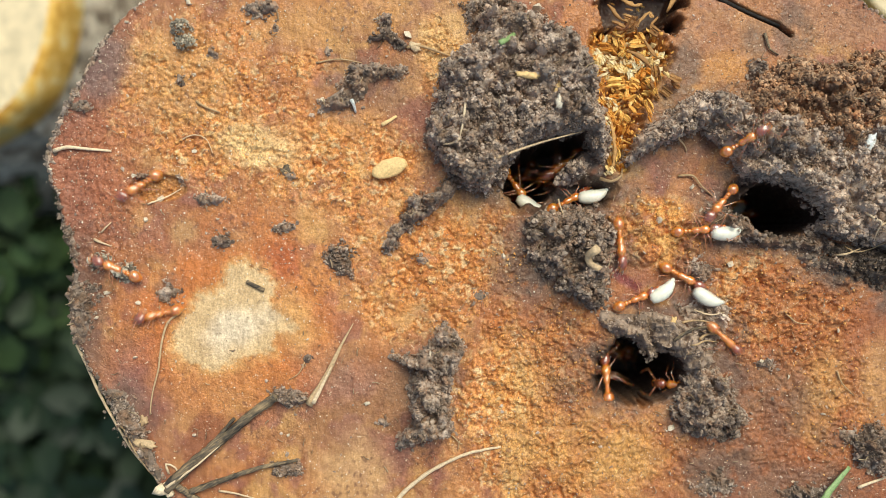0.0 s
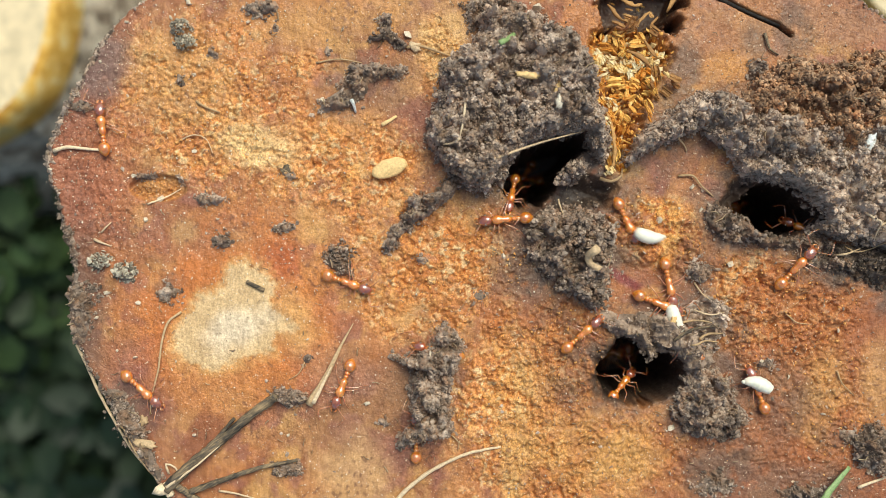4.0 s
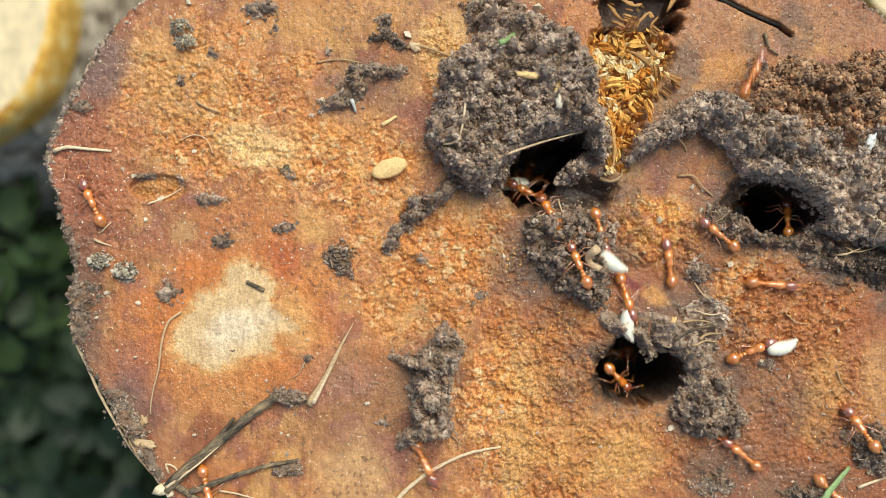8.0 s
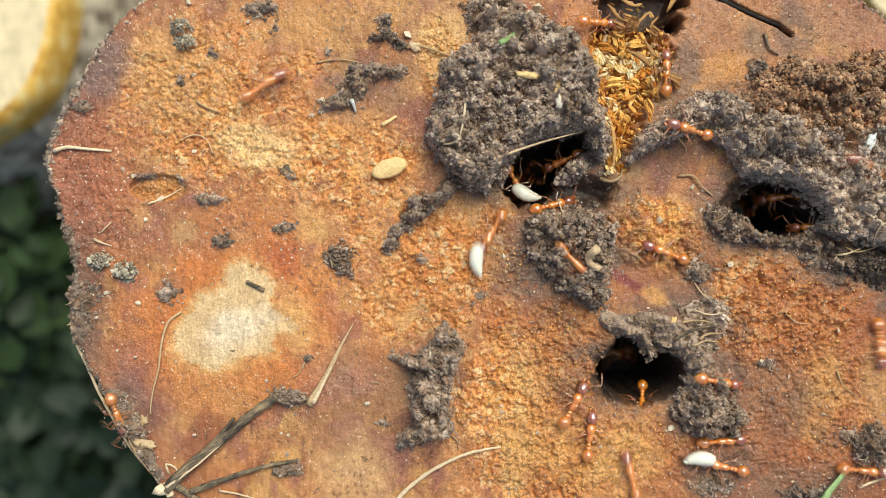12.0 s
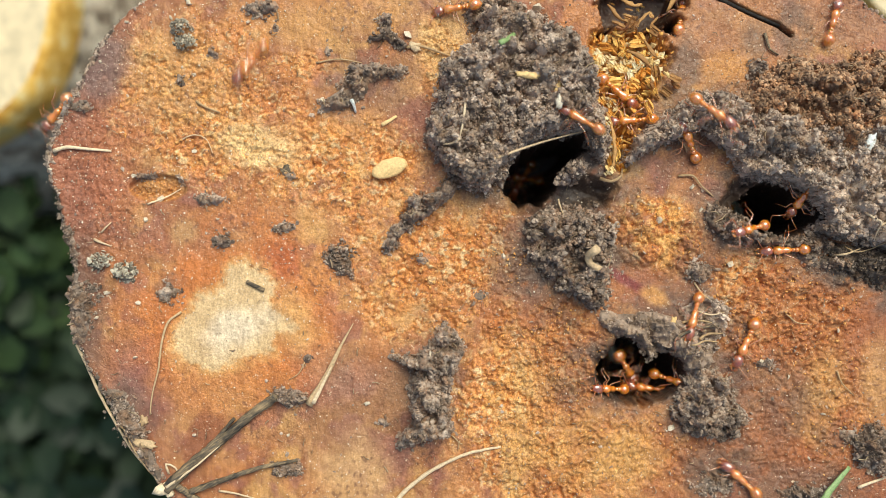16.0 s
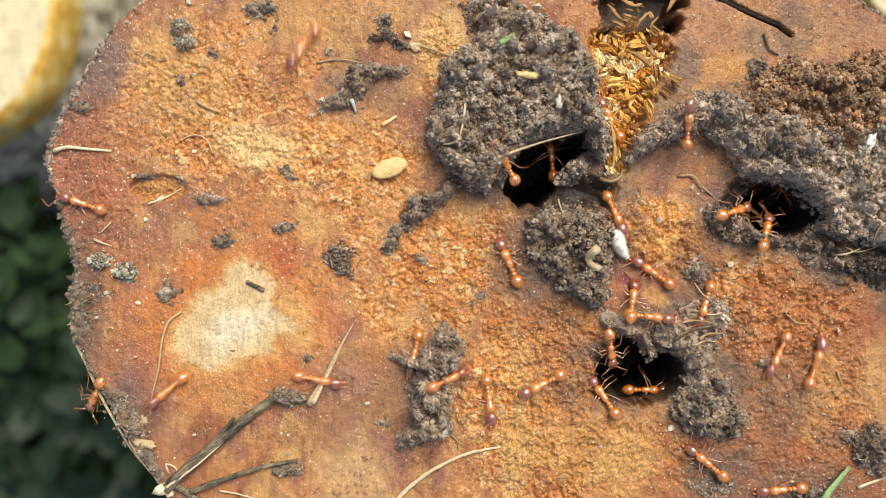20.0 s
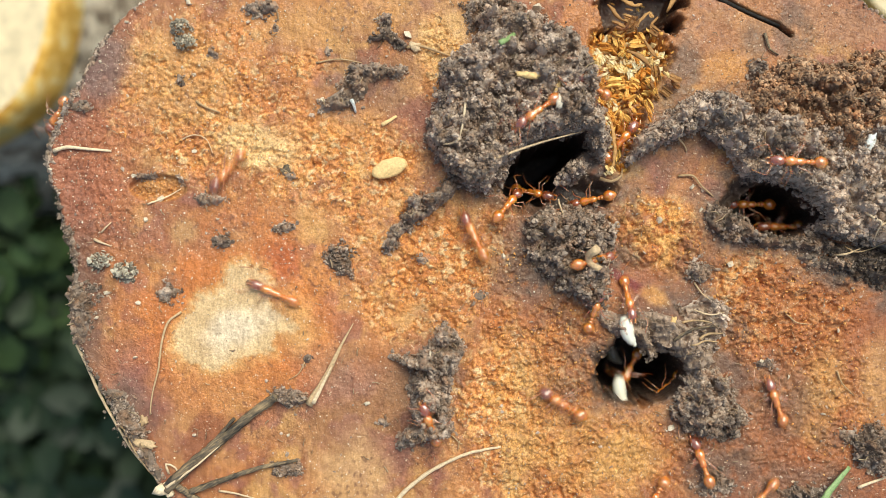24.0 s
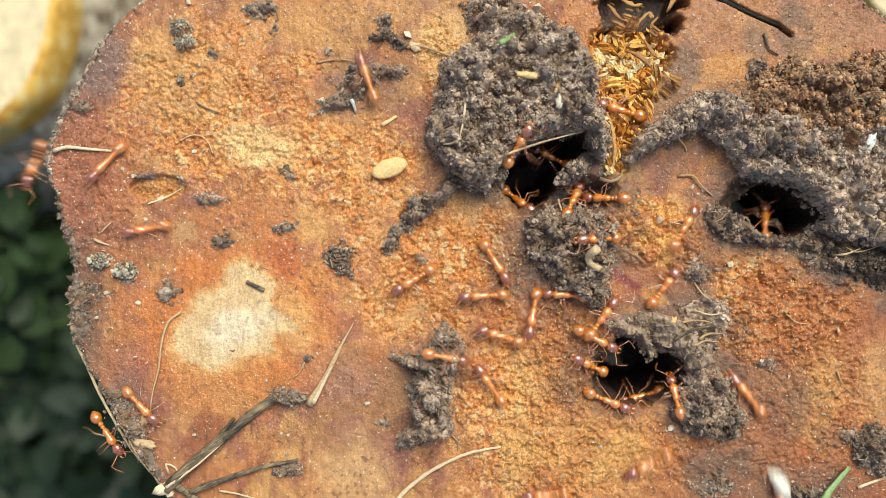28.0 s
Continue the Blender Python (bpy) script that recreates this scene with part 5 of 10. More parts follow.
chunks = []
for k in range(4):
    sv, sf = lumps(np.random.RandomState(140 + k), np.zeros((1, 3)), np.array([1.0]), 0.55)
    chunks.append(mesh_of("chunk", sv * np.array([(13, 4, 3), (9, 6, 5), (16, 5, 3), (8, 5, 5)][k]) * UNIT, flip(sf), PALE, False))
for k in range(26):
    u, v = r.normal(1130, 24), r.normal(104, 18)
    if k > 17:
        u, v = r.normal(1100, 12), r.normal(190, 45)
    h = float(face_height(np.array([u]), np.array([v]))[0])
    ob = link("chunk", chunks[k % 4], None, fibres, "pale yellow chunk of rotten wood")
    ob.matrix_basis = Matrix.LocRotScale(at(u, v, h + r.uniform(8, 22)), Euler((r.uniform(-0.8, 0.8), r.uniform(-0.6, 0.6), r.normal(2.2, 0.9))), Vector((1, 1, 1)) * r.uniform(0.6, 1.25))
for pts, rad, h in (([(1086, 64), (1104, 52), (1124, 44), (1150, 20)], 7, -10), ([(1078, 4), (1092, 22), (1106, 34)], 6, -16), ([(1130, 78), (1146, 70), (1150, 56)], 6, -14),
                    ([(1166, 60), (1158, 40), (1172, 22)], 5, -34), ([(1100, -8), (1126, 6), (1140, 2)], 6, -20), ([(1182, 20), (1190, 2), (1202, -10)], 6, -10),
                    ([(1078, 312), (1086, 270), (1080, 222), (1072, 200)], 6, 8), ([(1108, 92), (1132, 104), (1150, 122)], 6, 8), ([(1138, 72), (1148, 92), (1160, 104)], 5, 10)):
    line = curve_points(pts)
    n = len(line)
    link("strip", tube_mesh("strip", line, h + 4 * np.sin(np.linspace(0, 3.1, n)), 0.62 * rad * (0.3 + 0.7 * np.sin(np.linspace(0.2, 2.9, n))), SLAT, 0.45, 0.6, int(pts[0][0]), 6), None, fibres, "torn strip of rotten wood")

# ---- loose bark flakes along the rim ----
FLAKE = pieces_mat("bark_flake", (0.09, 0.065, 0.048), (0.26, 0.195, 0.145), 0.85, 0.2, 0.0003, False)
rough_rim = tagged(new("rim_crust"), "ragged dark crust and bark flakes on the log's rim", "bark crust")
flake_shapes = []
for k in range(6):
    rr = np.random.RandomState(60 + k)
    fv, ff = lumps(rr, np.zeros((1, 3)), np.array([1.0]), 0.65)
    flake_shapes.append(mesh_of("flake", fv * np.array([1.2, 1.0, 0.7]) * UNIT, flip(ff), FLAKE, False))
rim_line = curve_points(RIM[1:18], 5.0)
for k in range(130):
    j = r.randint(2, len(rim_line) - 2)
    tan = rim_line[j + 1] - rim_line[j - 1]
    inward = np.array([-tan[1], tan[0]]) / np.linalg.norm(tan)
    inward = inward if inward[0] > 0 else -inward
    p = rim_line[j] + inward * r.normal(9, 5)
    ob = link("flake", flake_shapes[r.randint(6)], None, rough_rim)
    h = float(np.maximum(face_height(np.array([p[0]]), np.array([p[1]])), -16)[0])
    ob.matrix_basis = Matrix.LocRotScale(at(p[0], p[1], h), Euler((r.uniform(-0.5, 0.5), r.uniform(-0.5, 0.5), math.atan2(-tan[1], tan[0]) + r.normal(0, 0.9))),
                                         Vector((r.uniform(0.6, 1.2), r.uniform(0.6, 1.2), r.uniform(0.5, 1.0))) * (1.5 + 4.5 * r.rand() ** 3))
# ---- the ants: one built in parts, the rest copied ----
def ant_mat(name, col, deep, rough=0.28):
    m, nt, b = material(name, rough, 0.5)
    nt.links.new(ramp(nt, grain(nt, 0.0004, 4), (0.35, deep), (0.65, col)), b.inputs["Base Color"])
    b.inputs["Subsurface Weight"].default_value = 0.45
    b.inputs["Subsurface Radius"].default_value = (0.0009, 0.00025, 0.00006)
    b.inputs["Coat Weight"].default_value = 1.0
    b.inputs["Coat IOR"].default_value = 2.3
    b.inputs["Coat Roughness"].default_value = 0.19
    relief(nt, b, grain(nt, 0.00006, 3), 0.00001, 0.3)
    return m


ANT_HEAD = ant_mat("ant_brown", (0.46, 0.12, 0.035), (0.28, 0.07, 0.024))
ANT_BODY = ant_mat("ant_orange", (0.88, 0.31, 0.035), (0.72, 0.21, 0.022))
ANT_TAIL = ant_mat("ant_amber", (0.80, 0.27, 0.022), (0.50, 0.14, 0.014), 0.3)
ANT_LEG = ant_mat("ant_leg_tan", (0.58, 0.22, 0.07), (0.42, 0.14, 0.045), 0.4)
EYE_MAT = ant_mat("ant_eye_black", (0.02, 0.015, 0.012), (0.015, 0.01, 0.01), 0.2)


def ring_body(name, stations, mat, sides=14):
    """A body along x from (x, z, half width, half height) stations, in plan units."""
    v, f = [], []
    for x, z, w, h in stations:
        v += [(x * UNIT, w * math.cos(2 * math.pi * k / sides) * UNIT, (z + h * math.sin(2 * math.pi * k / sides)) * UNIT) for k in range(sides)]
    n = len(stations)
    f += [(i * sides + k, i * sides + (k + 1) % sides, (i + 1) * sides + (k + 1) % sides, (i + 1) * sides + k) for i in range(n - 1) for k in range(sides)]
    f += [tuple(range(sides))[::-1], tuple((n - 1) * sides + k for k in range(sides))]
    return mesh_of(name, v, [g[::-1] for g in f] if stations[0][0] > stations[-1][0] else f, mat)


def oval(x0, x1, z, w, h, n=11, bias=1.0):
    """Stations of an egg from x0 to x1."""
    out_list = []
    for i in range(n):
        t = i / (n - 1)
        s = math.sqrt(max(0.0, 1 - (2 * t ** bias - 1) ** 2)) * 0.985 + 0.015
        out_list.append((x0 + (x1 - x0) * t, z, w * s, h * s))
    return out_list


def limb(name, pts, radii, mat):
    """A jointed limb through the points, in plan units."""
    sides, v, f = 6, [], []
    p = [Vector(q) for q in pts]
    for i, q in enumerate(p):
        d = ((p[min(i + 1, len(p) - 1)] - p[max(i - 1, 0)]).normalized())
        a = d.cross(Vector((0, 0, 1)))
        a = a.normalized() if a.length > 1e-4 else Vector((1, 0, 0))
        b = a.cross(d)
        v += [tuple((q + (a * math.cos(2 * math.pi * k / sides) + b * math.sin(2 * math.pi * k / sides)) * radii[i]) * UNIT) for k in range(sides)]
    f = [(i * sides + k, i * sides + (k + 1) % sides, (i + 1) * sides + (k + 1) % sides, (i + 1) * sides + k) for i in range(len(p) - 1) for k in range(sides)]
    f += [tuple(range(sides))[::-1], tuple((len(p) - 1) * sides + k for k in range(sides))]
    return mesh_of(name, v, f, mat)


LEGS = (("fore", 18, 30, 24), ("mid", 10, 5, 30), ("hind", 3, -22, 32))


def build_ant():
    ant = tagged(new("ant"), "small reddish orange worker ant walking on the log", "ant", "ants")
    head = link("head", ring_body("head", [(22, 13, 1.5, 1.5), (24, 13, 6, 5.2), (28, 13, 8.4, 7), (33, 12.5, 9.2, 7.4), (38, 11.5, 8.4, 6.6), (42, 10.5, 6.8, 5), (45, 10, 4.5, 3)], ANT_HEAD), None, ant, "dark brown head")
    for s in (-1, 1):
        eye = link("eye", ring_body("eye", oval(31.5, 35.5, 15, 2.0, 2.0, 7), EYE_MAT), None, head, "black eye")
        eye.location = (0, s * 8.2 * UNIT, 0)
        link("mandible", limb("mandible", [(43, s * 4, 9), (48, s * 4.5, 8), (51, s * 1.2, 7.5)], [1.9, 1.5, 0.6], ANT_BODY), None, head)
        feeler = link("antenna", limb("antenna", [(40, s * 4, 13), (47, s * 15, 17), (52, s * 24, 18), (60, s * 22, 15), (68, s * 18, 11), (72, s * 16, 9)],
                                      [1.0, 0.85, 0.9, 0.75, 0.9, 0.8], ANT_LEG), None, ant, "elbowed antenna")
    link("thorax", ring_body("thorax", [(23, 12.5, 2.2, 2.2), (20, 13, 5.8, 5.4), (15, 14.2, 8, 7), (9, 14, 7, 6.4), (4, 12.8, 5, 5), (0, 12.6, 5.4, 5.4), (-5, 12.6, 6, 6), (-9, 11.5, 4.4, 4.8), (-11, 10.5, 2.4, 2.6)], ANT_BODY), None, ant, "orange thorax")
    link("petiole", ring_body("petiole", [(-10, 10.5, 2.2, 2.2), (-13, 12, 3.6, 4.2), (-16, 12, 3.8, 4.4), (-17.5, 11, 2.6, 2.8)], ANT_BODY), None, ant)
    link("postpetiole", ring_body("postpetiole", [(-17, 11, 2.6, 2.8), (-19.5, 12, 4.8, 4.8), (-22, 12, 4.6, 4.6), (-24, 12, 3.2, 3.2)], ANT_BODY), None, ant)
    link("gaster", ring_body("gaster", [(-23, 12, 2, 2), (-25, 12.5, 6, 5.6), (-29, 13, 9, 8.4), (-34, 13, 10.3, 9.4), (-39, 12.5, 9.2, 8.4), (-43, 11.5, 6.6, 5.8), (-46, 10.5, 3, 2.6), (-47.5, 10, 0.5, 0.5)], ANT_TAIL), None, ant, "glossy amber gaster")
    for kind, x0, x1, reach in LEGS:
        for s in (-1, 1):
            dx = x1 - x0
            pts = [(0, 0, 0), (dx * 0.12, s * 5, -2), (dx * 0.5, s * reach * 0.5, 7), (dx * 0.85, s * reach * 0.78, -4), (dx, s * reach, -9.5), (dx * 1.12, s * (reach + 5), -10)]
            leg = link("leg", limb("leg", pts, [1.7, 1.2, 0.8, 0.55, 0.4, 0.3], ANT_LEG), None, ant)
            leg.location = (x0 * UNIT, s * 4.5 * UNIT, 10.5 * UNIT)
    return ant


def build_grub():
    """A pale curved ant larva."""
    line, wide = [], []
    x, y, turn = 0.0, 0.0, radians(-20)
    for i in range(19):
        t = i / 18
        line.append((x, y))
        wide.append(max(0.4, 12.6 * math.sqrt(max(0.0, 1 - (2 * t - 1) ** 2)) ** 0.5 * (1.0 - 0.3 * smooth(0.45, 0.95, t)) + 0.35 * math.sin(i * 2.2)))
        x, y, turn = x + 3.0 * math.cos(turn), y + 3.0 * math.sin(turn), turn + radians(1 + 3.2 * math.exp(-((t - 0.6) / 0.22) ** 2))
    mx, my = np.mean(line, 0)
    st, sides = [], 14
    for i, (px, py) in enumerate(line):
        (ax, ay), (bx, by) = line[max(i - 1, 0)], line[min(i + 1, 18)]
        w, ln = wide[i], math.hypot(bx - ax, by - ay)
        for k in range(sides):
            q = 2 * math.pi * k / sides
            st.append(((px - mx - (by - ay) / ln * w * math.cos(q)) * UNIT, (py - my + (bx - ax) / ln * w * math.cos(q)) * UNIT, (12 + w * 0.95 * math.sin(q)) * UNIT))
    rings = [(i * sides + k, i * sides + (k + 1) % sides, (i + 1) * sides + (k + 1) % sides, (i + 1) * sides + k) for i in range(18) for k in range(sides)]
    tip = (line[-1][0] - mx, line[-1][1] - my)
    m, nt, b = material("ant_brood_white", 0.35, 0.45)
    nt.links.new(ramp(nt, grain(nt, 0.0005, 3), (0.35, (0.84, 0.79, 0.64)), (0.65, (0.92, 0.88, 0.74))), b.inputs["Base Color"])
    b.inputs["Subsurface Weight"].default_value = 0.3
    b.inputs["Subsurface Radius"].default_value = (0.0006, 0.0005, 0.0004)
    b.inputs["Coat Weight"].default_value = 0.2
    grub = tagged(new("ant_larva"), "glossy white ant larva carried by a worker ant", "larva", "ant brood")
    link("body", mesh_of("body", st, rings + [tuple(range(sides))[::-1], tuple(18 * sides + k for k in range(sides))], m), None, grub)
    head = link("head_tip", ring_body("head_tip", oval(-5, 4, 12, 3.6, 3.4, 7), m), None, grub, "small blunt head end")
    head.location = (tip[0] * UNIT, tip[1] * UNIT, 0)
    return grub


# ---- how everything moves ----
def crawl(thing, rows):
    """Rows of seconds, place on the plan, height over the face, heading and pitch."""
    walk(thing, [(t, pose(*at(u, v, h), 0, -pitch, turn)) for t, u, v, h, turn, pitch in rows])


def carry(thing, rows):
    walk(thing, [(t, pose(*at(u, v, h), 0, 0, turn)) for t, u, v, h, turn in rows])


def step(ant, phase):
    """The six legs swing in two threes."""
    feet = [c for c in ant.children if c.name.startswith("leg")]
    for k, leg in enumerate(feet):
        side = 1 if leg.location.y > 0 else -1
        x, y, z = leg.location
        beat = (k // 2 + k % 2 + phase) % 2
        rows = []
        for i in range(71):
            swing = 17 if (i + beat) % 2 else -17
            rows.append((i * 0.4, pose(x, y, z, side * (6 if swing > 0 else -2), 0, side * swing)))
        walk(leg, rows)


def motions():
    first = build_ant()
    sizes = [1.02, 1.03, 0.98, 1.01, 1.06, 1.06, 0.97, 0.97, 0.96, 1.00, 0.95, 1.00, 1.03, 0.98, 1.03, 1.02, 0.95, 1.02, 0.98, 1.00, 0.98, 1.03, 1.00, 0.97, 1.02, 1.04, 0.99, 0.98, 1.00, 1.06, 1.07, 1.03, 1.06, 1.05, 1.00]
    ants = [first] + [copy_thing(first, pose(0, 0, 0)) for _ in sizes[1:]]
    for k, (ant, size) in enumerate(zip(ants, sizes)):
        ant.scale = (size, size, size)
        step(ant, k)
    grub = build_grub()
    grubs = [grub] + [copy_thing(grub, pose(0, 0, 0)) for _ in range(5)]
    crawl(ants[0], [
        (0, 247, 331, -5, -147, 5), (0.5, 128, 294, 2, -191, 1), (1, 53, 307, -33, -138, -28), (1.5, 87, 349, -26, -107, -35),
        (1.6, 119, 357, -83, -60, -18), (1.7, 152, 365, -140, -14, 0), (1.77, 152, 365, -280, -68, 0), (1.84, 152, 365, -420, -123, 0),
        (2.12, 166, 390, -420, -123, 0), (2.26, 166, 390, -140, -123, 0), (2.5, 154, 417, 1, -61, -1), (3, 191, 549, 0, -109, 0),
        (3.5, 243, 720, 1, -59, -1), (5.5, 272, 512, 6, -20, 14), (6, 449, 550, 1, 2, 0), (6.5, 545, 526, 1, 2, 0), (7, 616, 519, 3, -6, 5),
        (7.5, 645, 655, 3, -70, 0), (8, 752, 817, 1, -65, 1), (8.5, 845, 867, 2, -37, 2), (8.7, 869, 975, 1, -77, 0), (9.52, 893, 975, 0, -24, 0),
        (10.34, 916, 975, 0, 30, 0), (11.17, 940, 975, 0, 83, 0), (11.5, 960, 785, 12, 42, -7), (12, 1013, 715, 4, 61, -1),
        (12.5, 1070, 702, -10, 129, -18), (14.5, 1083, 705, -29, 175, 35), (14.6, 1109, 680, -165, 108, 18), (14.7, 1135, 655, -300, 41, 0),
        (15.25, 1135, 655, -300, 102, 0), (15.8, 1135, 655, -300, 163, 0), (15.9, 1125, 654, -181, 234, -18), (16, 1115, 652, -62, 306, -35),
        (16.2, 1135, 655, -300, 343, 0), (16.5, 1135, 655, -300, 418, 0), (16.8, 1135, 655, -300, 493, 0), (17, 1082, 600, 5, 492, 35),
        (17.5, 1093, 599, -2, 461, 35), (18, 1105, 516, 0, 440, -1), (18.5, 994, 498, 15, 407, 24), (18.75, 1027, 492, 15, 346, -4),
        (19, 1060, 485, 15, 285, -32), (19.5, 1082, 586, 2, 272, -30), (19.67, 1092, 570, 6, 327, -32), (19.83, 1103, 553, 10, 381, -33),
        (20, 1113, 537, 15, 436, -35), (20.5, 1100, 551, 10, 435, -29), (21, 1073, 553, 15, 433, -2), (21.5, 1087, 470, 0, 470, 5),
        (22.5, 1045, 469, 18, 397, 2), (23.5, 1002, 468, 37, 324, -2), (24, 1040, 462, 31, 373, -26), (24.5, 1174, 366, 4, 389, 2),
        (25, 1251, 401, 9, 342, 18), (25.17, 1250, 387, 8, 402, 7), (25.33, 1250, 373, 6, 462, -5), (25.5, 1250, 359, 5, 522, -16),
        (26, 1191, 399, 4, 591, 2), (26.5, 1125, 449, 2, 558, -1), (27, 1056, 460, 28, 560, 31), (27.5, 990, 478, 25, 573, -35),
        (28, 941, 556, 5, 619, 9)])
    crawl(ants[1], [
        (0, 212, 475, 9, 157, 4), (0.5, 183, 390, 1, 121, 1), (1, 145, 275, 1, 120, 0), (1.5, 188, 240, 0, 69, 0), (1.75, 209, 311, 0, 14, 0),
        (2, 230, 381, 0, -41, -1), (2.5, 340, 526, 1, -78, -1), (3, 465, 564, 2, -22, -1), (3.5, 628, 537, 2, 19, 2), (4.17, 608, 488, 2, -39, 0),
        (4.83, 587, 439, 3, -96, -1), (5.5, 567, 390, 3, -154, -2), (6, 402, 432, 11, -173, 0), (6.5, 217, 429, 1, -178, 0),
        (6.75, 207, 456, 1, -140, 0), (7, 197, 483, 1, -101, 0), (7.5, 176, 458, 6, -174, 0), (8, 167, 358, 1, -246, 1),
        (8.15, 160, 362, -69, -195, 0), (8.29, 152, 365, -140, -144, 0), (8.54, 152, 365, -420, -212, 0), (9.05, 238, 82, -420, -212, 0),
        (9.3, 238, 82, -140, -212, 0), (9.5, 201, 59, -4, -150, -35), (9.6, 220, 70, -72, -91, -17), (9.7, 238, 82, -140, -32, 0),
        (10.04, 238, 82, -420, -29, 0), (10.72, 188, 178, -420, -29, 0), (11.06, 188, 178, -140, -29, 0), (11.5, 264, 220, 1, 6, 3),
        (12, 469, 155, 5, 34, -4), (12.5, 629, 34, -1, 26, 0), (12.6, 628, -12, -1, 90, -1), (12.69, 628, -53, -1, 90, 0),
        (12.75, 628, -85, -1, 90, 0), (12.88, 628, -85, -141, 30, 0), (13, 628, -85, -280, -30, 0), (13.12, 628, -85, -420, -90, 0),
        (13.88, 940, -85, -420, -90, 0), (14.25, 940, -85, -2, -90, 0), (14.31, 939, -50, -1, -90, 0), (14.4, 939, -7, -1, -90, 0),
        (14.5, 933, 57, 60, -31, 31), (15, 1033, 110, 20, -27, -35), (15.5, 1082, 160, -12, -42, -14), (16, 1093, 161, -15, -38, -7),
        (16.17, 1097, 160, -16, -91, -3), (16.33, 1102, 160, -16, -145, 1), (16.5, 1106, 159, -17, -198, 5), (17, 1008, 198, 75, -191, 35),
        (17.5, 944, 151, 96, -237, -28), (18, 894, 77, 83, -241, -30), (18.26, 901, -85, -2, -270, 0), (18.52, 901, -85, -420, -307, 0),
        (19.04, 950, 295, -420, -307, 0), (19.3, 950, 295, -300, -307, 0), (19.5, 980, 258, -80, -360, 0), (19.75, 982, 264, -80, -313, 0),
        (20, 984, 271, -80, -265, 0), (20.5, 976, 289, -80, -268, 0), (21, 988, 293, -80, -306, 0), (21.5, 996, 292, -80, -301, 0),
        (23.5, 1041, 289, 5, -356, -18), (24, 1099, 251, -12, -309, 9), (24.5, 1130, 177, -13, -260, -8), (24.89, 1140, 10, -300, -273, 0),
        (24.99, 1140, 10, -360, -318, 0), (25.1, 1140, 10, -420, -363, 0), (25.54, 1135, 655, -420, -363, 0), (25.75, 1135, 655, -300, -363, 0),
        (25.84, 1165, 655, -193, -305, -12), (25.92, 1194, 656, -87, -248, -23), (26, 1224, 656, 20, -190, -35), (26.5, 1204, 678, -49, -189, -35),
        (27, 1213, 689, -44, -167, -35), (27.2, 1135, 655, -300, -203, 0), (27.22, 1135, 655, -420, -177, 0), (27.27, 285, 770, -420, -177, 0),
        (27.29, 285, 770, -140, -177, 0), (27.4, 237, 776, -91, -107, 3), (27.5, 189, 781, -42, -37, 6), (28, 179, 774, -44, -56, -1)])
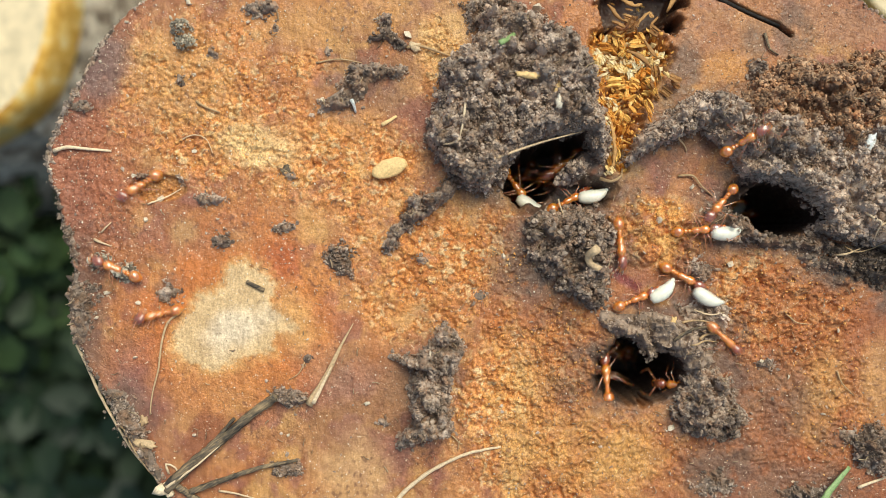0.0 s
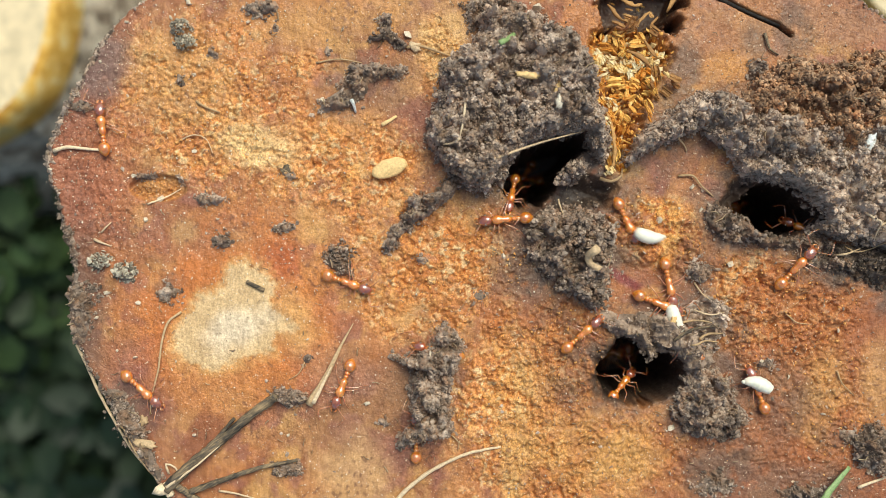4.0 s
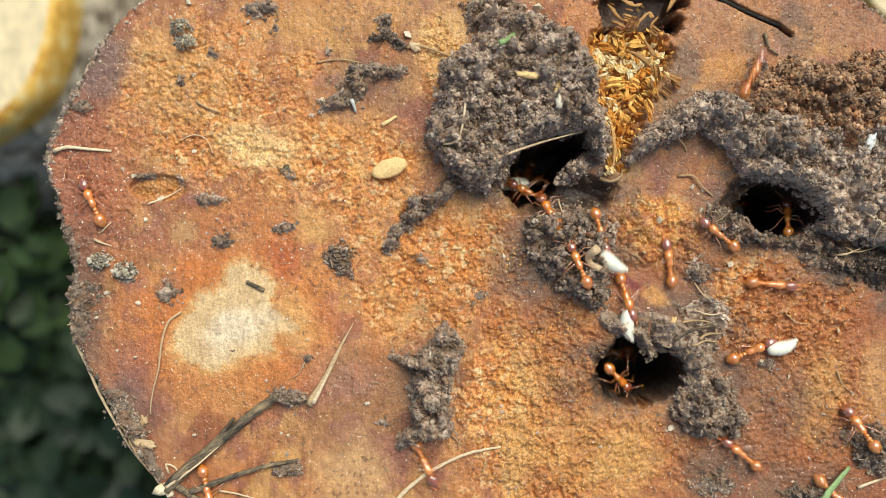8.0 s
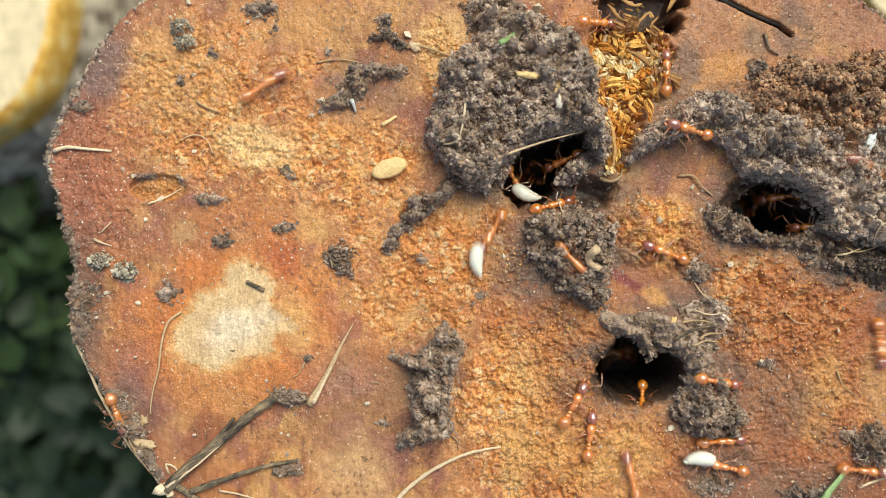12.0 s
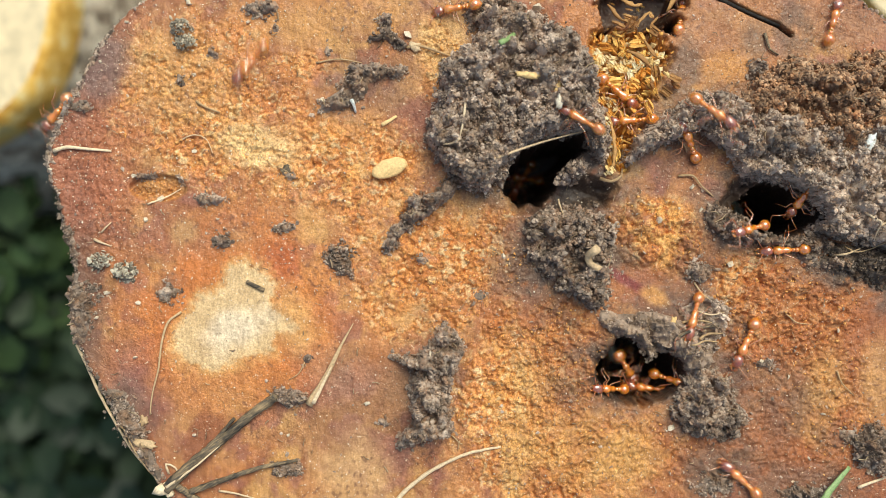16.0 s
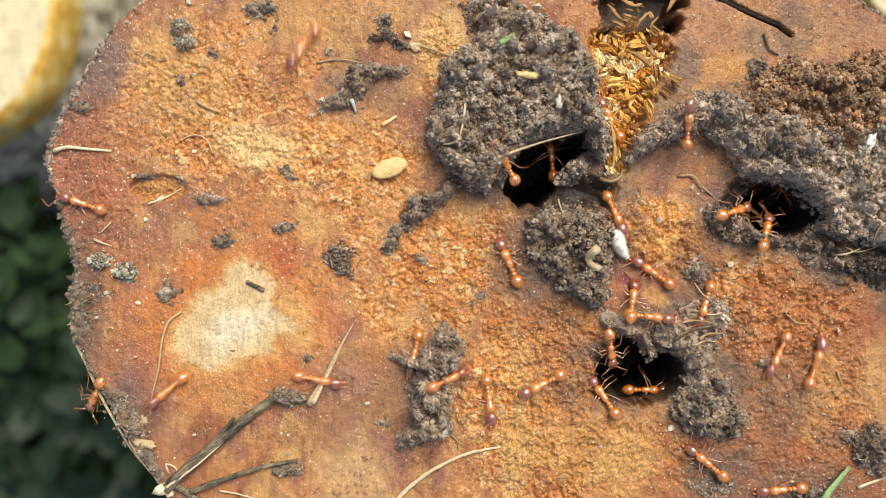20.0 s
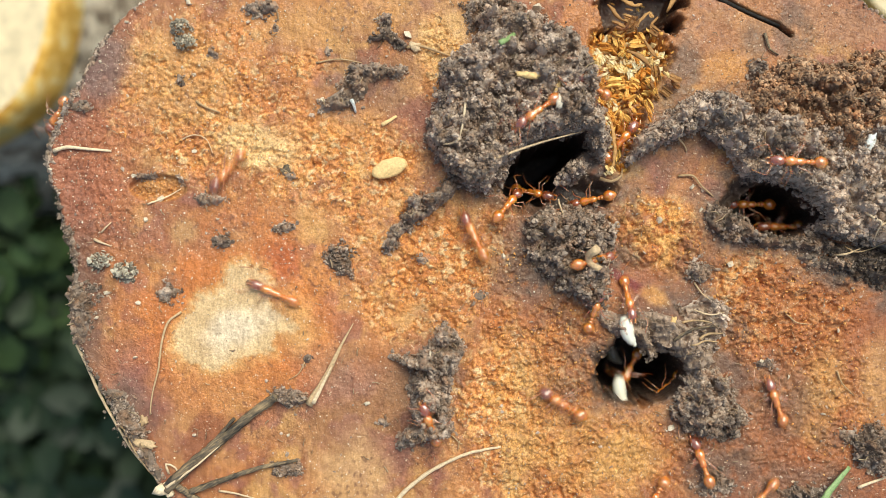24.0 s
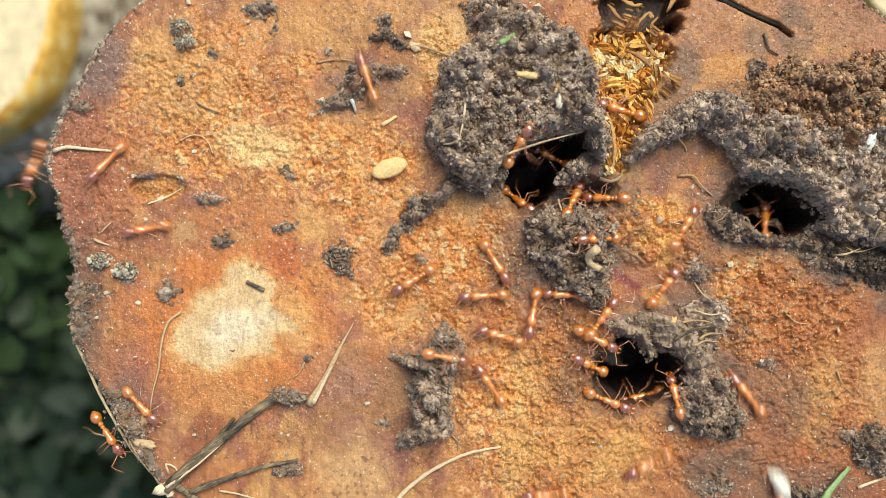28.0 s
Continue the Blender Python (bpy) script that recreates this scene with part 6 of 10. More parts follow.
    crawl(ants[2], [
        (0, 283, 556, 2, -167, 0), (0.5, 232, 646, 2, -101, 1), (1, 295, 733, 0, -61, 0), (1.5, 394, 844, 0, -50, 1), (1.72, 411, 975, -2, -82, 0),
        (1.78, 1295, 975, -420, 77, 0), (1.8, 1295, 975, 2, 77, 0), (2, 1306, 909, 2, 60, 0), (2.5, 1373, 863, 2, 27, 0), (3, 1403, 837, 2, 62, 0),
        (3.5, 1359, 725, 0, 103, -1), (5.5, 1321, 664, -1, 121, 3), (5.75, 1339, 737, 0, 191, 2), (6, 1356, 811, 2, 261, 1),
        (6.29, 1356, 975, 2, 268, 0), (7.11, 1354, 975, 2, 211, 0), (7.93, 1351, 975, 2, 154, 0), (8.75, 1349, 975, 2, 97, 0),
        (9, 1326, 827, 2, 127, 0), (9.5, 1264, 805, 2, 154, 0), (10, 1271, 840, 7, 127, -1), (10.11, 1265, 908, 4, 194, -1),
        (10.22, 1259, 975, 2, 262, 0), (10.28, 1135, 655, -420, 360, 0), (10.3, 1135, 655, -300, 360, 0), (10.4, 1168, 659, -186, 400, 12),
        (10.5, 1202, 663, -72, 441, 24), (10.6, 1168, 659, -186, 490, 12), (10.7, 1135, 655, -300, 540, 0), (10.91, 1135, 655, -300, 483, 0),
        (11.13, 1135, 655, -300, 427, 0), (11.5, 1196, 507, -1, 477, 0), (12, 1173, 447, 8, 519, 4), (12.5, 1139, 434, 11, 492, 3),
        (14.5, 1292, 367, -1, 531, 35), (14.58, 1325, 366, -101, 475, 23), (14.66, 1357, 366, -200, 418, 12), (14.74, 1390, 365, -300, 361, 0),
        (15.3, 1390, 365, -300, 299, 0), (15.37, 1398, 384, -196, 355, -12), (15.43, 1406, 404, -93, 410, -23), (15.5, 1414, 423, 11, 465, -35),
        (15.75, 1399, 433, 6, 504, -18), (16, 1385, 443, 2, 543, -2), (16.5, 1393, 425, 8, 484, -35), (17, 1409, 414, -44, 510, -35),
        (17.5, 1384, 399, -53, 540, 35), (18, 1341, 383, -60, 509, 35), (18.25, 1347, 415, -26, 575, 12), (18.5, 1353, 447, 8, 640, -10),
        (19, 1316, 482, 7, 576, 0), (19.5, 1334, 466, 7, 510, -3), (19.75, 1339, 442, 11, 468, -19), (20, 1344, 417, 16, 425, -35),
        (20.5, 1420, 396, -80, 381, 0), (20.6, 1405, 380, -190, 420, 0), (20.7, 1390, 365, -300, 459, 0), (20.93, 1390, 365, -300, 526, 0),
        (21.16, 1390, 365, -300, 594, 0), (21.33, 1345, 423, -147, 529, -2), (21.5, 1300, 481, 5, 464, -3), (23.5, 1311, 795, 1, 440, -2),
        (24, 1370, 711, -1, 469, -1), (24.5, 1297, 616, -2, 474, -2), (25, 1281, 507, 1, 459, 2), (25.5, 1217, 505, 1, 517, -2),
        (26, 1118, 536, -1, 561, 0), (26.17, 1120, 532, -1, 616, 0), (26.33, 1121, 529, -1, 672, 0), (26.5, 1123, 525, 0, 728, 0),
        (26.75, 1156, 521, 0, 766, 0), (27, 1190, 517, 0, 805, 1), (27.5, 1124, 482, 1, 813, 5), (28, 1172, 509, 0, 772, 1)])
    crawl(ants[3], [
        (0, 1299, 255, 65, 33, 35), (0.25, 1308, 233, 61, 71, 0), (0.5, 1317, 210, 56, 110, -35), (0.75, 1276, 204, 63, 148, -28),
        (1, 1236, 198, 71, 186, -22), (1.5, 1141, 307, 0, 197, 0), (2, 1105, 338, 1, 190, -13), (2.5, 1092, 344, 1, 183, -29),
        (3, 1138, 387, 1, 243, 1), (3.23, 1044, 341, -149, 199, 0), (3.45, 950, 295, -300, 154, 0), (3.67, 950, 295, -360, 221, 0),
        (3.88, 950, 295, -420, 287, 0), (4.75, 1390, 365, -420, 287, 0), (5.18, 1390, 365, -300, 287, 0), (5.26, 1415, 401, -50, 287, 35),
        (5.37, 1408, 453, 11, 287, -2), (5.42, 1415, 473, 8, 341, -1), (5.46, 1422, 492, 5, 396, 1), (5.5, 1429, 512, 3, 450, 2),
        (6, 1420, 473, 2, 463, 2), (6.28, 1390, 365, -300, 468, 0), (6.53, 1390, 365, -420, 512, 0), (7.03, 1135, 655, -420, 512, 0),
        (7.28, 1135, 655, -300, 512, 0), (7.35, 1109, 641, -199, 563, -10), (7.43, 1084, 627, -98, 615, -19), (7.5, 1058, 613, 4, 667, -29),
        (8, 1098, 671, -56, 675, -35), (8.5, 1107, 692, -61, 742, -35), (9, 1096, 704, -16, 690, 5), (9.5, 1086, 720, -1, 673, 14),
        (10, 1064, 719, 0, 743, -5), (10.5, 1097, 699, -24, 724, -35), (11, 1117, 710, -61, 725, -35), (11.2, 1135, 655, -300, 780, 0),
        (11.24, 1135, 655, -340, 839, 0), (11.28, 1135, 655, -380, 897, 0), (11.32, 1135, 655, -420, 956, 0), (11.55, 950, 295, -420, 956, 0),
        (11.67, 950, 295, -300, 956, 0), (12, 869, 413, 0, 960, -1), (12.5, 886, 481, 2, 1014, -2), (14.5, 881, 531, 6, 1042, -4),
        (15, 980, 630, 7, 1036, -3), (15.5, 1040, 653, 2, 1071, -35), (15.73, 1135, 655, -300, 1080, 0), (15.82, 1135, 655, -340, 1020, 0),
        (15.91, 1135, 655, -380, 960, 0), (15.99, 1135, 655, -420, 900, 0), (16.51, 1660, 490, -420, 900, 0), (16.77, 1660, 490, 5, 900, 0),
        (16.88, 1585, 489, 16, 862, 18), (17, 1511, 489, 26, 824, 35), (17.5, 1446, 410, 63, 832, 9), (18, 1429, 295, 65, 826, -27),
        (18.5, 1386, 226, 54, 832, -33), (19, 1269, 184, 38, 897, 33), (19.5, 1136, 216, -3, 905, -11), (20, 1080, 213, -10, 838, -2),
        (20.5, 989, 206, 92, 883, 14), (21, 814, 194, 86, 910, -35), (21.25, 780, 160, 44, 866, -17), (21.5, 746, 126, 1, 821, 0),
        (23.5, 980, 151, 104, 837, -7), (23.75, 961, 182, 98, 886, -4), (24, 941, 212, 91, 936, -1), (24.5, 904, 283, 21, 988, -35),
        (25, 872, 278, 102, 955, 26), (25.5, 826, 285, 76, 923, -26), (26, 797, 302, 41, 936, -35), (26.5, 607, 326, 5, 900, -1),
        (27, 623, 306, 5, 873, -1), (27.5, 704, 296, 5, 826, 5), (28, 652, 143, 16, 830, 0)])
    crawl(ants[4], [
        (0, 1078, 676, -39, 93, -14), (0.5, 1094, 561, 17, 74, -2), (1, 1108, 515, 0, 60, -1), (1.25, 1050, 502, 11, 107, -3),
        (1.5, 992, 489, 22, 155, -6), (1.75, 960, 554, 15, 200, -3), (2, 927, 619, 7, 245, -1), (2.5, 922, 766, 5, 297, 0),
        (2.88, 937, 975, 0, 274, 0), (2.96, 937, 975, -420, 233, 0), (3.13, 950, 295, -420, 233, 0), (3.21, 950, 295, -300, 233, 0),
        (3.5, 877, 390, 3, 200, 7), (5.5, 979, 368, -27, 162, -35), (5.71, 950, 295, -300, 110, 0), (6, 950, 295, -300, 180, 0),
        (6.3, 950, 295, -300, 249, 0), (6.4, 937, 330, -159, 199, -6), (6.5, 923, 366, -19, 150, -13), (7, 923, 355, -54, 120, -35),
        (7.5, 919, 340, -61, 112, -35), (7.7, 950, 295, -300, 54, 0), (7.96, 950, 295, -300, 9, 0), (8.21, 950, 295, -300, -36, 0),
        (8.36, 997, 330, -155, 4, -18), (8.5, 1045, 365, -10, 45, -35), (8.75, 1067, 374, -4, -9, -13), (9, 1090, 383, 2, -63, 9),
        (9.5, 1120, 472, -2, -58, 2), (10, 1180, 527, -1, -23, 0), (10.5, 1216, 593, 30, -56, 17), (11, 1218, 658, 20, -101, -9),
        (11.5, 1217, 698, 41, -88, 13), (11.75, 1237, 684, 34, -50, -3), (12, 1257, 670, 27, -12, -20), (12.5, 1327, 699, -2, -20, 0),
        (12.56, 1297, 691, 12, -78, -8), (12.62, 1267, 683, 26, -136, -16), (12.68, 1237, 675, 40, -193, -24), (12.84, 1200, 676, -80, -193, 0),
        (12.96, 1135, 655, -300, -193, 0), (13.83, 1135, 655, -300, -244, 0), (14.7, 1135, 655, -300, -295, 0), (15.57, 1135, 655, -300, -346, 0),
        (15.78, 1225, 631, -149, -410, -1), (16, 1316, 606, 1, -474, -2), (16.25, 1289, 591, 4, -513, 2), (16.5, 1261, 576, 6, -553, 5),
        (17, 1129, 553, 15, -558, -29), (17.5, 961, 592, 5, -510, -8), (18, 892, 608, 4, -504, 6), (18.25, 925, 615, 3, -460, 2),
        (18.5, 958, 621, 1, -415, -1), (19, 987, 554, 4, -458, 6), (19.5, 939, 650, 4, -507, 7), (20, 956, 679, 5, -514, 9),
        (20.5, 920, 762, 6, -470, 0), (21, 974, 758, 1, -445, -8), (21.5, 902, 805, 2, -445, 9), (22.17, 918, 800, 2, -500, 6),
        (22.83, 934, 796, 2, -555, 3), (23.5, 950, 792, 3, -610, 0), (24, 994, 713, 5, -572, -1), (24.18, 1064, 684, -147, -634, -1),
        (24.35, 1135, 655, -300, -696, 0), (24.48, 1135, 655, -300, -640, 0), (24.62, 1135, 655, -300, -583, 0), (24.75, 1135, 655, -300, -526, 0),
        (25, 1034, 677, 3, -538, 35), (25.5, 955, 628, 4, -558, 3), (26, 907, 559, 6, -623, -4), (26.5, 946, 500, 2, -660, 5),
        (27, 982, 418, 36, -635, -24), (27.5, 969, 372, -23, -615, -35), (28, 1013, 359, -23, -658, -35)])
    crawl(ants[5], [
        (0, 1216, 686, -40, -180, -35), (0.5, 1191, 697, -80, -143, 0), (0.6, 1163, 676, -190, -181, 0), (0.7, 1135, 655, -300, -219, 0),
        (0.72, 1135, 655, -420, -195, 0), (0.78, 144, 265, -420, -195, 0), (0.8, 144, 265, -140, -195, 0), (1, 69, 245, -35, -136, -27),
        (1.5, 118, 260, 2, -72, 2), (2, 98, 284, 2, -129, -35), (2.1, 116, 297, -69, -81, -18), (2.2, 134, 310, -140, -33, 0),
        (2.46, 134, 310, -420, -75, 0), (2.98, 1390, 365, -420, -75, 0), (3.24, 1390, 365, -300, -75, 0), (3.37, 1400, 417, -146, -31, 9),
        (3.5, 1410, 468, 9, 13, 19), (5.5, 1366, 477, 7, 84, -6), (5.78, 1390, 365, -300, 81, 0), (5.84, 1390, 365, -360, 131, 0),
        (5.9, 1390, 365, -420, 180, 0), (6.16, 1660, 628, -420, 180, 0), (6.28, 1660, 628, 1, 180, 0), (6.39, 1593, 627, 2, 124, -1),
        (6.5, 1527, 626, 3, 67, -1), (6.72, 1660, 628, 1, 0, 0), (6.91, 1660, 702, -2, -60, 0), (7.11, 1660, 776, -5, -120, 0),
        (7.3, 1660, 850, -7, -180, 0), (7.5, 1549, 847, 1, -214, -1), (8, 1514, 757, 16, -239, -23), (8.5, 1462, 766, 2, -198, -8),
        (9, 1449, 744, 2, -236, -1), (9.5, 1441, 626, 3, -257, -1), (10, 1419, 514, 1, -261, -1), (10.5, 1386, 482, 6, -239, 2),
        (11, 1369, 489, 3, -218, -9), (11.5, 1283, 490, 4, -200, -16), (11.69, 1336, 427, -148, -255, -8), (11.87, 1390, 365, -300, -309, 0),
        (14.25, 1390, 365, -300, -253, 0), (14.31, 1407, 339, -80, -253, 0), (14.4, 1376, 311, -18, -253, 35), (14.45, 1355, 297, 26, -188, 7),
        (14.5, 1334, 283, 69, -122, -21), (14.75, 1311, 279, 59, -165, -20), (15, 1287, 275, 48, -207, -20), (15.5, 1212, 263, -1, -192, -1),
        (16, 1209, 249, 19, -238, 35), (16.5, 1210, 266, -1, -180, -1), (17, 1132, 321, 0, -168, 0), (17.25, 1140, 333, 0, -236, 3),
        (17.5, 1148, 344, -1, -305, 5), (18, 1216, 340, 0, -335, -2), (18.5, 1246, 376, 11, -347, 24), (18.75, 1239, 399, 7, -410, 10),
        (19, 1231, 423, 3, -473, -4), (19.19, 1311, 394, -148, -406, -2), (19.38, 1390, 365, -300, -340, 0), (19.41, 1390, 365, -360, -403, 0),
        (19.43, 1390, 365, -420, -466, 0), (19.54, 950, 295, -420, -466, 0), (19.6, 950, 295, -300, -466, 0), (19.8, 925, 380, -151, -536, -1),
        (20, 900, 465, -1, -606, -2), (20.5, 830, 385, 0, -591, 2), (20.75, 799, 408, 3, -524, -1), (21, 768, 430, 7, -456, -4),
        (21.5, 837, 438, 2, -429, 2), (22.5, 858, 524, 3, -356, 2), (23.5, 879, 611, 4, -283, 2), (24, 839, 420, 8, -244, -7),
        (24.5, 803, 339, 11, -260, 2), (25, 785, 346, 30, -223, -3), (25.5, 718, 334, 7, -201, -2), (25.75, 674, 365, 5, -160, -2),
        (26, 630, 395, 2, -119, -2), (26.5, 553, 531, 1, -145, -1), (27, 476, 619, 1, -148, -1), (27.45, 449, 975, 1, -94, 0),
        (27.55, 1390, 365, -420, -167, 0), (27.58, 1390, 365, -300, -167, 0), (27.79, 1298, 385, -149, -234, -3), (28, 1207, 405, 1, -301, -6)])
    crawl(ants[6], [
        (0, 1277, 597, 2, -41, -17), (0.5, 1346, 654, -1, -81, 0), (0.75, 1307, 645, 1, -145, 8), (1, 1268, 636, 4, -209, 16),
        (1.5, 1206, 677, -80, -138, 0), (2, 1204, 675, -70, -150, -29), (2.25, 1225, 707, -22, -99, -26), (2.5, 1247, 738, 26, -48, -23),
        (3, 1259, 817, 1, -76, -2), (3.27, 1270, 975, 1, -87, 0), (3.52, 1270, 975, -209, -134, 0), (3.77, 1270, 975, -420, -180, 0),
        (4.76, 1660, 542, -420, -180, 0), (5.25, 1660, 542, 0, -180, 0), (5.31, 1624, 542, 0, -180, 0), (5.4, 1582, 542, 1, -180, 1),
        (5.5, 1534, 542, 2, -234, 1), (6, 1500, 498, 5, -223, 2), (6.5, 1480, 466, 12, -235, 17), (7, 1424, 446, 13, -206, -1),
        (7.5, 1356, 448, 1, -195, 2), (8, 1267, 415, 8, -219, -1), (8.5, 1257, 341, 4, -257, -17), (9, 1195, 287, -1, -202, 0),
        (9.5, 1168, 279, 6, -204, 21), (10, 1126, 281, 2, -184, -15), (10.5, 1068, 306, 0, -149, -1), (11, 1057, 307, -1, -136, -19),
        (11.5, 1041, 276, 43, -189, -35), (12, 1008, 278, -62, -156, -35), (12.5, 1001, 284, -80, -127, 0), (13.5, 1054, 268, -37, -189, -18),
        (14.5, 1106, 252, 6, -252, -35), (15, 1098, 245, -10, -242, 0), (15.5, 1070, 280, 16, -222, 35), (16, 1016, 226, 87, -211, -8),
        (16.5, 898, 184, 72, -180, 12), (17, 785, 197, 38, -189, -35), (17.5, 701, 162, 0, -200, 0), (18, 608, 219, 2, -150, -2),
        (18.5, 490, 373, 1, -142, -2), (19, 490, 354, 1, -189, 0), (19.5, 326, 362, -1, -178, 0), (20, 150, 361, 2, -200, 2),
        (20.09, 151, 362, -46, -145, 1), (20.17, 151, 364, -93, -90, 1), (20.26, 152, 365, -140, -36, 0), (20.56, 152, 365, -233, -89, 0),
        (20.85, 152, 365, -327, -142, 0), (21.15, 152, 365, -420, -195, 0), (22.92, 164, 218, -420, -195, 0), (23.8, 164, 218, -140, -195, 0),
        (24, 95, 198, -33, -132, -30), (24.1, 129, 208, -87, -74, -15), (24.2, 164, 218, -140, -15, 0), (24.22, 164, 218, -420, -189, 0),
        (24.25, 152, 365, -420, -189, 0), (24.39, 96, 357, -91, -133, 0), (24.5, 40, 348, -42, -76, 0), (25, 41, 364, -42, -101, -2),
        (25.12, 96, 364, -91, -51, -1), (25.24, 152, 365, -140, 0, 0), (25.25, 152, 365, -327, -111, 0), (25.3, 210, 640, -140, -166, 0),
        (25.4, 163, 652, -92, -211, 0), (25.5, 115, 664, -44, -256, 0), (26, 237, 680, 2, -206, 1), (26.5, 202, 590, 1, -221, -1),
        (26.75, 194, 617, 2, -175, -7), (27, 186, 643, 2, -130, -13), (27.5, 179, 658, 2, -127, -35), (27.75, 216, 688, 2, -87, -18),
        (28, 253, 717, 1, -47, -2)])
    crawl(ants[7], [
        (0, 1231, 408, 8, 5, 11), (0.5, 1275, 391, 21, 28, -30), (0.77, 1390, 365, -300, 13, 0), (0.9, 1390, 365, -300, 70, 0),
        (1.03, 1390, 365, -300, 127, 0), (1.17, 1390, 365, -300, 184, 0), (1.5, 1244, 375, 5, 241, 4), (2, 1256, 433, 0, 286, 0),
        (2.5, 1281, 529, 3, 261, 11), (3, 1237, 556, 5, 201, -8), (3.25, 1231, 567, 6, 159, -10), (3.5, 1225, 578, 7, 117, -12),
        (5.5, 1199, 692, -80, 188, 0), (6, 1165, 700, -80, 203, 0), (6.5, 1158, 719, -54, 234, 35), (7, 1129, 834, 1, 281, 1),
        (7.24, 1137, 975, 2, 272, 0), (8.06, 1111, 975, 1, 329, 0), (8.89, 1084, 975, 0, 386, 0), (9.72, 1057, 975, 0, 443, 0),
        (10, 1074, 811, 6, 408, -2), (10.5, 1137, 790, 1, 372, 0), (11, 1195, 795, 2, 356, 2), (11.5, 1202, 790, 1, 366, -2),
        (12, 1275, 779, 0, 365, 0), (12.5, 1326, 805, 2, 330, 1), (13.5, 1377, 817, 2, 375, 2), (14.5, 1429, 829, 2, 420, 3),
        (14.62, 1439, 902, 2, 348, 1), (14.75, 1449, 975, 1, 276, 0), (14.82, 1449, 975, -209, 228, 0), (14.89, 1449, 975, -420, 180, 0),
        (15.16, 1660, 655, -420, 180, 0), (15.3, 1660, 655, 0, 180, 0), (15.5, 1561, 653, 2, 230, 1), (15.6, 1610, 654, 1, 295, 0),
        (15.7, 1660, 655, 0, 360, 0), (15.86, 1660, 648, 0, 300, 0), (16.02, 1660, 641, 1, 240, 0), (16.18, 1660, 634, 1, 180, 0),
        (16.5, 1478, 632, 1, 174, -2), (16.75, 1451, 654, 1, 219, 4), (17, 1423, 676, 0, 264, 10), (17.22, 1541, 677, 0, 312, 5),
        (17.43, 1660, 678, 1, 360, 0), (17.5, 1660, 678, -420, 334, 0), (17.63, 950, 295, -420, 334, 0), (17.69, 950, 295, -300, 334, 0),
        (17.85, 1009, 323, -158, 289, 4), (18, 1067, 351, -16, 244, 9), (18.25, 1068, 377, 2, 170, -1), (18.5, 1069, 403, 20, 97, -10),
        (18.75, 1057, 375, -8, 53, 2), (19, 1045, 346, -36, 9, 14), (19.5, 1081, 335, -19, -9, 33), (20, 1087, 381, 3, -68, 18),
        (20.5, 1055, 424, 26, -117, 27), (21, 1039, 469, 41, -84, 17), (21.5, 1054, 499, 24, -45, -33), (23.5, 1057, 469, 22, -58, -35),
        (24, 1108, 532, 11, -83, 33), (24.5, 1094, 576, 40, -87, -35), (25, 1106, 624, -38, -59, -35), (25.17, 1096, 652, -29, -112, -31),
        (25.33, 1085, 679, -19, -165, -27), (25.5, 1075, 706, -9, -217, -23), (25.6, 1105, 681, -155, -268, -11), (25.71, 1135, 655, -300, -319, 0),
        (25.74, 1135, 655, -300, -376, 0), (25.77, 1135, 655, -300, -433, 0), (25.8, 1135, 655, -300, -489, 0), (25.9, 1117, 678, -159, -542, -18),
        (26, 1099, 702, -18, -596, -35), (26.5, 1047, 678, -8, -572, 28), (27, 1071, 680, -27, -604, 14), (27.5, 1070, 654, -26, -661, 0),
        (27.75, 1054, 649, -12, -614, 18), (28, 1038, 643, 3, -567, 35)])
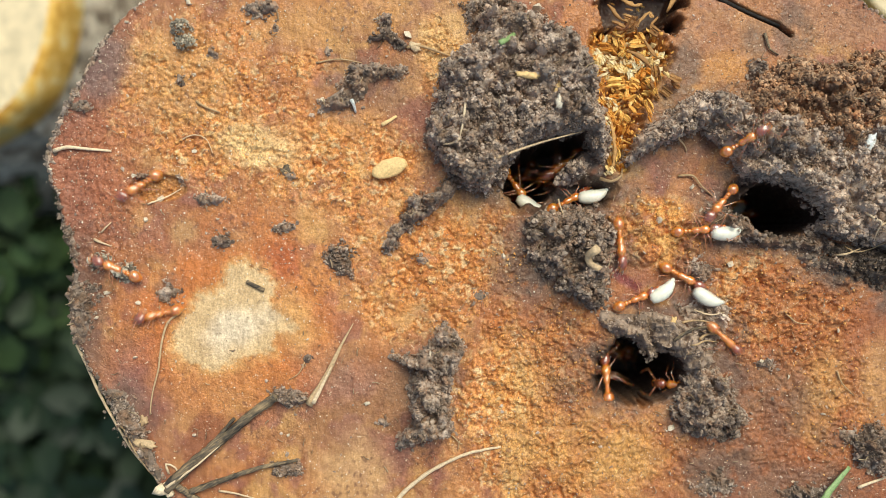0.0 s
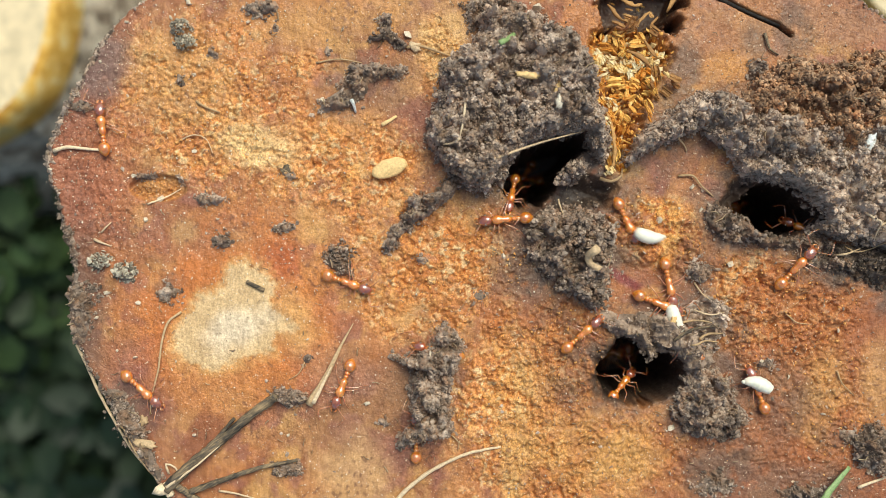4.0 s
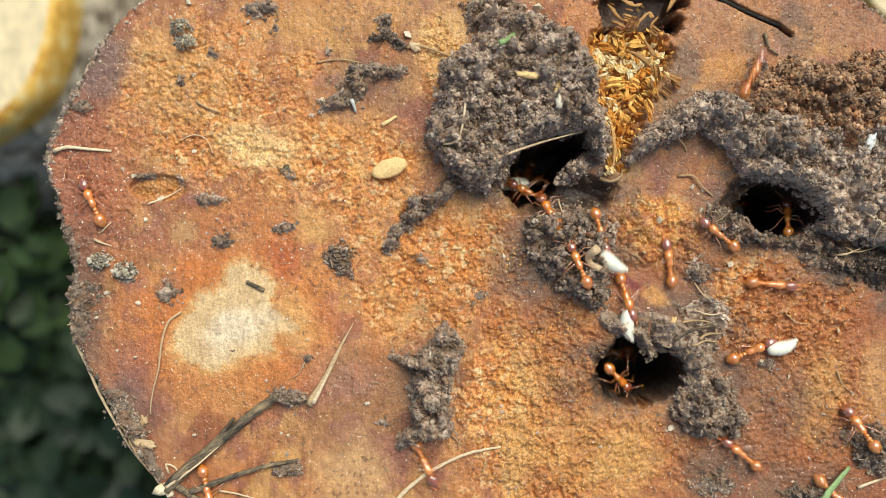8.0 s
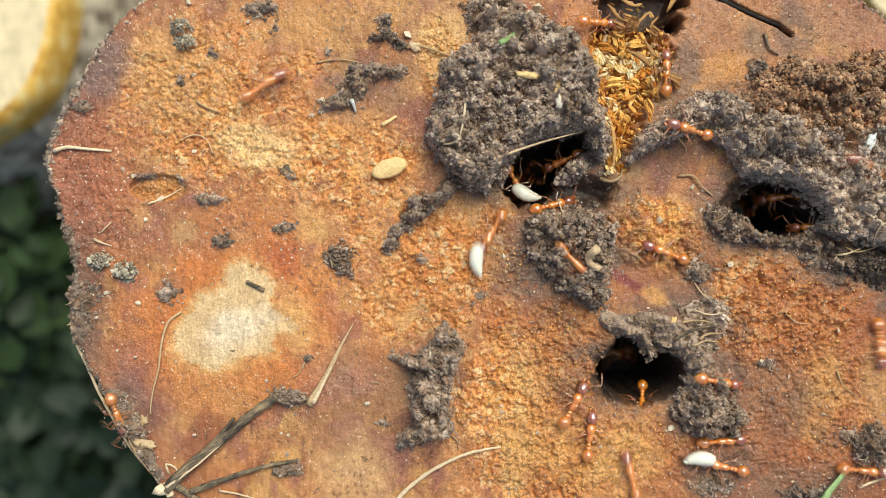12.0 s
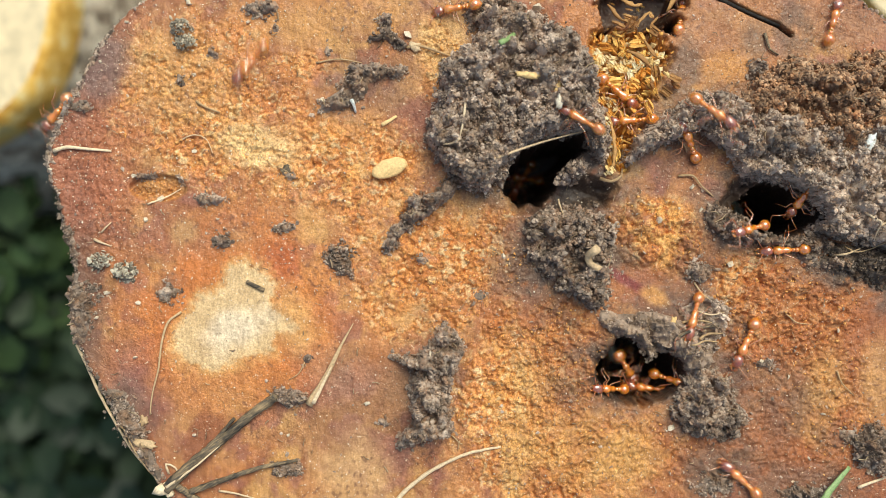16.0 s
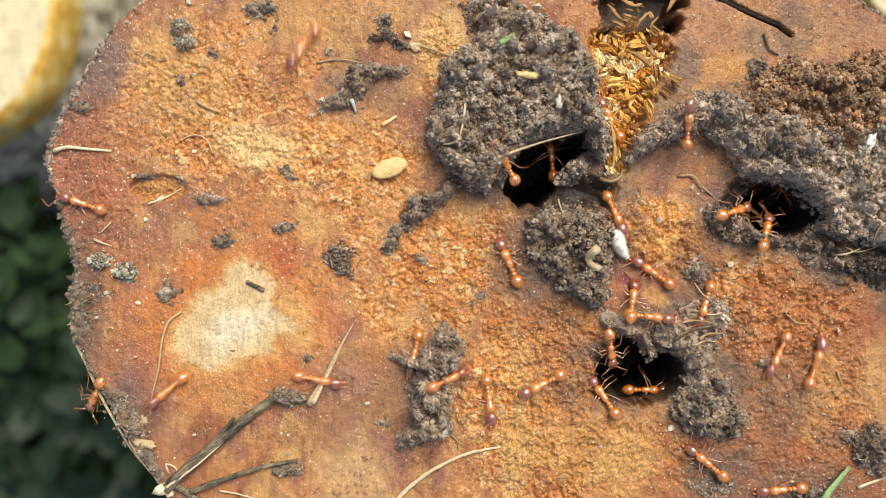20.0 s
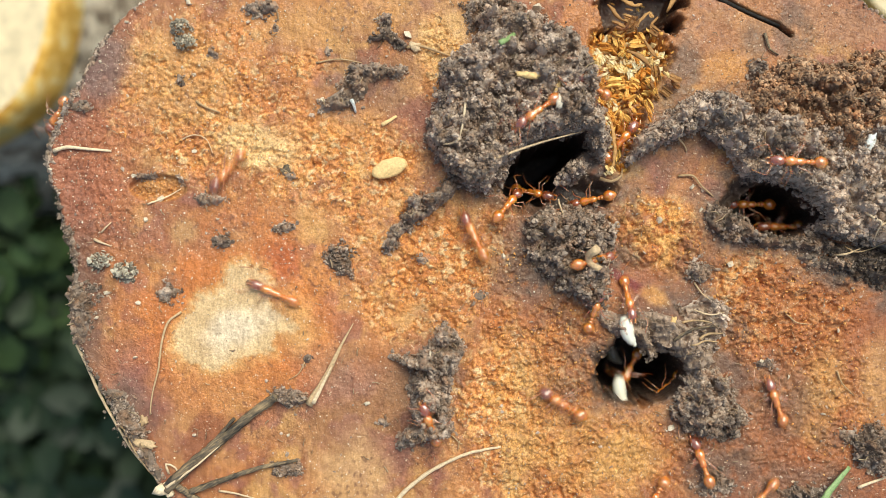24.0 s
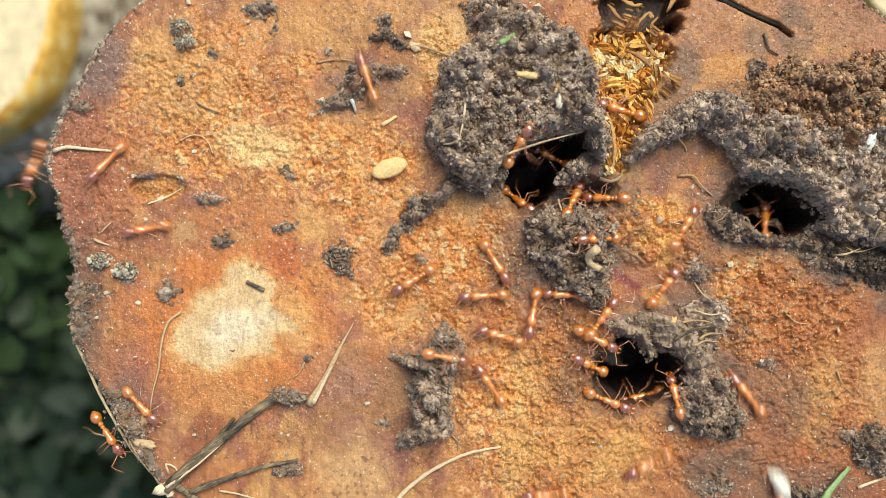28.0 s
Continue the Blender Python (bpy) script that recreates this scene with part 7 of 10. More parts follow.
    crawl(ants[8], [
        (0, 1269, 362, 9, -132, 9), (0.5, 1188, 344, 1, -183, 0), (1, 1078, 314, 0, -177, -8), (1.5, 1053, 313, -3, -147, -29),
        (1.76, 950, 295, -300, -190, 0), (2.3, 950, 295, -300, -165, 0), (2.4, 929, 299, -190, -230, 0), (2.5, 908, 302, -80, -296, 0),
        (3, 892, 272, 105, -251, 35), (3.5, 842, 204, 81, -217, 26), (3.54, 855, 217, 78, -160, 23), (3.58, 868, 230, 75, -102, 20),
        (3.62, 882, 242, 72, -45, 17), (3.72, 925, 267, -24, -45, -35), (3.8, 950, 295, -300, -45, 0), (4.04, 950, 295, -360, -112, 0),
        (4.28, 950, 295, -420, -180, 0), (5.25, 1660, 818, -420, -180, 0), (5.74, 1660, 818, 1, -180, 0), (5.87, 1583, 816, 1, -222, 0),
        (6, 1506, 814, 2, -264, 0), (6.5, 1397, 868, 2, -218, 0), (7, 1338, 861, 2, -264, 0), (7.5, 1362, 849, 2, -267, -1),
        (8, 1308, 801, 2, -219, -1), (8.5, 1202, 781, 0, -213, -3), (9, 1147, 728, -54, -237, -35), (9.17, 1146, 721, -63, -290, -23),
        (9.33, 1145, 715, -71, -344, -12), (9.5, 1144, 708, -80, -397, 0), (10, 1179, 751, 1, -404, 5), (10.17, 1182, 743, 0, -347, -8),
        (10.33, 1185, 736, 0, -290, -22), (10.5, 1187, 728, -1, -233, -35), (11, 1174, 695, -54, -237, -35), (11.25, 1168, 700, -67, -198, -18),
        (11.5, 1162, 705, -80, -158, 0), (12, 1144, 724, -53, -100, 35), (12.5, 1157, 705, -80, -99, 0), (14.5, 1180, 705, -80, -162, 0),
        (15, 1179, 699, -80, -176, 0), (15.5, 1180, 703, -80, -153, 0), (16, 1161, 697, -80, -187, 0), (16.2, 1135, 655, -300, -251, 0),
        (16.43, 1135, 655, -300, -207, 0), (16.66, 1135, 655, -300, -164, 0), (17, 996, 692, 3, -210, -4), (17.5, 861, 581, 1, -239, 3),
        (18, 754, 433, 4, -247, 8), (18.5, 654, 378, 2, -212, 1), (18.67, 663, 382, 2, -265, 1), (18.83, 673, 385, 2, -318, 1),
        (19, 682, 389, 1, -371, 1), (19.5, 696, 495, 2, -432, -3), (20, 734, 626, 2, -462, 2), (20.5, 737, 649, 14, -438, 27),
        (21, 741, 786, 8, -423, -20), (21.33, 753, 975, 1, -446, 0), (21.54, 753, 975, -139, -504, 0), (21.74, 753, 975, -280, -562, 0),
        (21.95, 753, 975, -420, -621, 0), (23.18, 1173, 975, -420, -621, 0), (23.8, 1173, 975, 1, -621, 0), (23.9, 1164, 927, 1, -551, 0),
        (24, 1155, 879, 1, -481, 0), (24.2, 1142, 975, 2, -459, 0), (24.23, 1078, 975, 1, -518, 0), (24.27, 1013, 975, 0, -578, 0),
        (24.3, 949, 975, 0, -637, 0), (24.37, 952, 941, 2, -687, 1), (24.43, 955, 907, 4, -738, 3), (24.5, 958, 873, 6, -788, 4),
        (25, 1013, 861, 3, -714, 6), (25.5, 1083, 874, 0, -726, 1), (25.75, 1065, 872, 0, -678, 0), (26, 1048, 869, 1, -630, 0),
        (26.07, 1049, 904, 0, -570, 0), (26.13, 1049, 940, 0, -510, 0), (26.2, 1050, 975, 0, -450, 0), (26.22, 1050, 975, -420, -625, 0),
        (26.26, 416, 975, -420, -625, 0), (26.5, 408, 842, -1, -608, -2), (26.57, 403, 887, -11, -557, -1), (26.65, 398, 931, -21, -506, -1),
        (26.72, 394, 975, -31, -455, 0), (26.78, 1278, 975, -420, -624, 0), (26.8, 1278, 975, 2, -624, 0), (27, 1263, 866, 5, -609, 2),
        (27.5, 1272, 843, 8, -648, -2), (27.57, 1277, 887, 6, -701, -1), (27.65, 1282, 931, 4, -753, -1), (27.72, 1287, 975, 1, -806, 0),
        (27.78, 995, 975, -420, -973, 0), (27.8, 995, 975, 1, -973, 0), (27.9, 979, 924, 1, -934, 1), (28, 964, 874, 2, -896, 2)])
    crawl(ants[9], [
        (0, 1095, 431, 4, -84, -2), (0.5, 1033, 514, 27, -115, -35), (0.75, 969, 527, 14, -154, -17), (1, 905, 539, 1, -193, 1),
        (1.5, 750, 462, 4, -187, -3), (2, 843, 430, 3, -226, 6), (2.5, 829, 349, 24, -261, 35), (2.75, 796, 392, 12, -200, 19),
        (3, 763, 435, -1, -139, 4), (3.5, 748, 595, 2, -165, -3), (4.5, 833, 627, 2, -204, -5), (5.5, 919, 659, 2, -243, -6),
        (5.75, 937, 626, 3, -286, -1), (6, 955, 594, 4, -329, 4), (6.5, 965, 507, 7, -291, 19), (7, 990, 449, 38, -285, 9),
        (7.5, 1010, 406, 36, -304, -23), (8, 974, 380, 0, -243, -35), (8.5, 967, 366, -29, -186, -1), (8.7, 950, 295, -300, -258, 0),
        (9.3, 950, 295, -300, -320, 0), (9.5, 1005, 249, -51, -320, 35), (10, 1001, 237, 49, -298, 35), (10.5, 956, 184, 92, -232, 6),
        (11, 921, 123, 76, -234, -21), (11.5, 962, 102, 81, -288, -35), (12, 1050, 43, -1, -355, -35), (12.5, 1051, 47, -1, -352, -35),
        (14.5, 1082, -6, -54, -342, -35), (14.7, 1075, -85, -1, -270, 0), (14.9, 1002, -85, -1, -210, 0), (15.1, 930, -85, -1, -150, 0),
        (15.3, 858, -85, -1, -90, 0), (15.4, 857, -35, 9, -136, -18), (15.5, 856, 14, 18, -183, -35), (16, 811, 19, 5, -174, -19),
        (16.1, 811, -33, 2, -222, -10), (16.2, 812, -85, -2, -270, 0), (16.48, 812, -85, -420, -259, 0), (17.02, 1043, 975, -420, -259, 0),
        (17.3, 1043, 975, 0, -259, 0), (17.5, 1018, 852, 9, -223, 0), (18, 997, 801, 5, -272, -5), (18.1, 998, 859, 3, -331, -3),
        (18.2, 999, 917, 1, -390, -2), (18.3, 1000, 975, 0, -450, 0), (18.34, 1000, 975, -140, -507, 0), (18.37, 1000, 975, -280, -564, 0),
        (18.4, 1000, 975, -420, -621, 0), (18.59, 527, 975, -420, -621, 0), (18.69, 527, 975, 1, -621, 0), (18.84, 514, 886, 0, -567, 0),
        (19, 502, 798, 0, -513, 0), (19.31, 473, 975, 2, -459, 0), (19.77, 473, 975, -139, -514, 0), (20.23, 473, 975, -279, -569, 0),
        (20.68, 473, 975, -420, -624, 0), (23.41, 1302, 975, -420, -624, 0), (24.78, 1302, 975, 2, -624, 0), (25, 1285, 844, 1, -604, -1),
        (25.5, 1315, 726, 0, -617, 0), (26, 1331, 646, 0, -620, -3), (26.5, 1264, 500, 2, -616, -1), (27, 1159, 420, 4, -564, -5),
        (27.5, 1101, 415, 9, -558, 32), (28, 1048, 424, 34, -537, 27)])
    crawl(ants[10], [
        (0, 1124, 529, -1, 23, 0), (0.5, 1145, 510, 0, 30, -1), (1, 1201, 436, 1, 54, -1), (1.45, 1390, 365, -300, 21, 0),
        (1.55, 1390, 365, -360, -36, 0), (1.66, 1390, 365, -420, -93, 0), (2.09, 950, 295, -420, -93, 0), (2.3, 950, 295, -300, -93, 0),
        (2.5, 953, 342, -67, -30, 34), (2.6, 951, 318, -184, 29, 17), (2.7, 950, 295, -300, 87, 0), (3, 950, 295, -300, 153, 0),
        (3.3, 950, 295, -300, 219, 0), (3.5, 911, 326, -55, 257, 35), (5.5, 902, 362, -4, 246, 35), (6, 919, 339, -60, 297, 35),
        (6.5, 949, 331, -80, 347, 0), (7, 986, 346, -42, 356, 35), (7.5, 1028, 354, -40, 368, 3), (7.75, 1042, 383, -6, 327, 3),
        (8, 1057, 412, 28, 286, 3), (8.5, 1127, 489, -1, 315, 2), (9, 1174, 541, 0, 325, 0), (9.5, 1221, 583, 5, 325, -15),
        (10, 1196, 627, -23, 250, -35), (10.2, 1135, 655, -300, 206, 0), (10.22, 1135, 655, -420, 122, 0), (10.28, 1390, 365, -420, 122, 0),
        (10.3, 1390, 365, -300, 122, 0), (10.37, 1389, 353, -220, 178, -12), (10.43, 1388, 341, -139, 235, -23), (10.5, 1386, 329, -59, 292, -35),
        (10.7, 1390, 365, -300, 302, 0), (10.84, 1390, 365, -360, 241, 0), (10.97, 1390, 365, -420, 180, 0), (11.51, 1660, 295, -420, 180, 0),
        (11.78, 1660, 295, 63, 180, 0), (12, 1501, 301, 61, 156, 21), (12.5, 1399, 296, 74, 175, -13), (13.5, 1415, 282, 68, 134, -15),
        (14.5, 1431, 268, 62, 93, -17), (15, 1399, 192, 50, 59, 10), (15.14, 1396, 250, -67, 6, 7), (15.28, 1393, 307, -183, -47, 3),
        (15.42, 1390, 365, -300, -100, 0), (15.51, 1390, 365, -420, -90, 0), (15.68, 1475, -85, -420, -90, 0), (15.77, 1475, -85, -45, -90, 0),
        (15.85, 1473, -42, -30, -35, 0), (15.92, 1472, 0, -15, 21, 0), (16, 1470, 43, 0, 76, 0), (16.23, 1475, -85, -45, 90, 0),
        (16.34, 1475, -85, -233, 160, 0), (16.46, 1475, -85, -420, 230, 0), (16.91, 1390, 365, -420, 230, 0), (17.14, 1390, 365, -300, 230, 0),
        (17.5, 1286, 485, 0, 288, 1), (18, 1282, 582, 0, 253, 0), (18.25, 1299, 561, 1, 193, -2), (18.5, 1316, 540, 2, 134, -3),
        (19, 1272, 574, 6, 170, 1), (19.5, 1198, 555, 2, 149, -8), (19.75, 1221, 547, 2, 201, -3), (20, 1244, 539, 2, 253, 2),
        (20.5, 1250, 568, 7, 257, -11), (21, 1229, 563, 11, 207, 2), (21.5, 1201, 568, 15, 170, 12), (23.5, 1062, 567, 12, 138, 2),
        (24, 1049, 547, 12, 75, 25), (24.5, 1123, 508, 0, 16, 0), (24.75, 1141, 473, 3, 60, -2), (25, 1158, 439, 6, 104, -3),
        (25.5, 1090, 368, 2, 132, -21), (26, 1069, 316, -3, 116, 14), (26.5, 1049, 314, -7, 133, 35), (27, 998, 290, -49, 190, -35),
        (27.25, 985, 286, -64, 146, -18), (27.5, 972, 281, -80, 103, 0), (28, 983, 271, -80, 153, 0)])
    crawl(ants[11], [
        (0, 1206, 490, 0, -28, 0), (0.5, 1295, 505, 3, -9, 3), (0.88, 1390, 365, -300, 57, 0), (1.02, 1390, 365, -300, 117, 0),
        (1.16, 1390, 365, -300, 176, 0), (1.3, 1390, 365, -300, 235, 0), (1.5, 1380, 397, -49, 216, 35), (1.57, 1383, 386, -132, 162, 23),
        (1.63, 1387, 376, -216, 109, 12), (1.7, 1390, 365, -300, 55, 0), (1.79, 1390, 365, -420, 116, 0), (1.98, 1135, 655, -420, 116, 0),
        (2.07, 1135, 655, -300, 116, 0), (2.28, 1089, 568, -129, 170, 10), (2.5, 1044, 481, 43, 225, 20), (3, 952, 597, 4, 231, 3),
        (3.25, 991, 584, 4, 293, 1), (3.5, 1029, 570, 3, 355, -2), (4.17, 1027, 601, 4, 407, 3), (4.83, 1025, 632, 5, 459, 7),
        (5.5, 1022, 664, 6, 511, 12), (5.75, 1021, 620, 5, 471, 5), (6, 1020, 576, 4, 432, -1), (6.5, 1024, 469, 37, 462, -8),
        (7, 1032, 447, 39, 437, -12), (7.5, 1036, 450, 35, 436, -7), (8, 1017, 469, 45, 472, -14), (8.5, 1009, 430, 31, 441, 17),
        (9, 1008, 361, -16, 474, -35), (9.5, 968, 351, -67, 536, -35), (9.7, 950, 295, -300, 462, 0), (10.08, 950, 295, -420, 443, 0),
        (10.85, 1005, 975, -420, 443, 0), (11.24, 1005, 975, 0, 443, 0), (11.5, 1020, 821, 6, 415, 8), (12, 1042, 770, 1, 443, 2),
        (12.5, 1073, 716, -1, 409, -24), (12.75, 1135, 655, -300, 406, 0), (15.3, 1135, 655, -300, 354, 0), (15.5, 1196, 669, -80, 387, 0),
        (16, 1204, 680, -47, 342, 35), (16.5, 1271, 680, 19, 352, -34), (17, 1381, 792, 0, 315, 2), (17.5, 1407, 804, 1, 276, 2),
        (18, 1427, 847, 2, 330, 0), (18.17, 1428, 846, 2, 272, 0), (18.33, 1429, 846, 2, 214, 0), (18.5, 1430, 846, 2, 156, 0),
        (19, 1433, 853, 5, 140, -11), (19.5, 1396, 866, 2, 205, 0), (20, 1378, 863, 4, 185, 0), (20.5, 1365, 875, 2, 195, 0),
        (20.7, 1341, 975, 2, 253, 0), (21.34, 1341, 975, -420, 180, 0), (22.61, 1660, 848, -420, 180, 0), (23.25, 1660, 848, -2, 180, 0),
        (23.31, 1625, 844, 2, 180, 3), (23.4, 1586, 844, 1, 180, 0), (23.5, 1542, 844, 1, 203, 1), (23.57, 1581, 845, 0, 255, 1),
        (23.63, 1621, 846, -1, 308, 0), (23.7, 1660, 848, -2, 360, 0), (23.83, 1660, 848, -211, 289, 0), (23.97, 1660, 848, -420, 218, 0),
        (24.51, 1135, 655, -420, 218, 0), (24.78, 1135, 655, -300, 218, 0), (25, 1066, 707, -3, 171, -1), (25.25, 1036, 720, 0, 127, 0),
        (25.5, 1007, 733, 2, 83, 1), (26, 1001, 678, 2, 146, 0), (26.5, 963, 576, 2, 88, 7), (27, 988, 534, 3, 53, 19), (27.5, 931, 505, 0, 125, 1),
        (28, 854, 523, 8, 183, 3)])
    crawl(ants[12], [
        (0, 920, 327, -80, -53, 0), (0.5, 918, 327, -53, -27, -35), (1, 927, 325, -62, -20, -35), (1.2, 950, 295, -300, 51, 0),
        (1.25, 950, 295, -300, -21, 0), (1.3, 950, 295, -300, -92, 0), (1.4, 951, 322, -183, -142, -18), (1.5, 953, 350, -67, -191, -35),
        (1.6, 951, 322, -183, -232, -18), (1.7, 950, 295, -300, -272, 0), (1.75, 950, 295, -300, -347, 0), (1.8, 950, 295, -300, -422, 0),
        (2, 986, 353, -42, -355, 35), (2.25, 1010, 362, -25, -396, 35), (2.5, 1034, 370, -8, -436, 35), (3, 1056, 406, 33, -420, 1),
        (3.5, 1135, 511, -1, -387, 0), (5.5, 1193, 561, 1, -378, 5), (6, 1237, 592, 4, -378, -16), (6.5, 1281, 629, 1, -376, -2),
        (7, 1297, 629, -1, -307, 2), (7.5, 1287, 624, -2, -270, -4), (8, 1328, 619, 1, -336, 7), (8.25, 1328, 625, -1, -378, 2),
        (8.5, 1328, 631, -2, -419, -3), (9, 1362, 746, 0, -432, -1), (9.17, 1377, 776, 1, -376, -2), (9.33, 1392, 805, 2, -320, -4),
        (9.5, 1407, 834, 3, -264, -5), (9.58, 1408, 881, 3, -206, -3), (9.66, 1408, 928, 2, -149, -2), (9.74, 1409, 975, 2, -91, 0),
        (9.93, 1343, 975, 2, -150, 0), (10.11, 1277, 975, 1, -209, 0), (10.3, 1211, 975, 1, -268, 0), (10.5, 1204, 854, 1, -264, -4),
        (11, 1130, 845, 1, -212, -2), (11.5, 1113, 793, -1, -270, 1), (11.61, 1114, 854, -1, -210, 1), (11.72, 1114, 914, 0, -150, 0),
        (11.82, 1115, 975, 0, -90, 0), (11.88, 1115, 975, -210, -158, 0), (11.94, 1115, 975, -420, -225, 0), (12.18, 1135, 655, -420, -225, 0),
        (12.3, 1135, 655, -300, -225, 0), (12.4, 1124, 642, -178, -298, -18), (12.5, 1113, 630, -55, -371, -35), (14.5, 1066, 606, 6, -424, -28),
        (15, 1068, 660, -28, -434, -33), (15.1, 1101, 657, -164, -396, -17), (15.2, 1135, 655, -300, -358, 0), (15.33, 1135, 655, -360, -404, 0),
        (15.45, 1135, 655, -420, -450, 0), (15.96, 645, -85, -420, -450, 0), (16.22, 645, -85, -1, -450, 0), (16.36, 646, -7, 2, -493, -8),
        (16.5, 646, 71, 5, -536, -16), (17, 495, 49, -1, -537, 0), (17.5, 332, 149, 18, -482, 10), (18, 303, 152, 8, -527, -8),
        (18.45, 238, 82, -140, -588, 0), (18.6, 238, 82, -280, -519, 0), (18.75, 238, 82, -420, -450, 0), (19.37, 536, -85, -420, -450, 0),
        (19.68, 536, -85, -1, -450, 0), (20, 538, 86, -1, -487, 2), (20.5, 461, 305, 3, -456, 1), (21, 446, 566, 1, -461, 0),
        (21.5, 480, 648, 0, -394, 1), (22.5, 546, 672, 1, -322, 1), (23.5, 611, 695, 2, -250, 1), (24, 488, 518, 2, -204, 1),
        (24.5, 314, 502, 1, -197, 0), (25, 210, 502, 1, -203, -1), (25.5, 274, 398, -1, -268, -1), (26, 329, 319, 8, -316, 14),
        (26.5, 517, 340, 6, -362, -1), (27, 586, 443, 9, -398, 13), (27.5, 698, 611, 3, -363, -1), (28, 785, 625, 50, -374, -27)])
    crawl(ants[13], [
        (0, 1009, 354, -39, 27, -6), (0.5, 1016, 356, -39, 18, -7), (1, 1049, 386, 17, -43, 35), (1.5, 1084, 475, -1, -86, 0),
        (2, 1087, 523, 0, -88, 1), (2.5, 1083, 577, 16, -71, -24), (3, 1110, 642, -56, -49, -35), (3.2, 1135, 655, -300, -29, 0),
        (3.25, 1135, 655, -300, -99, 0), (3.3, 1135, 655, -300, -169, 0), (3.4, 1120, 662, -183, -227, -15), (3.5, 1105, 670, -65, -285, -31),
        (5.5, 1113, 710, -54, -337, -35), (6, 1100, 660, -51, -276, 12), (6.5, 1082, 574, 21, -275, -3), (7, 1099, 491, -1, -274, -1),
        (7.5, 1139, 527, 0, -316, 0), (8, 1181, 464, 1, -261, 5), (8.5, 1135, 374, 3, -257, -5), (9, 1143, 348, 1, -260, -1),
        (9.5, 1081, 280, 10, -236, 35), (10, 1059, 227, 19, -238, 34), (10.5, 1056, 221, 17, -267, -35), (11, 1090, 182, -15, -296, -10),
        (11.5, 1149, 175, -10, -314, 14), (12, 1177, 132, -2, -273, -12), (12.5, 1194, 83, 1, -256, -33), (14.5, 1197, 79, 1, -213, 0),
        (15, 1182, 78, 1, -207, -2), (15.5, 1207, 78, 0, -252, -35), (16, 1209, 28, -29, -286, -27), (16.1, 1175, 19, -164, -243, -13),
        (16.2, 1140, 10, -300, -199, 0), (16.35, 1140, 10, -420, -257, 0), (16.65, 1379, 975, -420, -257, 0), (16.8, 1379, 975, 2, -257, 0),
        (17, 1350, 870, 2, -217, -1), (17.5, 1261, 837, 1, -188, 0), (18, 1180, 836, 1, -201, -4), (18.17, 1206, 844, 2, -150, -2),
        (18.33, 1232, 852, 4, -100, -1), (18.5, 1258, 861, 5, -49, 1), (18.7, 1282, 975, 2, -80, 0), (18.73, 1282, 975, -420, -64, 0),
        (18.77, 1390, 365, -420, -64, 0), (18.8, 1390, 365, -300, -64, 0), (19, 1425, 407, -49, -95, 35), (19.5, 1392, 502, 10, -100, 4),
        (20, 1373, 626, 1, -114, -4), (20.5, 1408, 729, 1, -50, -1), (20.75, 1375, 756, 1, -103, 0), (21, 1342, 782, 1, -155, 2),
        (21.25, 1356, 817, 2, -103, 1), (21.5, 1369, 852, 2, -51, 0), (22.5, 1370, 836, 2, -123, 1), (23.5, 1372, 820, 2, -195, 1),
        (24, 1340, 880, 2, -132, 0), (24.2, 1325, 975, 2, -103, 0), (24.27, 1325, 975, -209, -148, 0), (24.35, 1325, 975, -420, -193, 0),
        (24.65, 1135, 655, -420, -193, 0), (24.8, 1135, 655, -300, -193, 0), (24.86, 1110, 649, -205, -246, -12), (24.93, 1085, 644, -111, -300, -23),
        (25, 1061, 638, -16, -353, -35), (25.5, 1096, 639, -43, -378, -35), (25.75, 1087, 619, -20, -320, 0), (26, 1079, 599, 4, -262, 35),
        (26.5, 1072, 579, 3, -243, 4), (27, 1068, 519, 4, -253, 14), (27.5, 1050, 506, 23, -235, 31), (28, 1001, 522, 6, -184, -17)])
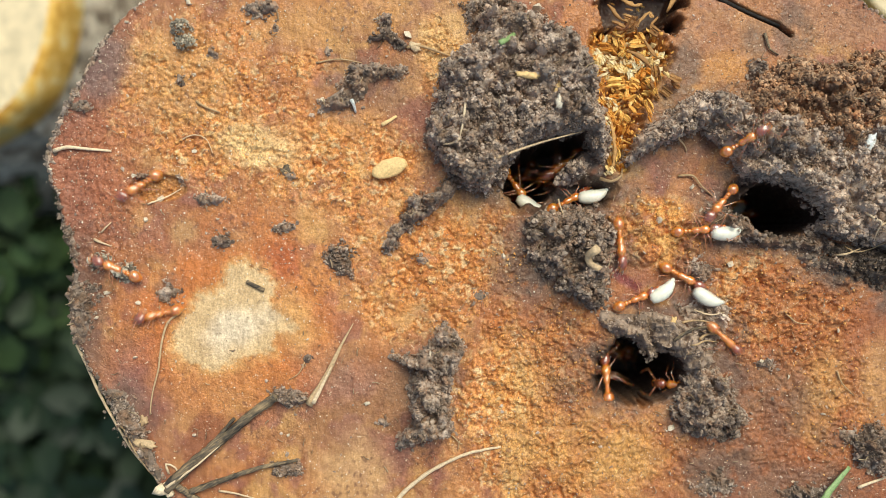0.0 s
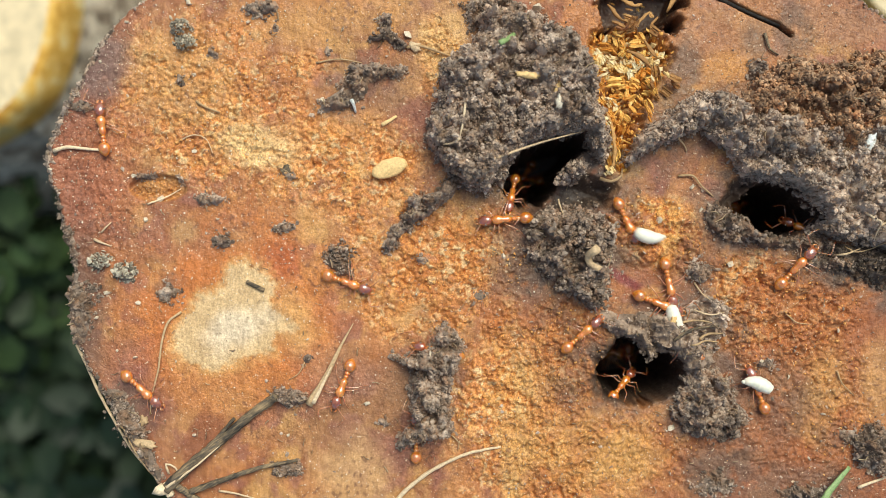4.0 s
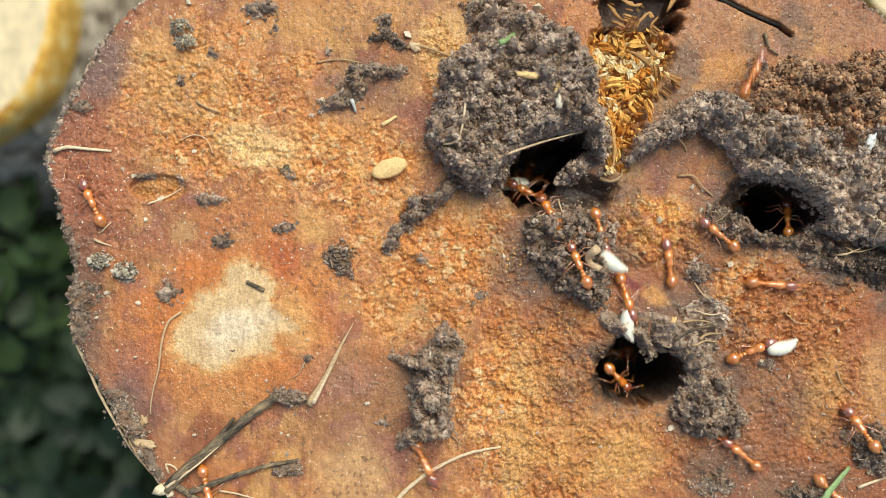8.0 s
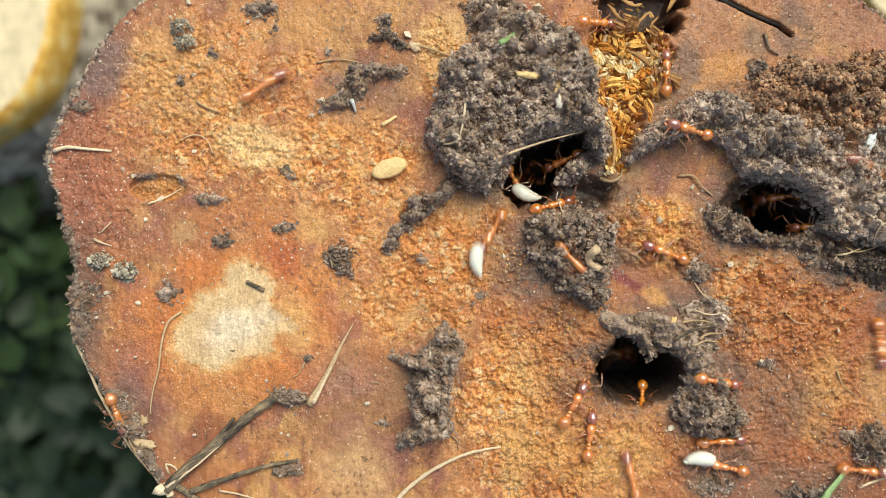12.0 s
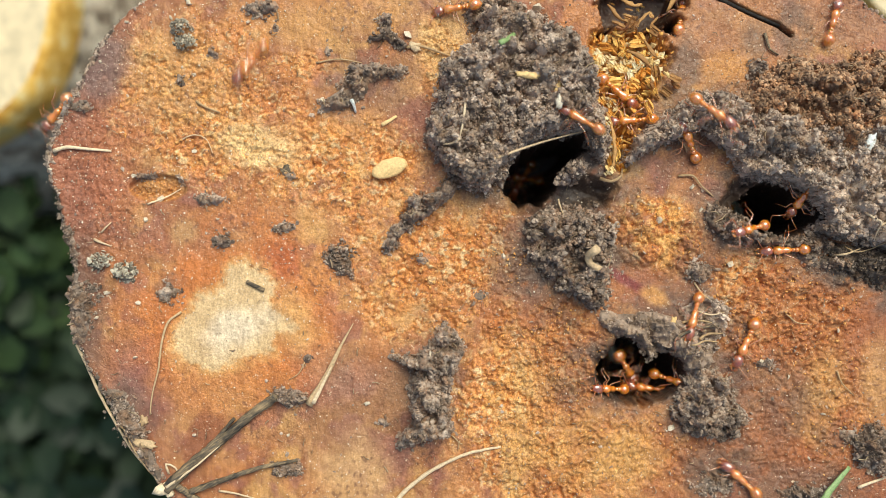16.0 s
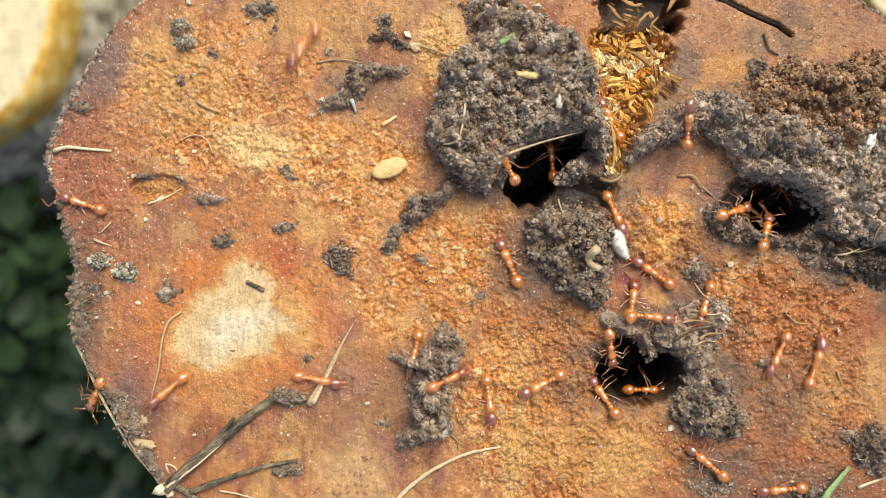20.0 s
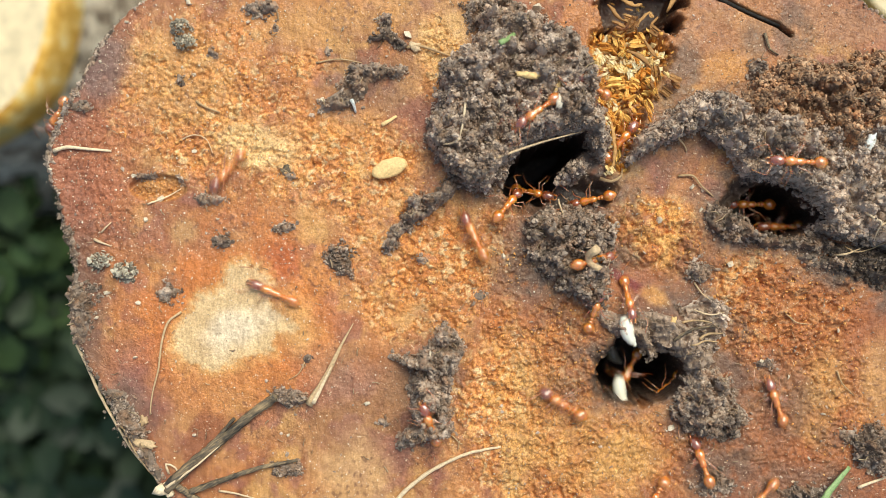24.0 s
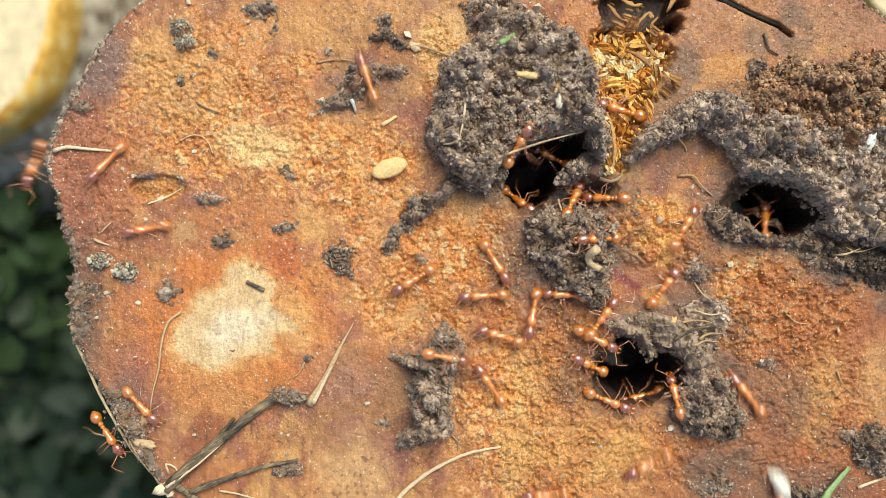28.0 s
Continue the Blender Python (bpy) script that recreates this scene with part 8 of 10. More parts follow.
    crawl(ants[14], [
        (0, 1006, 285, -80, -144, 0), (0.2, 950, 295, -300, -175, 0), (0.22, 950, 295, -420, -234, 0), (0.25, 188, 178, -420, -234, 0),
        (0.5, 170, 148, 1, -285, 0), (0.67, 171, 132, 0, -228, 6), (0.83, 172, 116, -1, -171, 12), (1, 173, 99, -3, -114, 19),
        (1.5, 142, 171, 0, -133, -3), (1.6, 165, 174, -70, -71, -1), (1.7, 188, 178, -140, -10, 0), (2.07, 188, 178, -420, -19, 0),
        (2.8, 164, 218, -420, -19, 0), (3.17, 164, 218, -140, -19, 0), (3.34, 179, 223, -70, 20, 0), (3.5, 193, 228, 0, 59, -1),
        (5.5, 147, 232, 1, 125, 1), (6, 190, 116, 1, 70, 2), (6.11, 200, 123, -70, 18, 1), (6.22, 210, 130, -140, -33, 0),
        (6.28, 278, -85, -420, -90, 0), (6.3, 278, -85, -43, -90, 0), (6.5, 278, -12, -10, -113, 35), (6.57, 278, -36, -21, -165, 23),
        (6.63, 278, -61, -32, -218, 12), (6.7, 278, -85, -43, -270, 0), (7.09, 278, -85, -420, -213, 0), (7.86, 164, 218, -420, -213, 0),
        (8.25, 164, 218, -140, -213, 0), (8.5, 157, 212, 1, -277, 3), (9, 300, 154, 11, -341, 14), (9.5, 507, 230, 3, -371, 2),
        (10, 753, 311, 0, -357, -1), (10.5, 819, 339, 12, -379, -31), (11, 878, 400, 5, -390, -1), (11.5, 948, 401, 38, -331, 27),
        (12, 977, 363, -32, -345, -22), (12.25, 958, 380, -5, -415, -4), (12.5, 939, 397, 22, -484, 15), (12.53, 943, 383, -2, -534, -2),
        (12.57, 946, 368, -26, -584, -18), (12.6, 949, 354, -50, -634, -35), (12.69, 955, 315, -80, -634, 0), (12.75, 950, 295, -300, -634, 0),
        (12.91, 950, 295, -340, -685, 0), (13.06, 950, 295, -380, -736, 0), (13.22, 950, 295, -420, -786, 0), (14.16, 1140, 10, -420, -786, 0),
        (14.63, 1140, 10, -300, -786, 0), (15, 1201, 161, 3, -744, 11), (15.5, 1220, 158, -1, -730, -1), (16, 1239, 212, 79, -760, 18),
        (16.5, 1298, 279, 65, -795, -35), (17, 1285, 289, 42, -818, -35), (17.5, 1257, 268, 17, -869, -35), (18, 1244, 259, 21, -878, -35),
        (18.5, 1255, 311, -2, -824, -1), (19, 1184, 354, -2, -838, -2), (19.25, 1223, 354, -1, -782, -5), (19.5, 1262, 355, -1, -727, -9),
        (20, 1286, 377, 15, -704, -35), (20.17, 1307, 361, -10, -648, -12), (20.33, 1327, 346, -35, -593, 12), (20.5, 1348, 330, -61, -537, 35),
        (21, 1260, 378, 18, -469, 7), (21.25, 1281, 374, 0, -518, 21), (21.5, 1302, 370, -19, -567, 35), (23.5, 1370, 357, -80, -593, 0),
        (24, 1349, 359, -80, -540, 0), (24.5, 1312, 353, -43, -487, 35), (24.75, 1306, 368, -13, -529, 22), (25, 1301, 384, 18, -572, 9),
        (25.5, 1334, 355, -55, -594, 35), (26, 1282, 283, 44, -628, 35), (26.25, 1262, 276, 22, -582, 17), (26.5, 1242, 269, -1, -536, 0),
        (27, 1140, 314, 0, -537, 0), (27.5, 1079, 347, -7, -537, -35), (28, 1078, 351, -13, -543, -34)])
    crawl(ants[15], [
        (0, 1390, 365, -300, -125, 0), (0.27, 1390, 365, -300, -125, 0), (0.35, 1372, 389, -200, -183, -3), (0.42, 1354, 413, -100, -241, -5),
        (0.5, 1336, 438, 0, -300, -8), (1, 1308, 454, 2, -313, -3), (1.5, 1286, 450, -1, -346, -2), (2, 1359, 427, 20, -317, -35),
        (2.2, 1390, 365, -300, -288, 0), (2.26, 1390, 365, -360, -336, 0), (2.32, 1390, 365, -420, -384, 0), (2.57, 950, 295, -420, -384, 0),
        (2.69, 950, 295, -300, -384, 0), (3, 1071, 347, -23, -353, 35), (3.5, 1143, 404, 6, -380, 2), (4.17, 1090, 385, -10, -438, -11),
        (4.83, 1037, 365, -26, -496, -23), (5.5, 983, 346, -42, -554, -35), (6, 990, 374, -3, -576, -35), (6.25, 1011, 359, -22, -648, -18),
        (6.5, 1032, 343, -41, -720, 0), (7, 1080, 382, -3, -777, 30), (7.5, 1104, 446, -1, -788, 0), (8, 1106, 529, 6, -795, 19),
        (8.5, 1096, 581, 30, -797, -35), (9, 1101, 623, -33, -803, -35), (9.5, 1119, 633, -56, -779, -35), (9.7, 1135, 655, -300, -767, 0),
        (9.85, 1135, 655, -420, -839, 0), (10.15, 1390, 365, -420, -839, 0), (10.3, 1390, 365, -300, -839, 0), (10.5, 1370, 410, -26, -792, 35),
        (11, 1376, 440, 5, -778, 4), (11.5, 1468, 499, 5, -759, 1), (12, 1551, 609, 2, -805, 1), (12.1, 1606, 609, 1, -763, 1),
        (12.2, 1660, 610, 1, -720, 0), (12.22, 1660, 610, -420, -616, 0), (12.28, 1346, 975, -420, -616, 0), (12.3, 1346, 975, 2, -616, 0),
        (12.5, 1313, 857, 2, -560, -1), (12.55, 1308, 879, 2, -512, 0), (12.6, 1302, 902, 2, -464, 0), (12.69, 1292, 942, 2, -464, -1),
        (12.75, 1289, 975, 1, -464, 0), (13.76, 1304, 975, 2, -516, 0), (14.77, 1319, 975, 2, -568, 0), (15.78, 1334, 975, 2, -620, 0),
        (16, 1308, 846, 1, -583, -1), (16.5, 1239, 835, 4, -552, -2), (17, 1250, 808, 2, -591, -4), (17.5, 1189, 780, 2, -572, 1),
        (18, 1127, 760, 2, -575, -2), (18.17, 1141, 769, 3, -524, 0), (18.33, 1156, 778, 4, -472, 2), (18.5, 1170, 786, 5, -421, 3),
        (19, 1234, 773, 5, -415, -13), (19.5, 1275, 873, 4, -411, -6), (19.67, 1266, 854, 4, -467, -7), (19.83, 1257, 835, 4, -524, -7),
        (20, 1248, 817, 3, -580, -8), (20.5, 1269, 820, 1, -549, 1), (21, 1209, 833, 4, -597, 1), (21.5, 1230, 842, 2, -595, -1),
        (23.5, 1268, 876, 4, -593, 5), (24, 1239, 816, 4, -612, -8), (24.5, 1222, 766, 9, -607, 20), (25, 1199, 719, 37, -617, 3),
        (25.5, 1185, 701, -1, -601, -35), (26, 1180, 703, -2, -582, -35), (26.5, 1156, 706, -66, -567, -35), (27, 1151, 709, -63, -507, 35),
        (27.5, 1140, 717, -53, -442, 35), (27.75, 1144, 714, -67, -483, 18), (28, 1148, 712, -80, -524, 0)])
    crawl(ants[16], [
        (0, 711, 975, 1, 86, 0), (0.24, 711, 975, 1, 86, 0), (0.32, 714, 924, 1, 34, 0), (0.41, 717, 873, 2, -19, 0), (0.5, 721, 822, 2, -72, 0),
        (0.75, 683, 845, 2, -112, 0), (1, 646, 868, 1, -152, 0), (1.2, 618, 975, 0, -104, 0), (1.33, 618, 975, -420, -121, 0),
        (1.59, 265, 50, -420, -121, 0), (1.72, 265, 50, -140, -121, 0), (1.86, 259, 65, -70, -192, 2), (2, 253, 80, 1, -264, 4),
        (2.5, 226, 3, -26, -225, -35), (3, 211, 63, 0, -157, -21), (3.1, 224, 72, -70, -96, -10), (3.21, 238, 82, -140, -35, 0),
        (3.83, 238, 82, -420, -90, 0), (5.08, 1018, -85, -420, -90, 0), (5.71, 1018, -85, 0, -90, 0), (6, 1013, 78, 24, -97, 35),
        (6.5, 1078, 211, -8, -75, -3), (7, 1113, 293, -1, -42, 17), (7.25, 1165, 275, -1, 2, 9), (7.5, 1217, 256, -1, 45, 1),
        (8, 1325, 136, 13, 64, 1), (8.41, 1334, -85, 1, 90, 0), (8.45, 1334, -85, -139, 30, 0), (8.48, 1334, -85, -280, -30, 0),
        (8.51, 1334, -85, -420, -90, 0), (8.7, 408, -85, -420, -90, 0), (8.8, 408, -85, -34, -90, 0), (9, 410, 11, -1, -160, 0),
        (9.1, 409, -37, -18, -215, 0), (9.2, 408, -85, -34, -270, 0), (9.27, 408, -85, -227, -208, 0), (9.34, 408, -85, -420, -145, 0),
        (9.61, 164, 218, -420, -145, 0), (9.75, 164, 218, -140, -145, 0), (9.87, 152, 229, -70, -204, 0), (10, 141, 239, 1, -263, 0),
        (10.5, 148, 260, 1, -273, 0), (11, 147, 196, 13, -285, 1), (11.11, 156, 207, -63, -345, 0), (11.22, 164, 218, -140, -404, 0),
        (11.31, 164, 218, -420, -428, 0), (11.49, 950, 295, -420, -428, 0), (11.59, 950, 295, -300, -428, 0), (12, 1010, 463, 37, -404, -10),
        (12.5, 1177, 534, -1, -369, 0), (13.5, 1141, 543, 5, -412, 16), (14.5, 1106, 551, 11, -454, 32), (15, 1107, 586, 22, -454, -35),
        (15.2, 1135, 655, -300, -432, 0), (15.31, 1135, 655, -360, -482, 0), (15.41, 1135, 655, -420, -533, 0), (15.84, 1390, 365, -420, -533, 0),
        (16.05, 1390, 365, -300, -533, 0), (16.5, 1174, 391, 4, -559, -13), (17, 1069, 361, -20, -571, -35), (17.5, 1038, 352, -29, -591, -32),
        (17.76, 950, 295, -300, -574, 0), (17.81, 950, 295, -360, -630, 0), (17.86, 950, 295, -420, -687, 0), (18.07, 152, 365, -420, -687, 0),
        (18.18, 152, 365, -140, -687, 0), (18.5, 181, 350, 1, -645, 0), (18.66, 167, 357, -69, -576, 0), (18.82, 152, 365, -140, -507, 0),
        (19.17, 152, 365, -420, -516, 0), (19.88, 144, 265, -420, -516, 0), (20.24, 144, 265, -140, -516, 0), (20.37, 142, 268, -69, -570, 0),
        (20.5, 140, 270, 1, -624, 0), (21, 136, 138, -22, -596, -35), (21.5, 156, 167, 2, -530, -31), (23.5, 222, 46, 1, -483, 0),
        (23.6, 243, 48, -69, -426, 0), (23.7, 265, 50, -140, -369, 0), (23.79, 265, 50, -233, -419, 0), (23.88, 265, 50, -327, -470, 0),
        (23.97, 265, 50, -420, -520, 0), (24.5, 265, 50, -420, -520, 0), (24.77, 265, 50, -140, -520, 0), (24.88, 250, 58, -70, -474, 0),
        (25, 235, 65, 1, -428, 0), (25.5, 192, 199, 1, -455, 0), (26, 199, 315, 2, -420, 0), (26.5, 347, 436, 0, -384, 2), (27, 543, 491, 2, -376, 1),
        (27.25, 489, 474, 2, -308, 0), (27.5, 436, 457, 2, -239, -1), (28, 262, 406, 0, -169, 2)])
    crawl(ants[17], [
        (0, 1321, 975, 2, 105, 0), (0.3, 1321, 975, 2, 105, 0), (0.5, 1293, 886, 2, 141, -1), (1, 1219, 792, 3, 104, 0), (1.5, 1172, 754, 1, 129, -2),
        (2, 1145, 729, 1, 121, -35), (2.5, 1141, 706, -65, 124, -35), (2.67, 1156, 703, -59, 72, -12), (2.83, 1171, 700, -53, 21, 12),
        (3, 1186, 698, -47, -31, 35), (3.07, 1169, 683, -131, 26, 23), (3.13, 1152, 669, -216, 82, 12), (3.2, 1135, 655, -300, 139, 0),
        (3.88, 1135, 655, -300, 190, 0), (4.57, 1135, 655, -300, 242, 0), (5.25, 1135, 655, -300, 294, 0), (5.31, 1160, 689, -80, 294, 0),
        (5.4, 1158, 712, -1, 294, 35), (5.5, 1175, 750, 1, 294, 1), (6, 1260, 829, 1, 338, 1), (6.5, 1258, 822, 1, 352, 0), (7, 1342, 798, 2, 348, 0),
        (7.5, 1447, 823, 5, 318, 3), (8, 1470, 872, 2, 315, -1), (8.2, 1497, 975, -11, 282, 0), (8.89, 1475, 975, -7, 342, 0),
        (9.59, 1454, 975, -3, 402, 0), (10.28, 1432, 975, 2, 462, 0), (10.39, 1416, 910, 2, 514, 1), (10.5, 1400, 844, 1, 567, 2),
        (11, 1320, 814, 2, 550, -1), (11.5, 1286, 848, 2, 615, 2), (11.75, 1281, 835, 2, 571, 1), (12, 1276, 823, 2, 527, 0),
        (12.5, 1222, 807, 1, 503, 1), (12.55, 1217, 840, 2, 562, 1), (12.6, 1212, 872, 2, 622, 2), (12.69, 1204, 930, 2, 622, -1),
        (12.75, 1201, 975, 1, 622, 0), (13.92, 1134, 975, 0, 681, 0), (15.09, 1067, 975, 0, 741, 0), (16.27, 1000, 975, 0, 801, 0),
        (16.5, 1019, 835, 10, 762, -6), (17, 997, 777, 3, 827, 3), (17.5, 1016, 772, 2, 787, -2), (18, 1066, 794, -1, 723, 1),
        (18.5, 1097, 802, 2, 765, 0), (19, 1068, 758, 0, 821, 1), (19.5, 1072, 712, -7, 816, -35), (20, 1070, 705, -10, 844, -18),
        (20.5, 1095, 694, -39, 900, 35), (20.6, 1115, 675, -170, 829, 18), (20.7, 1135, 655, -300, 758, 0), (20.73, 1135, 655, -420, 614, 0),
        (20.77, 950, 295, -420, 614, 0), (20.8, 950, 295, -300, 614, 0), (21, 936, 353, -57, 579, 35), (21.5, 859, 366, 3, 571, 1),
        (22.17, 865, 374, 3, 520, 0), (22.83, 871, 382, 3, 469, 0), (23.5, 877, 390, 3, 418, -1), (24, 894, 368, 0, 409, -35),
        (24.5, 920, 361, -46, 391, -35), (24.75, 928, 361, -35, 440, -35), (25, 936, 362, -24, 489, -35), (25.5, 918, 370, -16, 550, 28),
        (26, 880, 423, 0, 583, 5), (26.5, 856, 485, 4, 611, 9), (26.75, 843, 452, 4, 553, 5), (27, 830, 420, 4, 495, 1), (27.17, 833, 420, 4, 435, 0),
        (27.33, 835, 420, 5, 375, -2), (27.5, 838, 419, 5, 315, -3), (28, 876, 464, 3, 302, 2)])
    crawl(ants[18], [
        (0, 1660, 257, 70, -180, 0), (0.8, 1660, 257, 70, -180, 0), (1, 1508, 267, 77, -165, -9), (1.5, 1424, 258, 62, -164, -14),
        (2, 1315, 284, 76, -168, -10), (2.5, 1288, 308, 52, -128, -35), (2.75, 1314, 334, -6, -82, -35), (3, 1340, 361, -63, -36, -35),
        (3.2, 1390, 365, -300, -1, 0), (3.3, 1390, 365, -300, -45, 0), (3.37, 1409, 380, -215, 9, -12), (3.43, 1428, 395, -130, 63, -23),
        (3.5, 1448, 409, -45, 117, -35), (5.5, 1401, 406, -78, 174, 5), (5.75, 1392, 406, -63, 116, -15), (6, 1383, 407, -47, 58, -35),
        (6.5, 1410, 401, -50, 95, -35), (7, 1415, 390, -62, 84, -35), (7.5, 1407, 393, -52, 74, -35), (8, 1411, 390, -62, 78, -35),
        (8.5, 1448, 398, -80, 16, 0), (9, 1444, 414, 55, -41, 35), (9.25, 1444, 424, 55, 33, 35), (9.5, 1443, 435, 54, 108, 35),
        (10, 1426, 418, 6, 72, -35), (10.5, 1434, 409, -49, 45, -35), (11, 1436, 411, 61, -18, 35), (11.17, 1435, 411, 62, -74, 12),
        (11.33, 1434, 410, 64, -130, -12), (11.5, 1434, 409, 65, -186, -35), (12, 1452, 401, -24, -177, -35), (12.5, 1438, 395, -1, -117, -35),
        (14.5, 1420, 401, -80, -174, 0), (15, 1360, 421, 16, -160, 35), (15.5, 1274, 472, 2, -176, 5), (16, 1222, 561, 9, -108, 15),
        (16.5, 1188, 613, 6, -131, -35), (17, 1211, 662, -50, -84, -35), (17.5, 1185, 712, -54, -127, 35), (18, 1211, 748, 17, -78, -33),
        (18.25, 1193, 731, -18, -149, -34), (18.5, 1174, 714, -53, -220, -35), (18.67, 1184, 705, -50, -274, -12), (18.83, 1194, 696, -46, -328, 12),
        (19, 1204, 687, -42, -382, 35), (19.5, 1194, 708, 13, -440, 35), (19.61, 1164, 682, -144, -511, 18), (19.72, 1135, 655, -300, -581, 0),
        (19.78, 1390, 365, -420, -641, 0), (19.8, 1390, 365, -300, -641, 0), (20, 1420, 336, -80, -574, 0), (20.1, 1405, 350, -190, -518, 0),
        (20.2, 1390, 365, -300, -461, 0), (20.22, 1390, 365, -420, -557, 0), (20.25, 1135, 655, -420, -557, 0), (20.5, 1043, 626, 3, -625, -2),
        (20.62, 1089, 640, -148, -681, -1), (20.74, 1135, 655, -300, -737, 0), (21.05, 1135, 655, -360, -788, 0), (21.37, 1135, 655, -420, -840, 0),
        (22.62, 950, 295, -420, -840, 0), (23.25, 950, 295, -300, -840, 0), (23.5, 924, 345, -57, -786, 35), (24, 953, 339, -68, -735, 33),
        (24.5, 959, 396, 25, -804, 35), (25, 984, 459, 43, -778, -16), (25.5, 1035, 552, 3, -771, 5), (26, 1040, 553, 2, -755, 10),
        (26.5, 1020, 574, 1, -817, -4), (27, 1026, 536, 11, -813, -30), (27.5, 1047, 596, 6, -741, -3), (28, 1052, 599, 4, -747, -3)])
    crawl(ants[19], [
        (0, 1390, 365, -300, 174, 0), (0.79, 1390, 365, -300, 174, 0), (0.9, 1356, 360, -174, 113, -18), (1, 1323, 354, -49, 52, -35),
        (1.25, 1310, 360, -31, 9, -35), (1.5, 1298, 365, -14, -34, -35), (1.73, 1390, 365, -300, 0, 0), (2.3, 1390, 365, -300, -67, 0),
        (2.4, 1409, 379, -190, -113, 0), (2.5, 1428, 393, -80, -158, 0), (3, 1256, 452, -1, -179, 2), (3.5, 1182, 501, 0, -118, -3),
        (4.5, 1181, 500, 0, -51, -2), (5.5, 1180, 499, -1, 15, -1), (6, 1209, 513, 0, -23, 4), (6.5, 1227, 544, 4, -40, 13),
        (7, 1248, 554, 17, -27, 7), (7.5, 1242, 526, 15, -9, 2), (8, 1362, 503, 3, -6, 2), (8.5, 1461, 490, 4, 0, 3), (9, 1569, 509, 1, 34, -1),
        (9.2, 1660, 510, 0, 0, 0), (9.23, 1660, 473, 26, -60, 0), (9.27, 1660, 435, 53, -120, 0), (9.3, 1660, 398, 80, -180, 0),
        (9.5, 1513, 400, 67, -202, 1), (10, 1459, 363, 74, -224, 2), (10.5, 1379, 275, 76, -208, 17), (11, 1306, 242, 54, -207, -9),
        (11.5, 1219, 214, 66, -203, -7), (12, 1199, 238, 62, -194, 21), (12.5, 1194, 242, 61, -195, 35), (14.5, 1179, 194, 19, -216, -35),
        (15, 1150, 214, 11, -178, -35), (15.5, 1138, 213, -3, -180, -26), (16, 1119, 214, -7, -177, -11), (16.5, 1101, 203, -12, -224, -12),
        (16.75, 1101, 213, -12, -150, -9), (17, 1101, 223, -12, -77, -5), (17.5, 1094, 290, -10, -103, 15), (17.84, 950, 295, -300, -178, 0),
        (17.9, 950, 295, -360, -228, 0), (17.95, 950, 295, -420, -279, 0), (18.18, 293, 975, -420, -279, 0), (18.3, 293, 975, -46, -279, 0),
        (18.5, 313, 862, 0, -304, 17), (18.75, 326, 801, 0, -263, 10), (19, 339, 740, 1, -223, 2), (19.25, 384, 723, 0, -276, 1),
        (19.5, 429, 705, -1, -330, 0), (20, 564, 671, 1, -371, 1), (20.5, 658, 681, 3, -358, 1), (20.73, 672, 828, 2, -401, 0),
        (20.95, 686, 975, 1, -444, 0), (22.03, 748, 975, 1, -384, 0), (23.11, 809, 975, 1, -324, 0), (24.19, 871, 975, 1, -264, 0),
        (24.34, 862, 886, 4, -194, -1), (24.5, 853, 797, 8, -124, -2), (24.67, 815, 801, 6, -71, -2), (24.83, 776, 804, 4, -18, -1),
        (25, 738, 808, 2, 35, 0), (25.5, 884, 770, 3, -4, 3), (26, 895, 687, 1, 64, -6), (26.5, 837, 576, 1, 114, -1), (27, 729, 467, 2, 125, -3),
        (27.5, 762, 498, 4, 169, 2), (28, 733, 495, 6, 212, -4)])
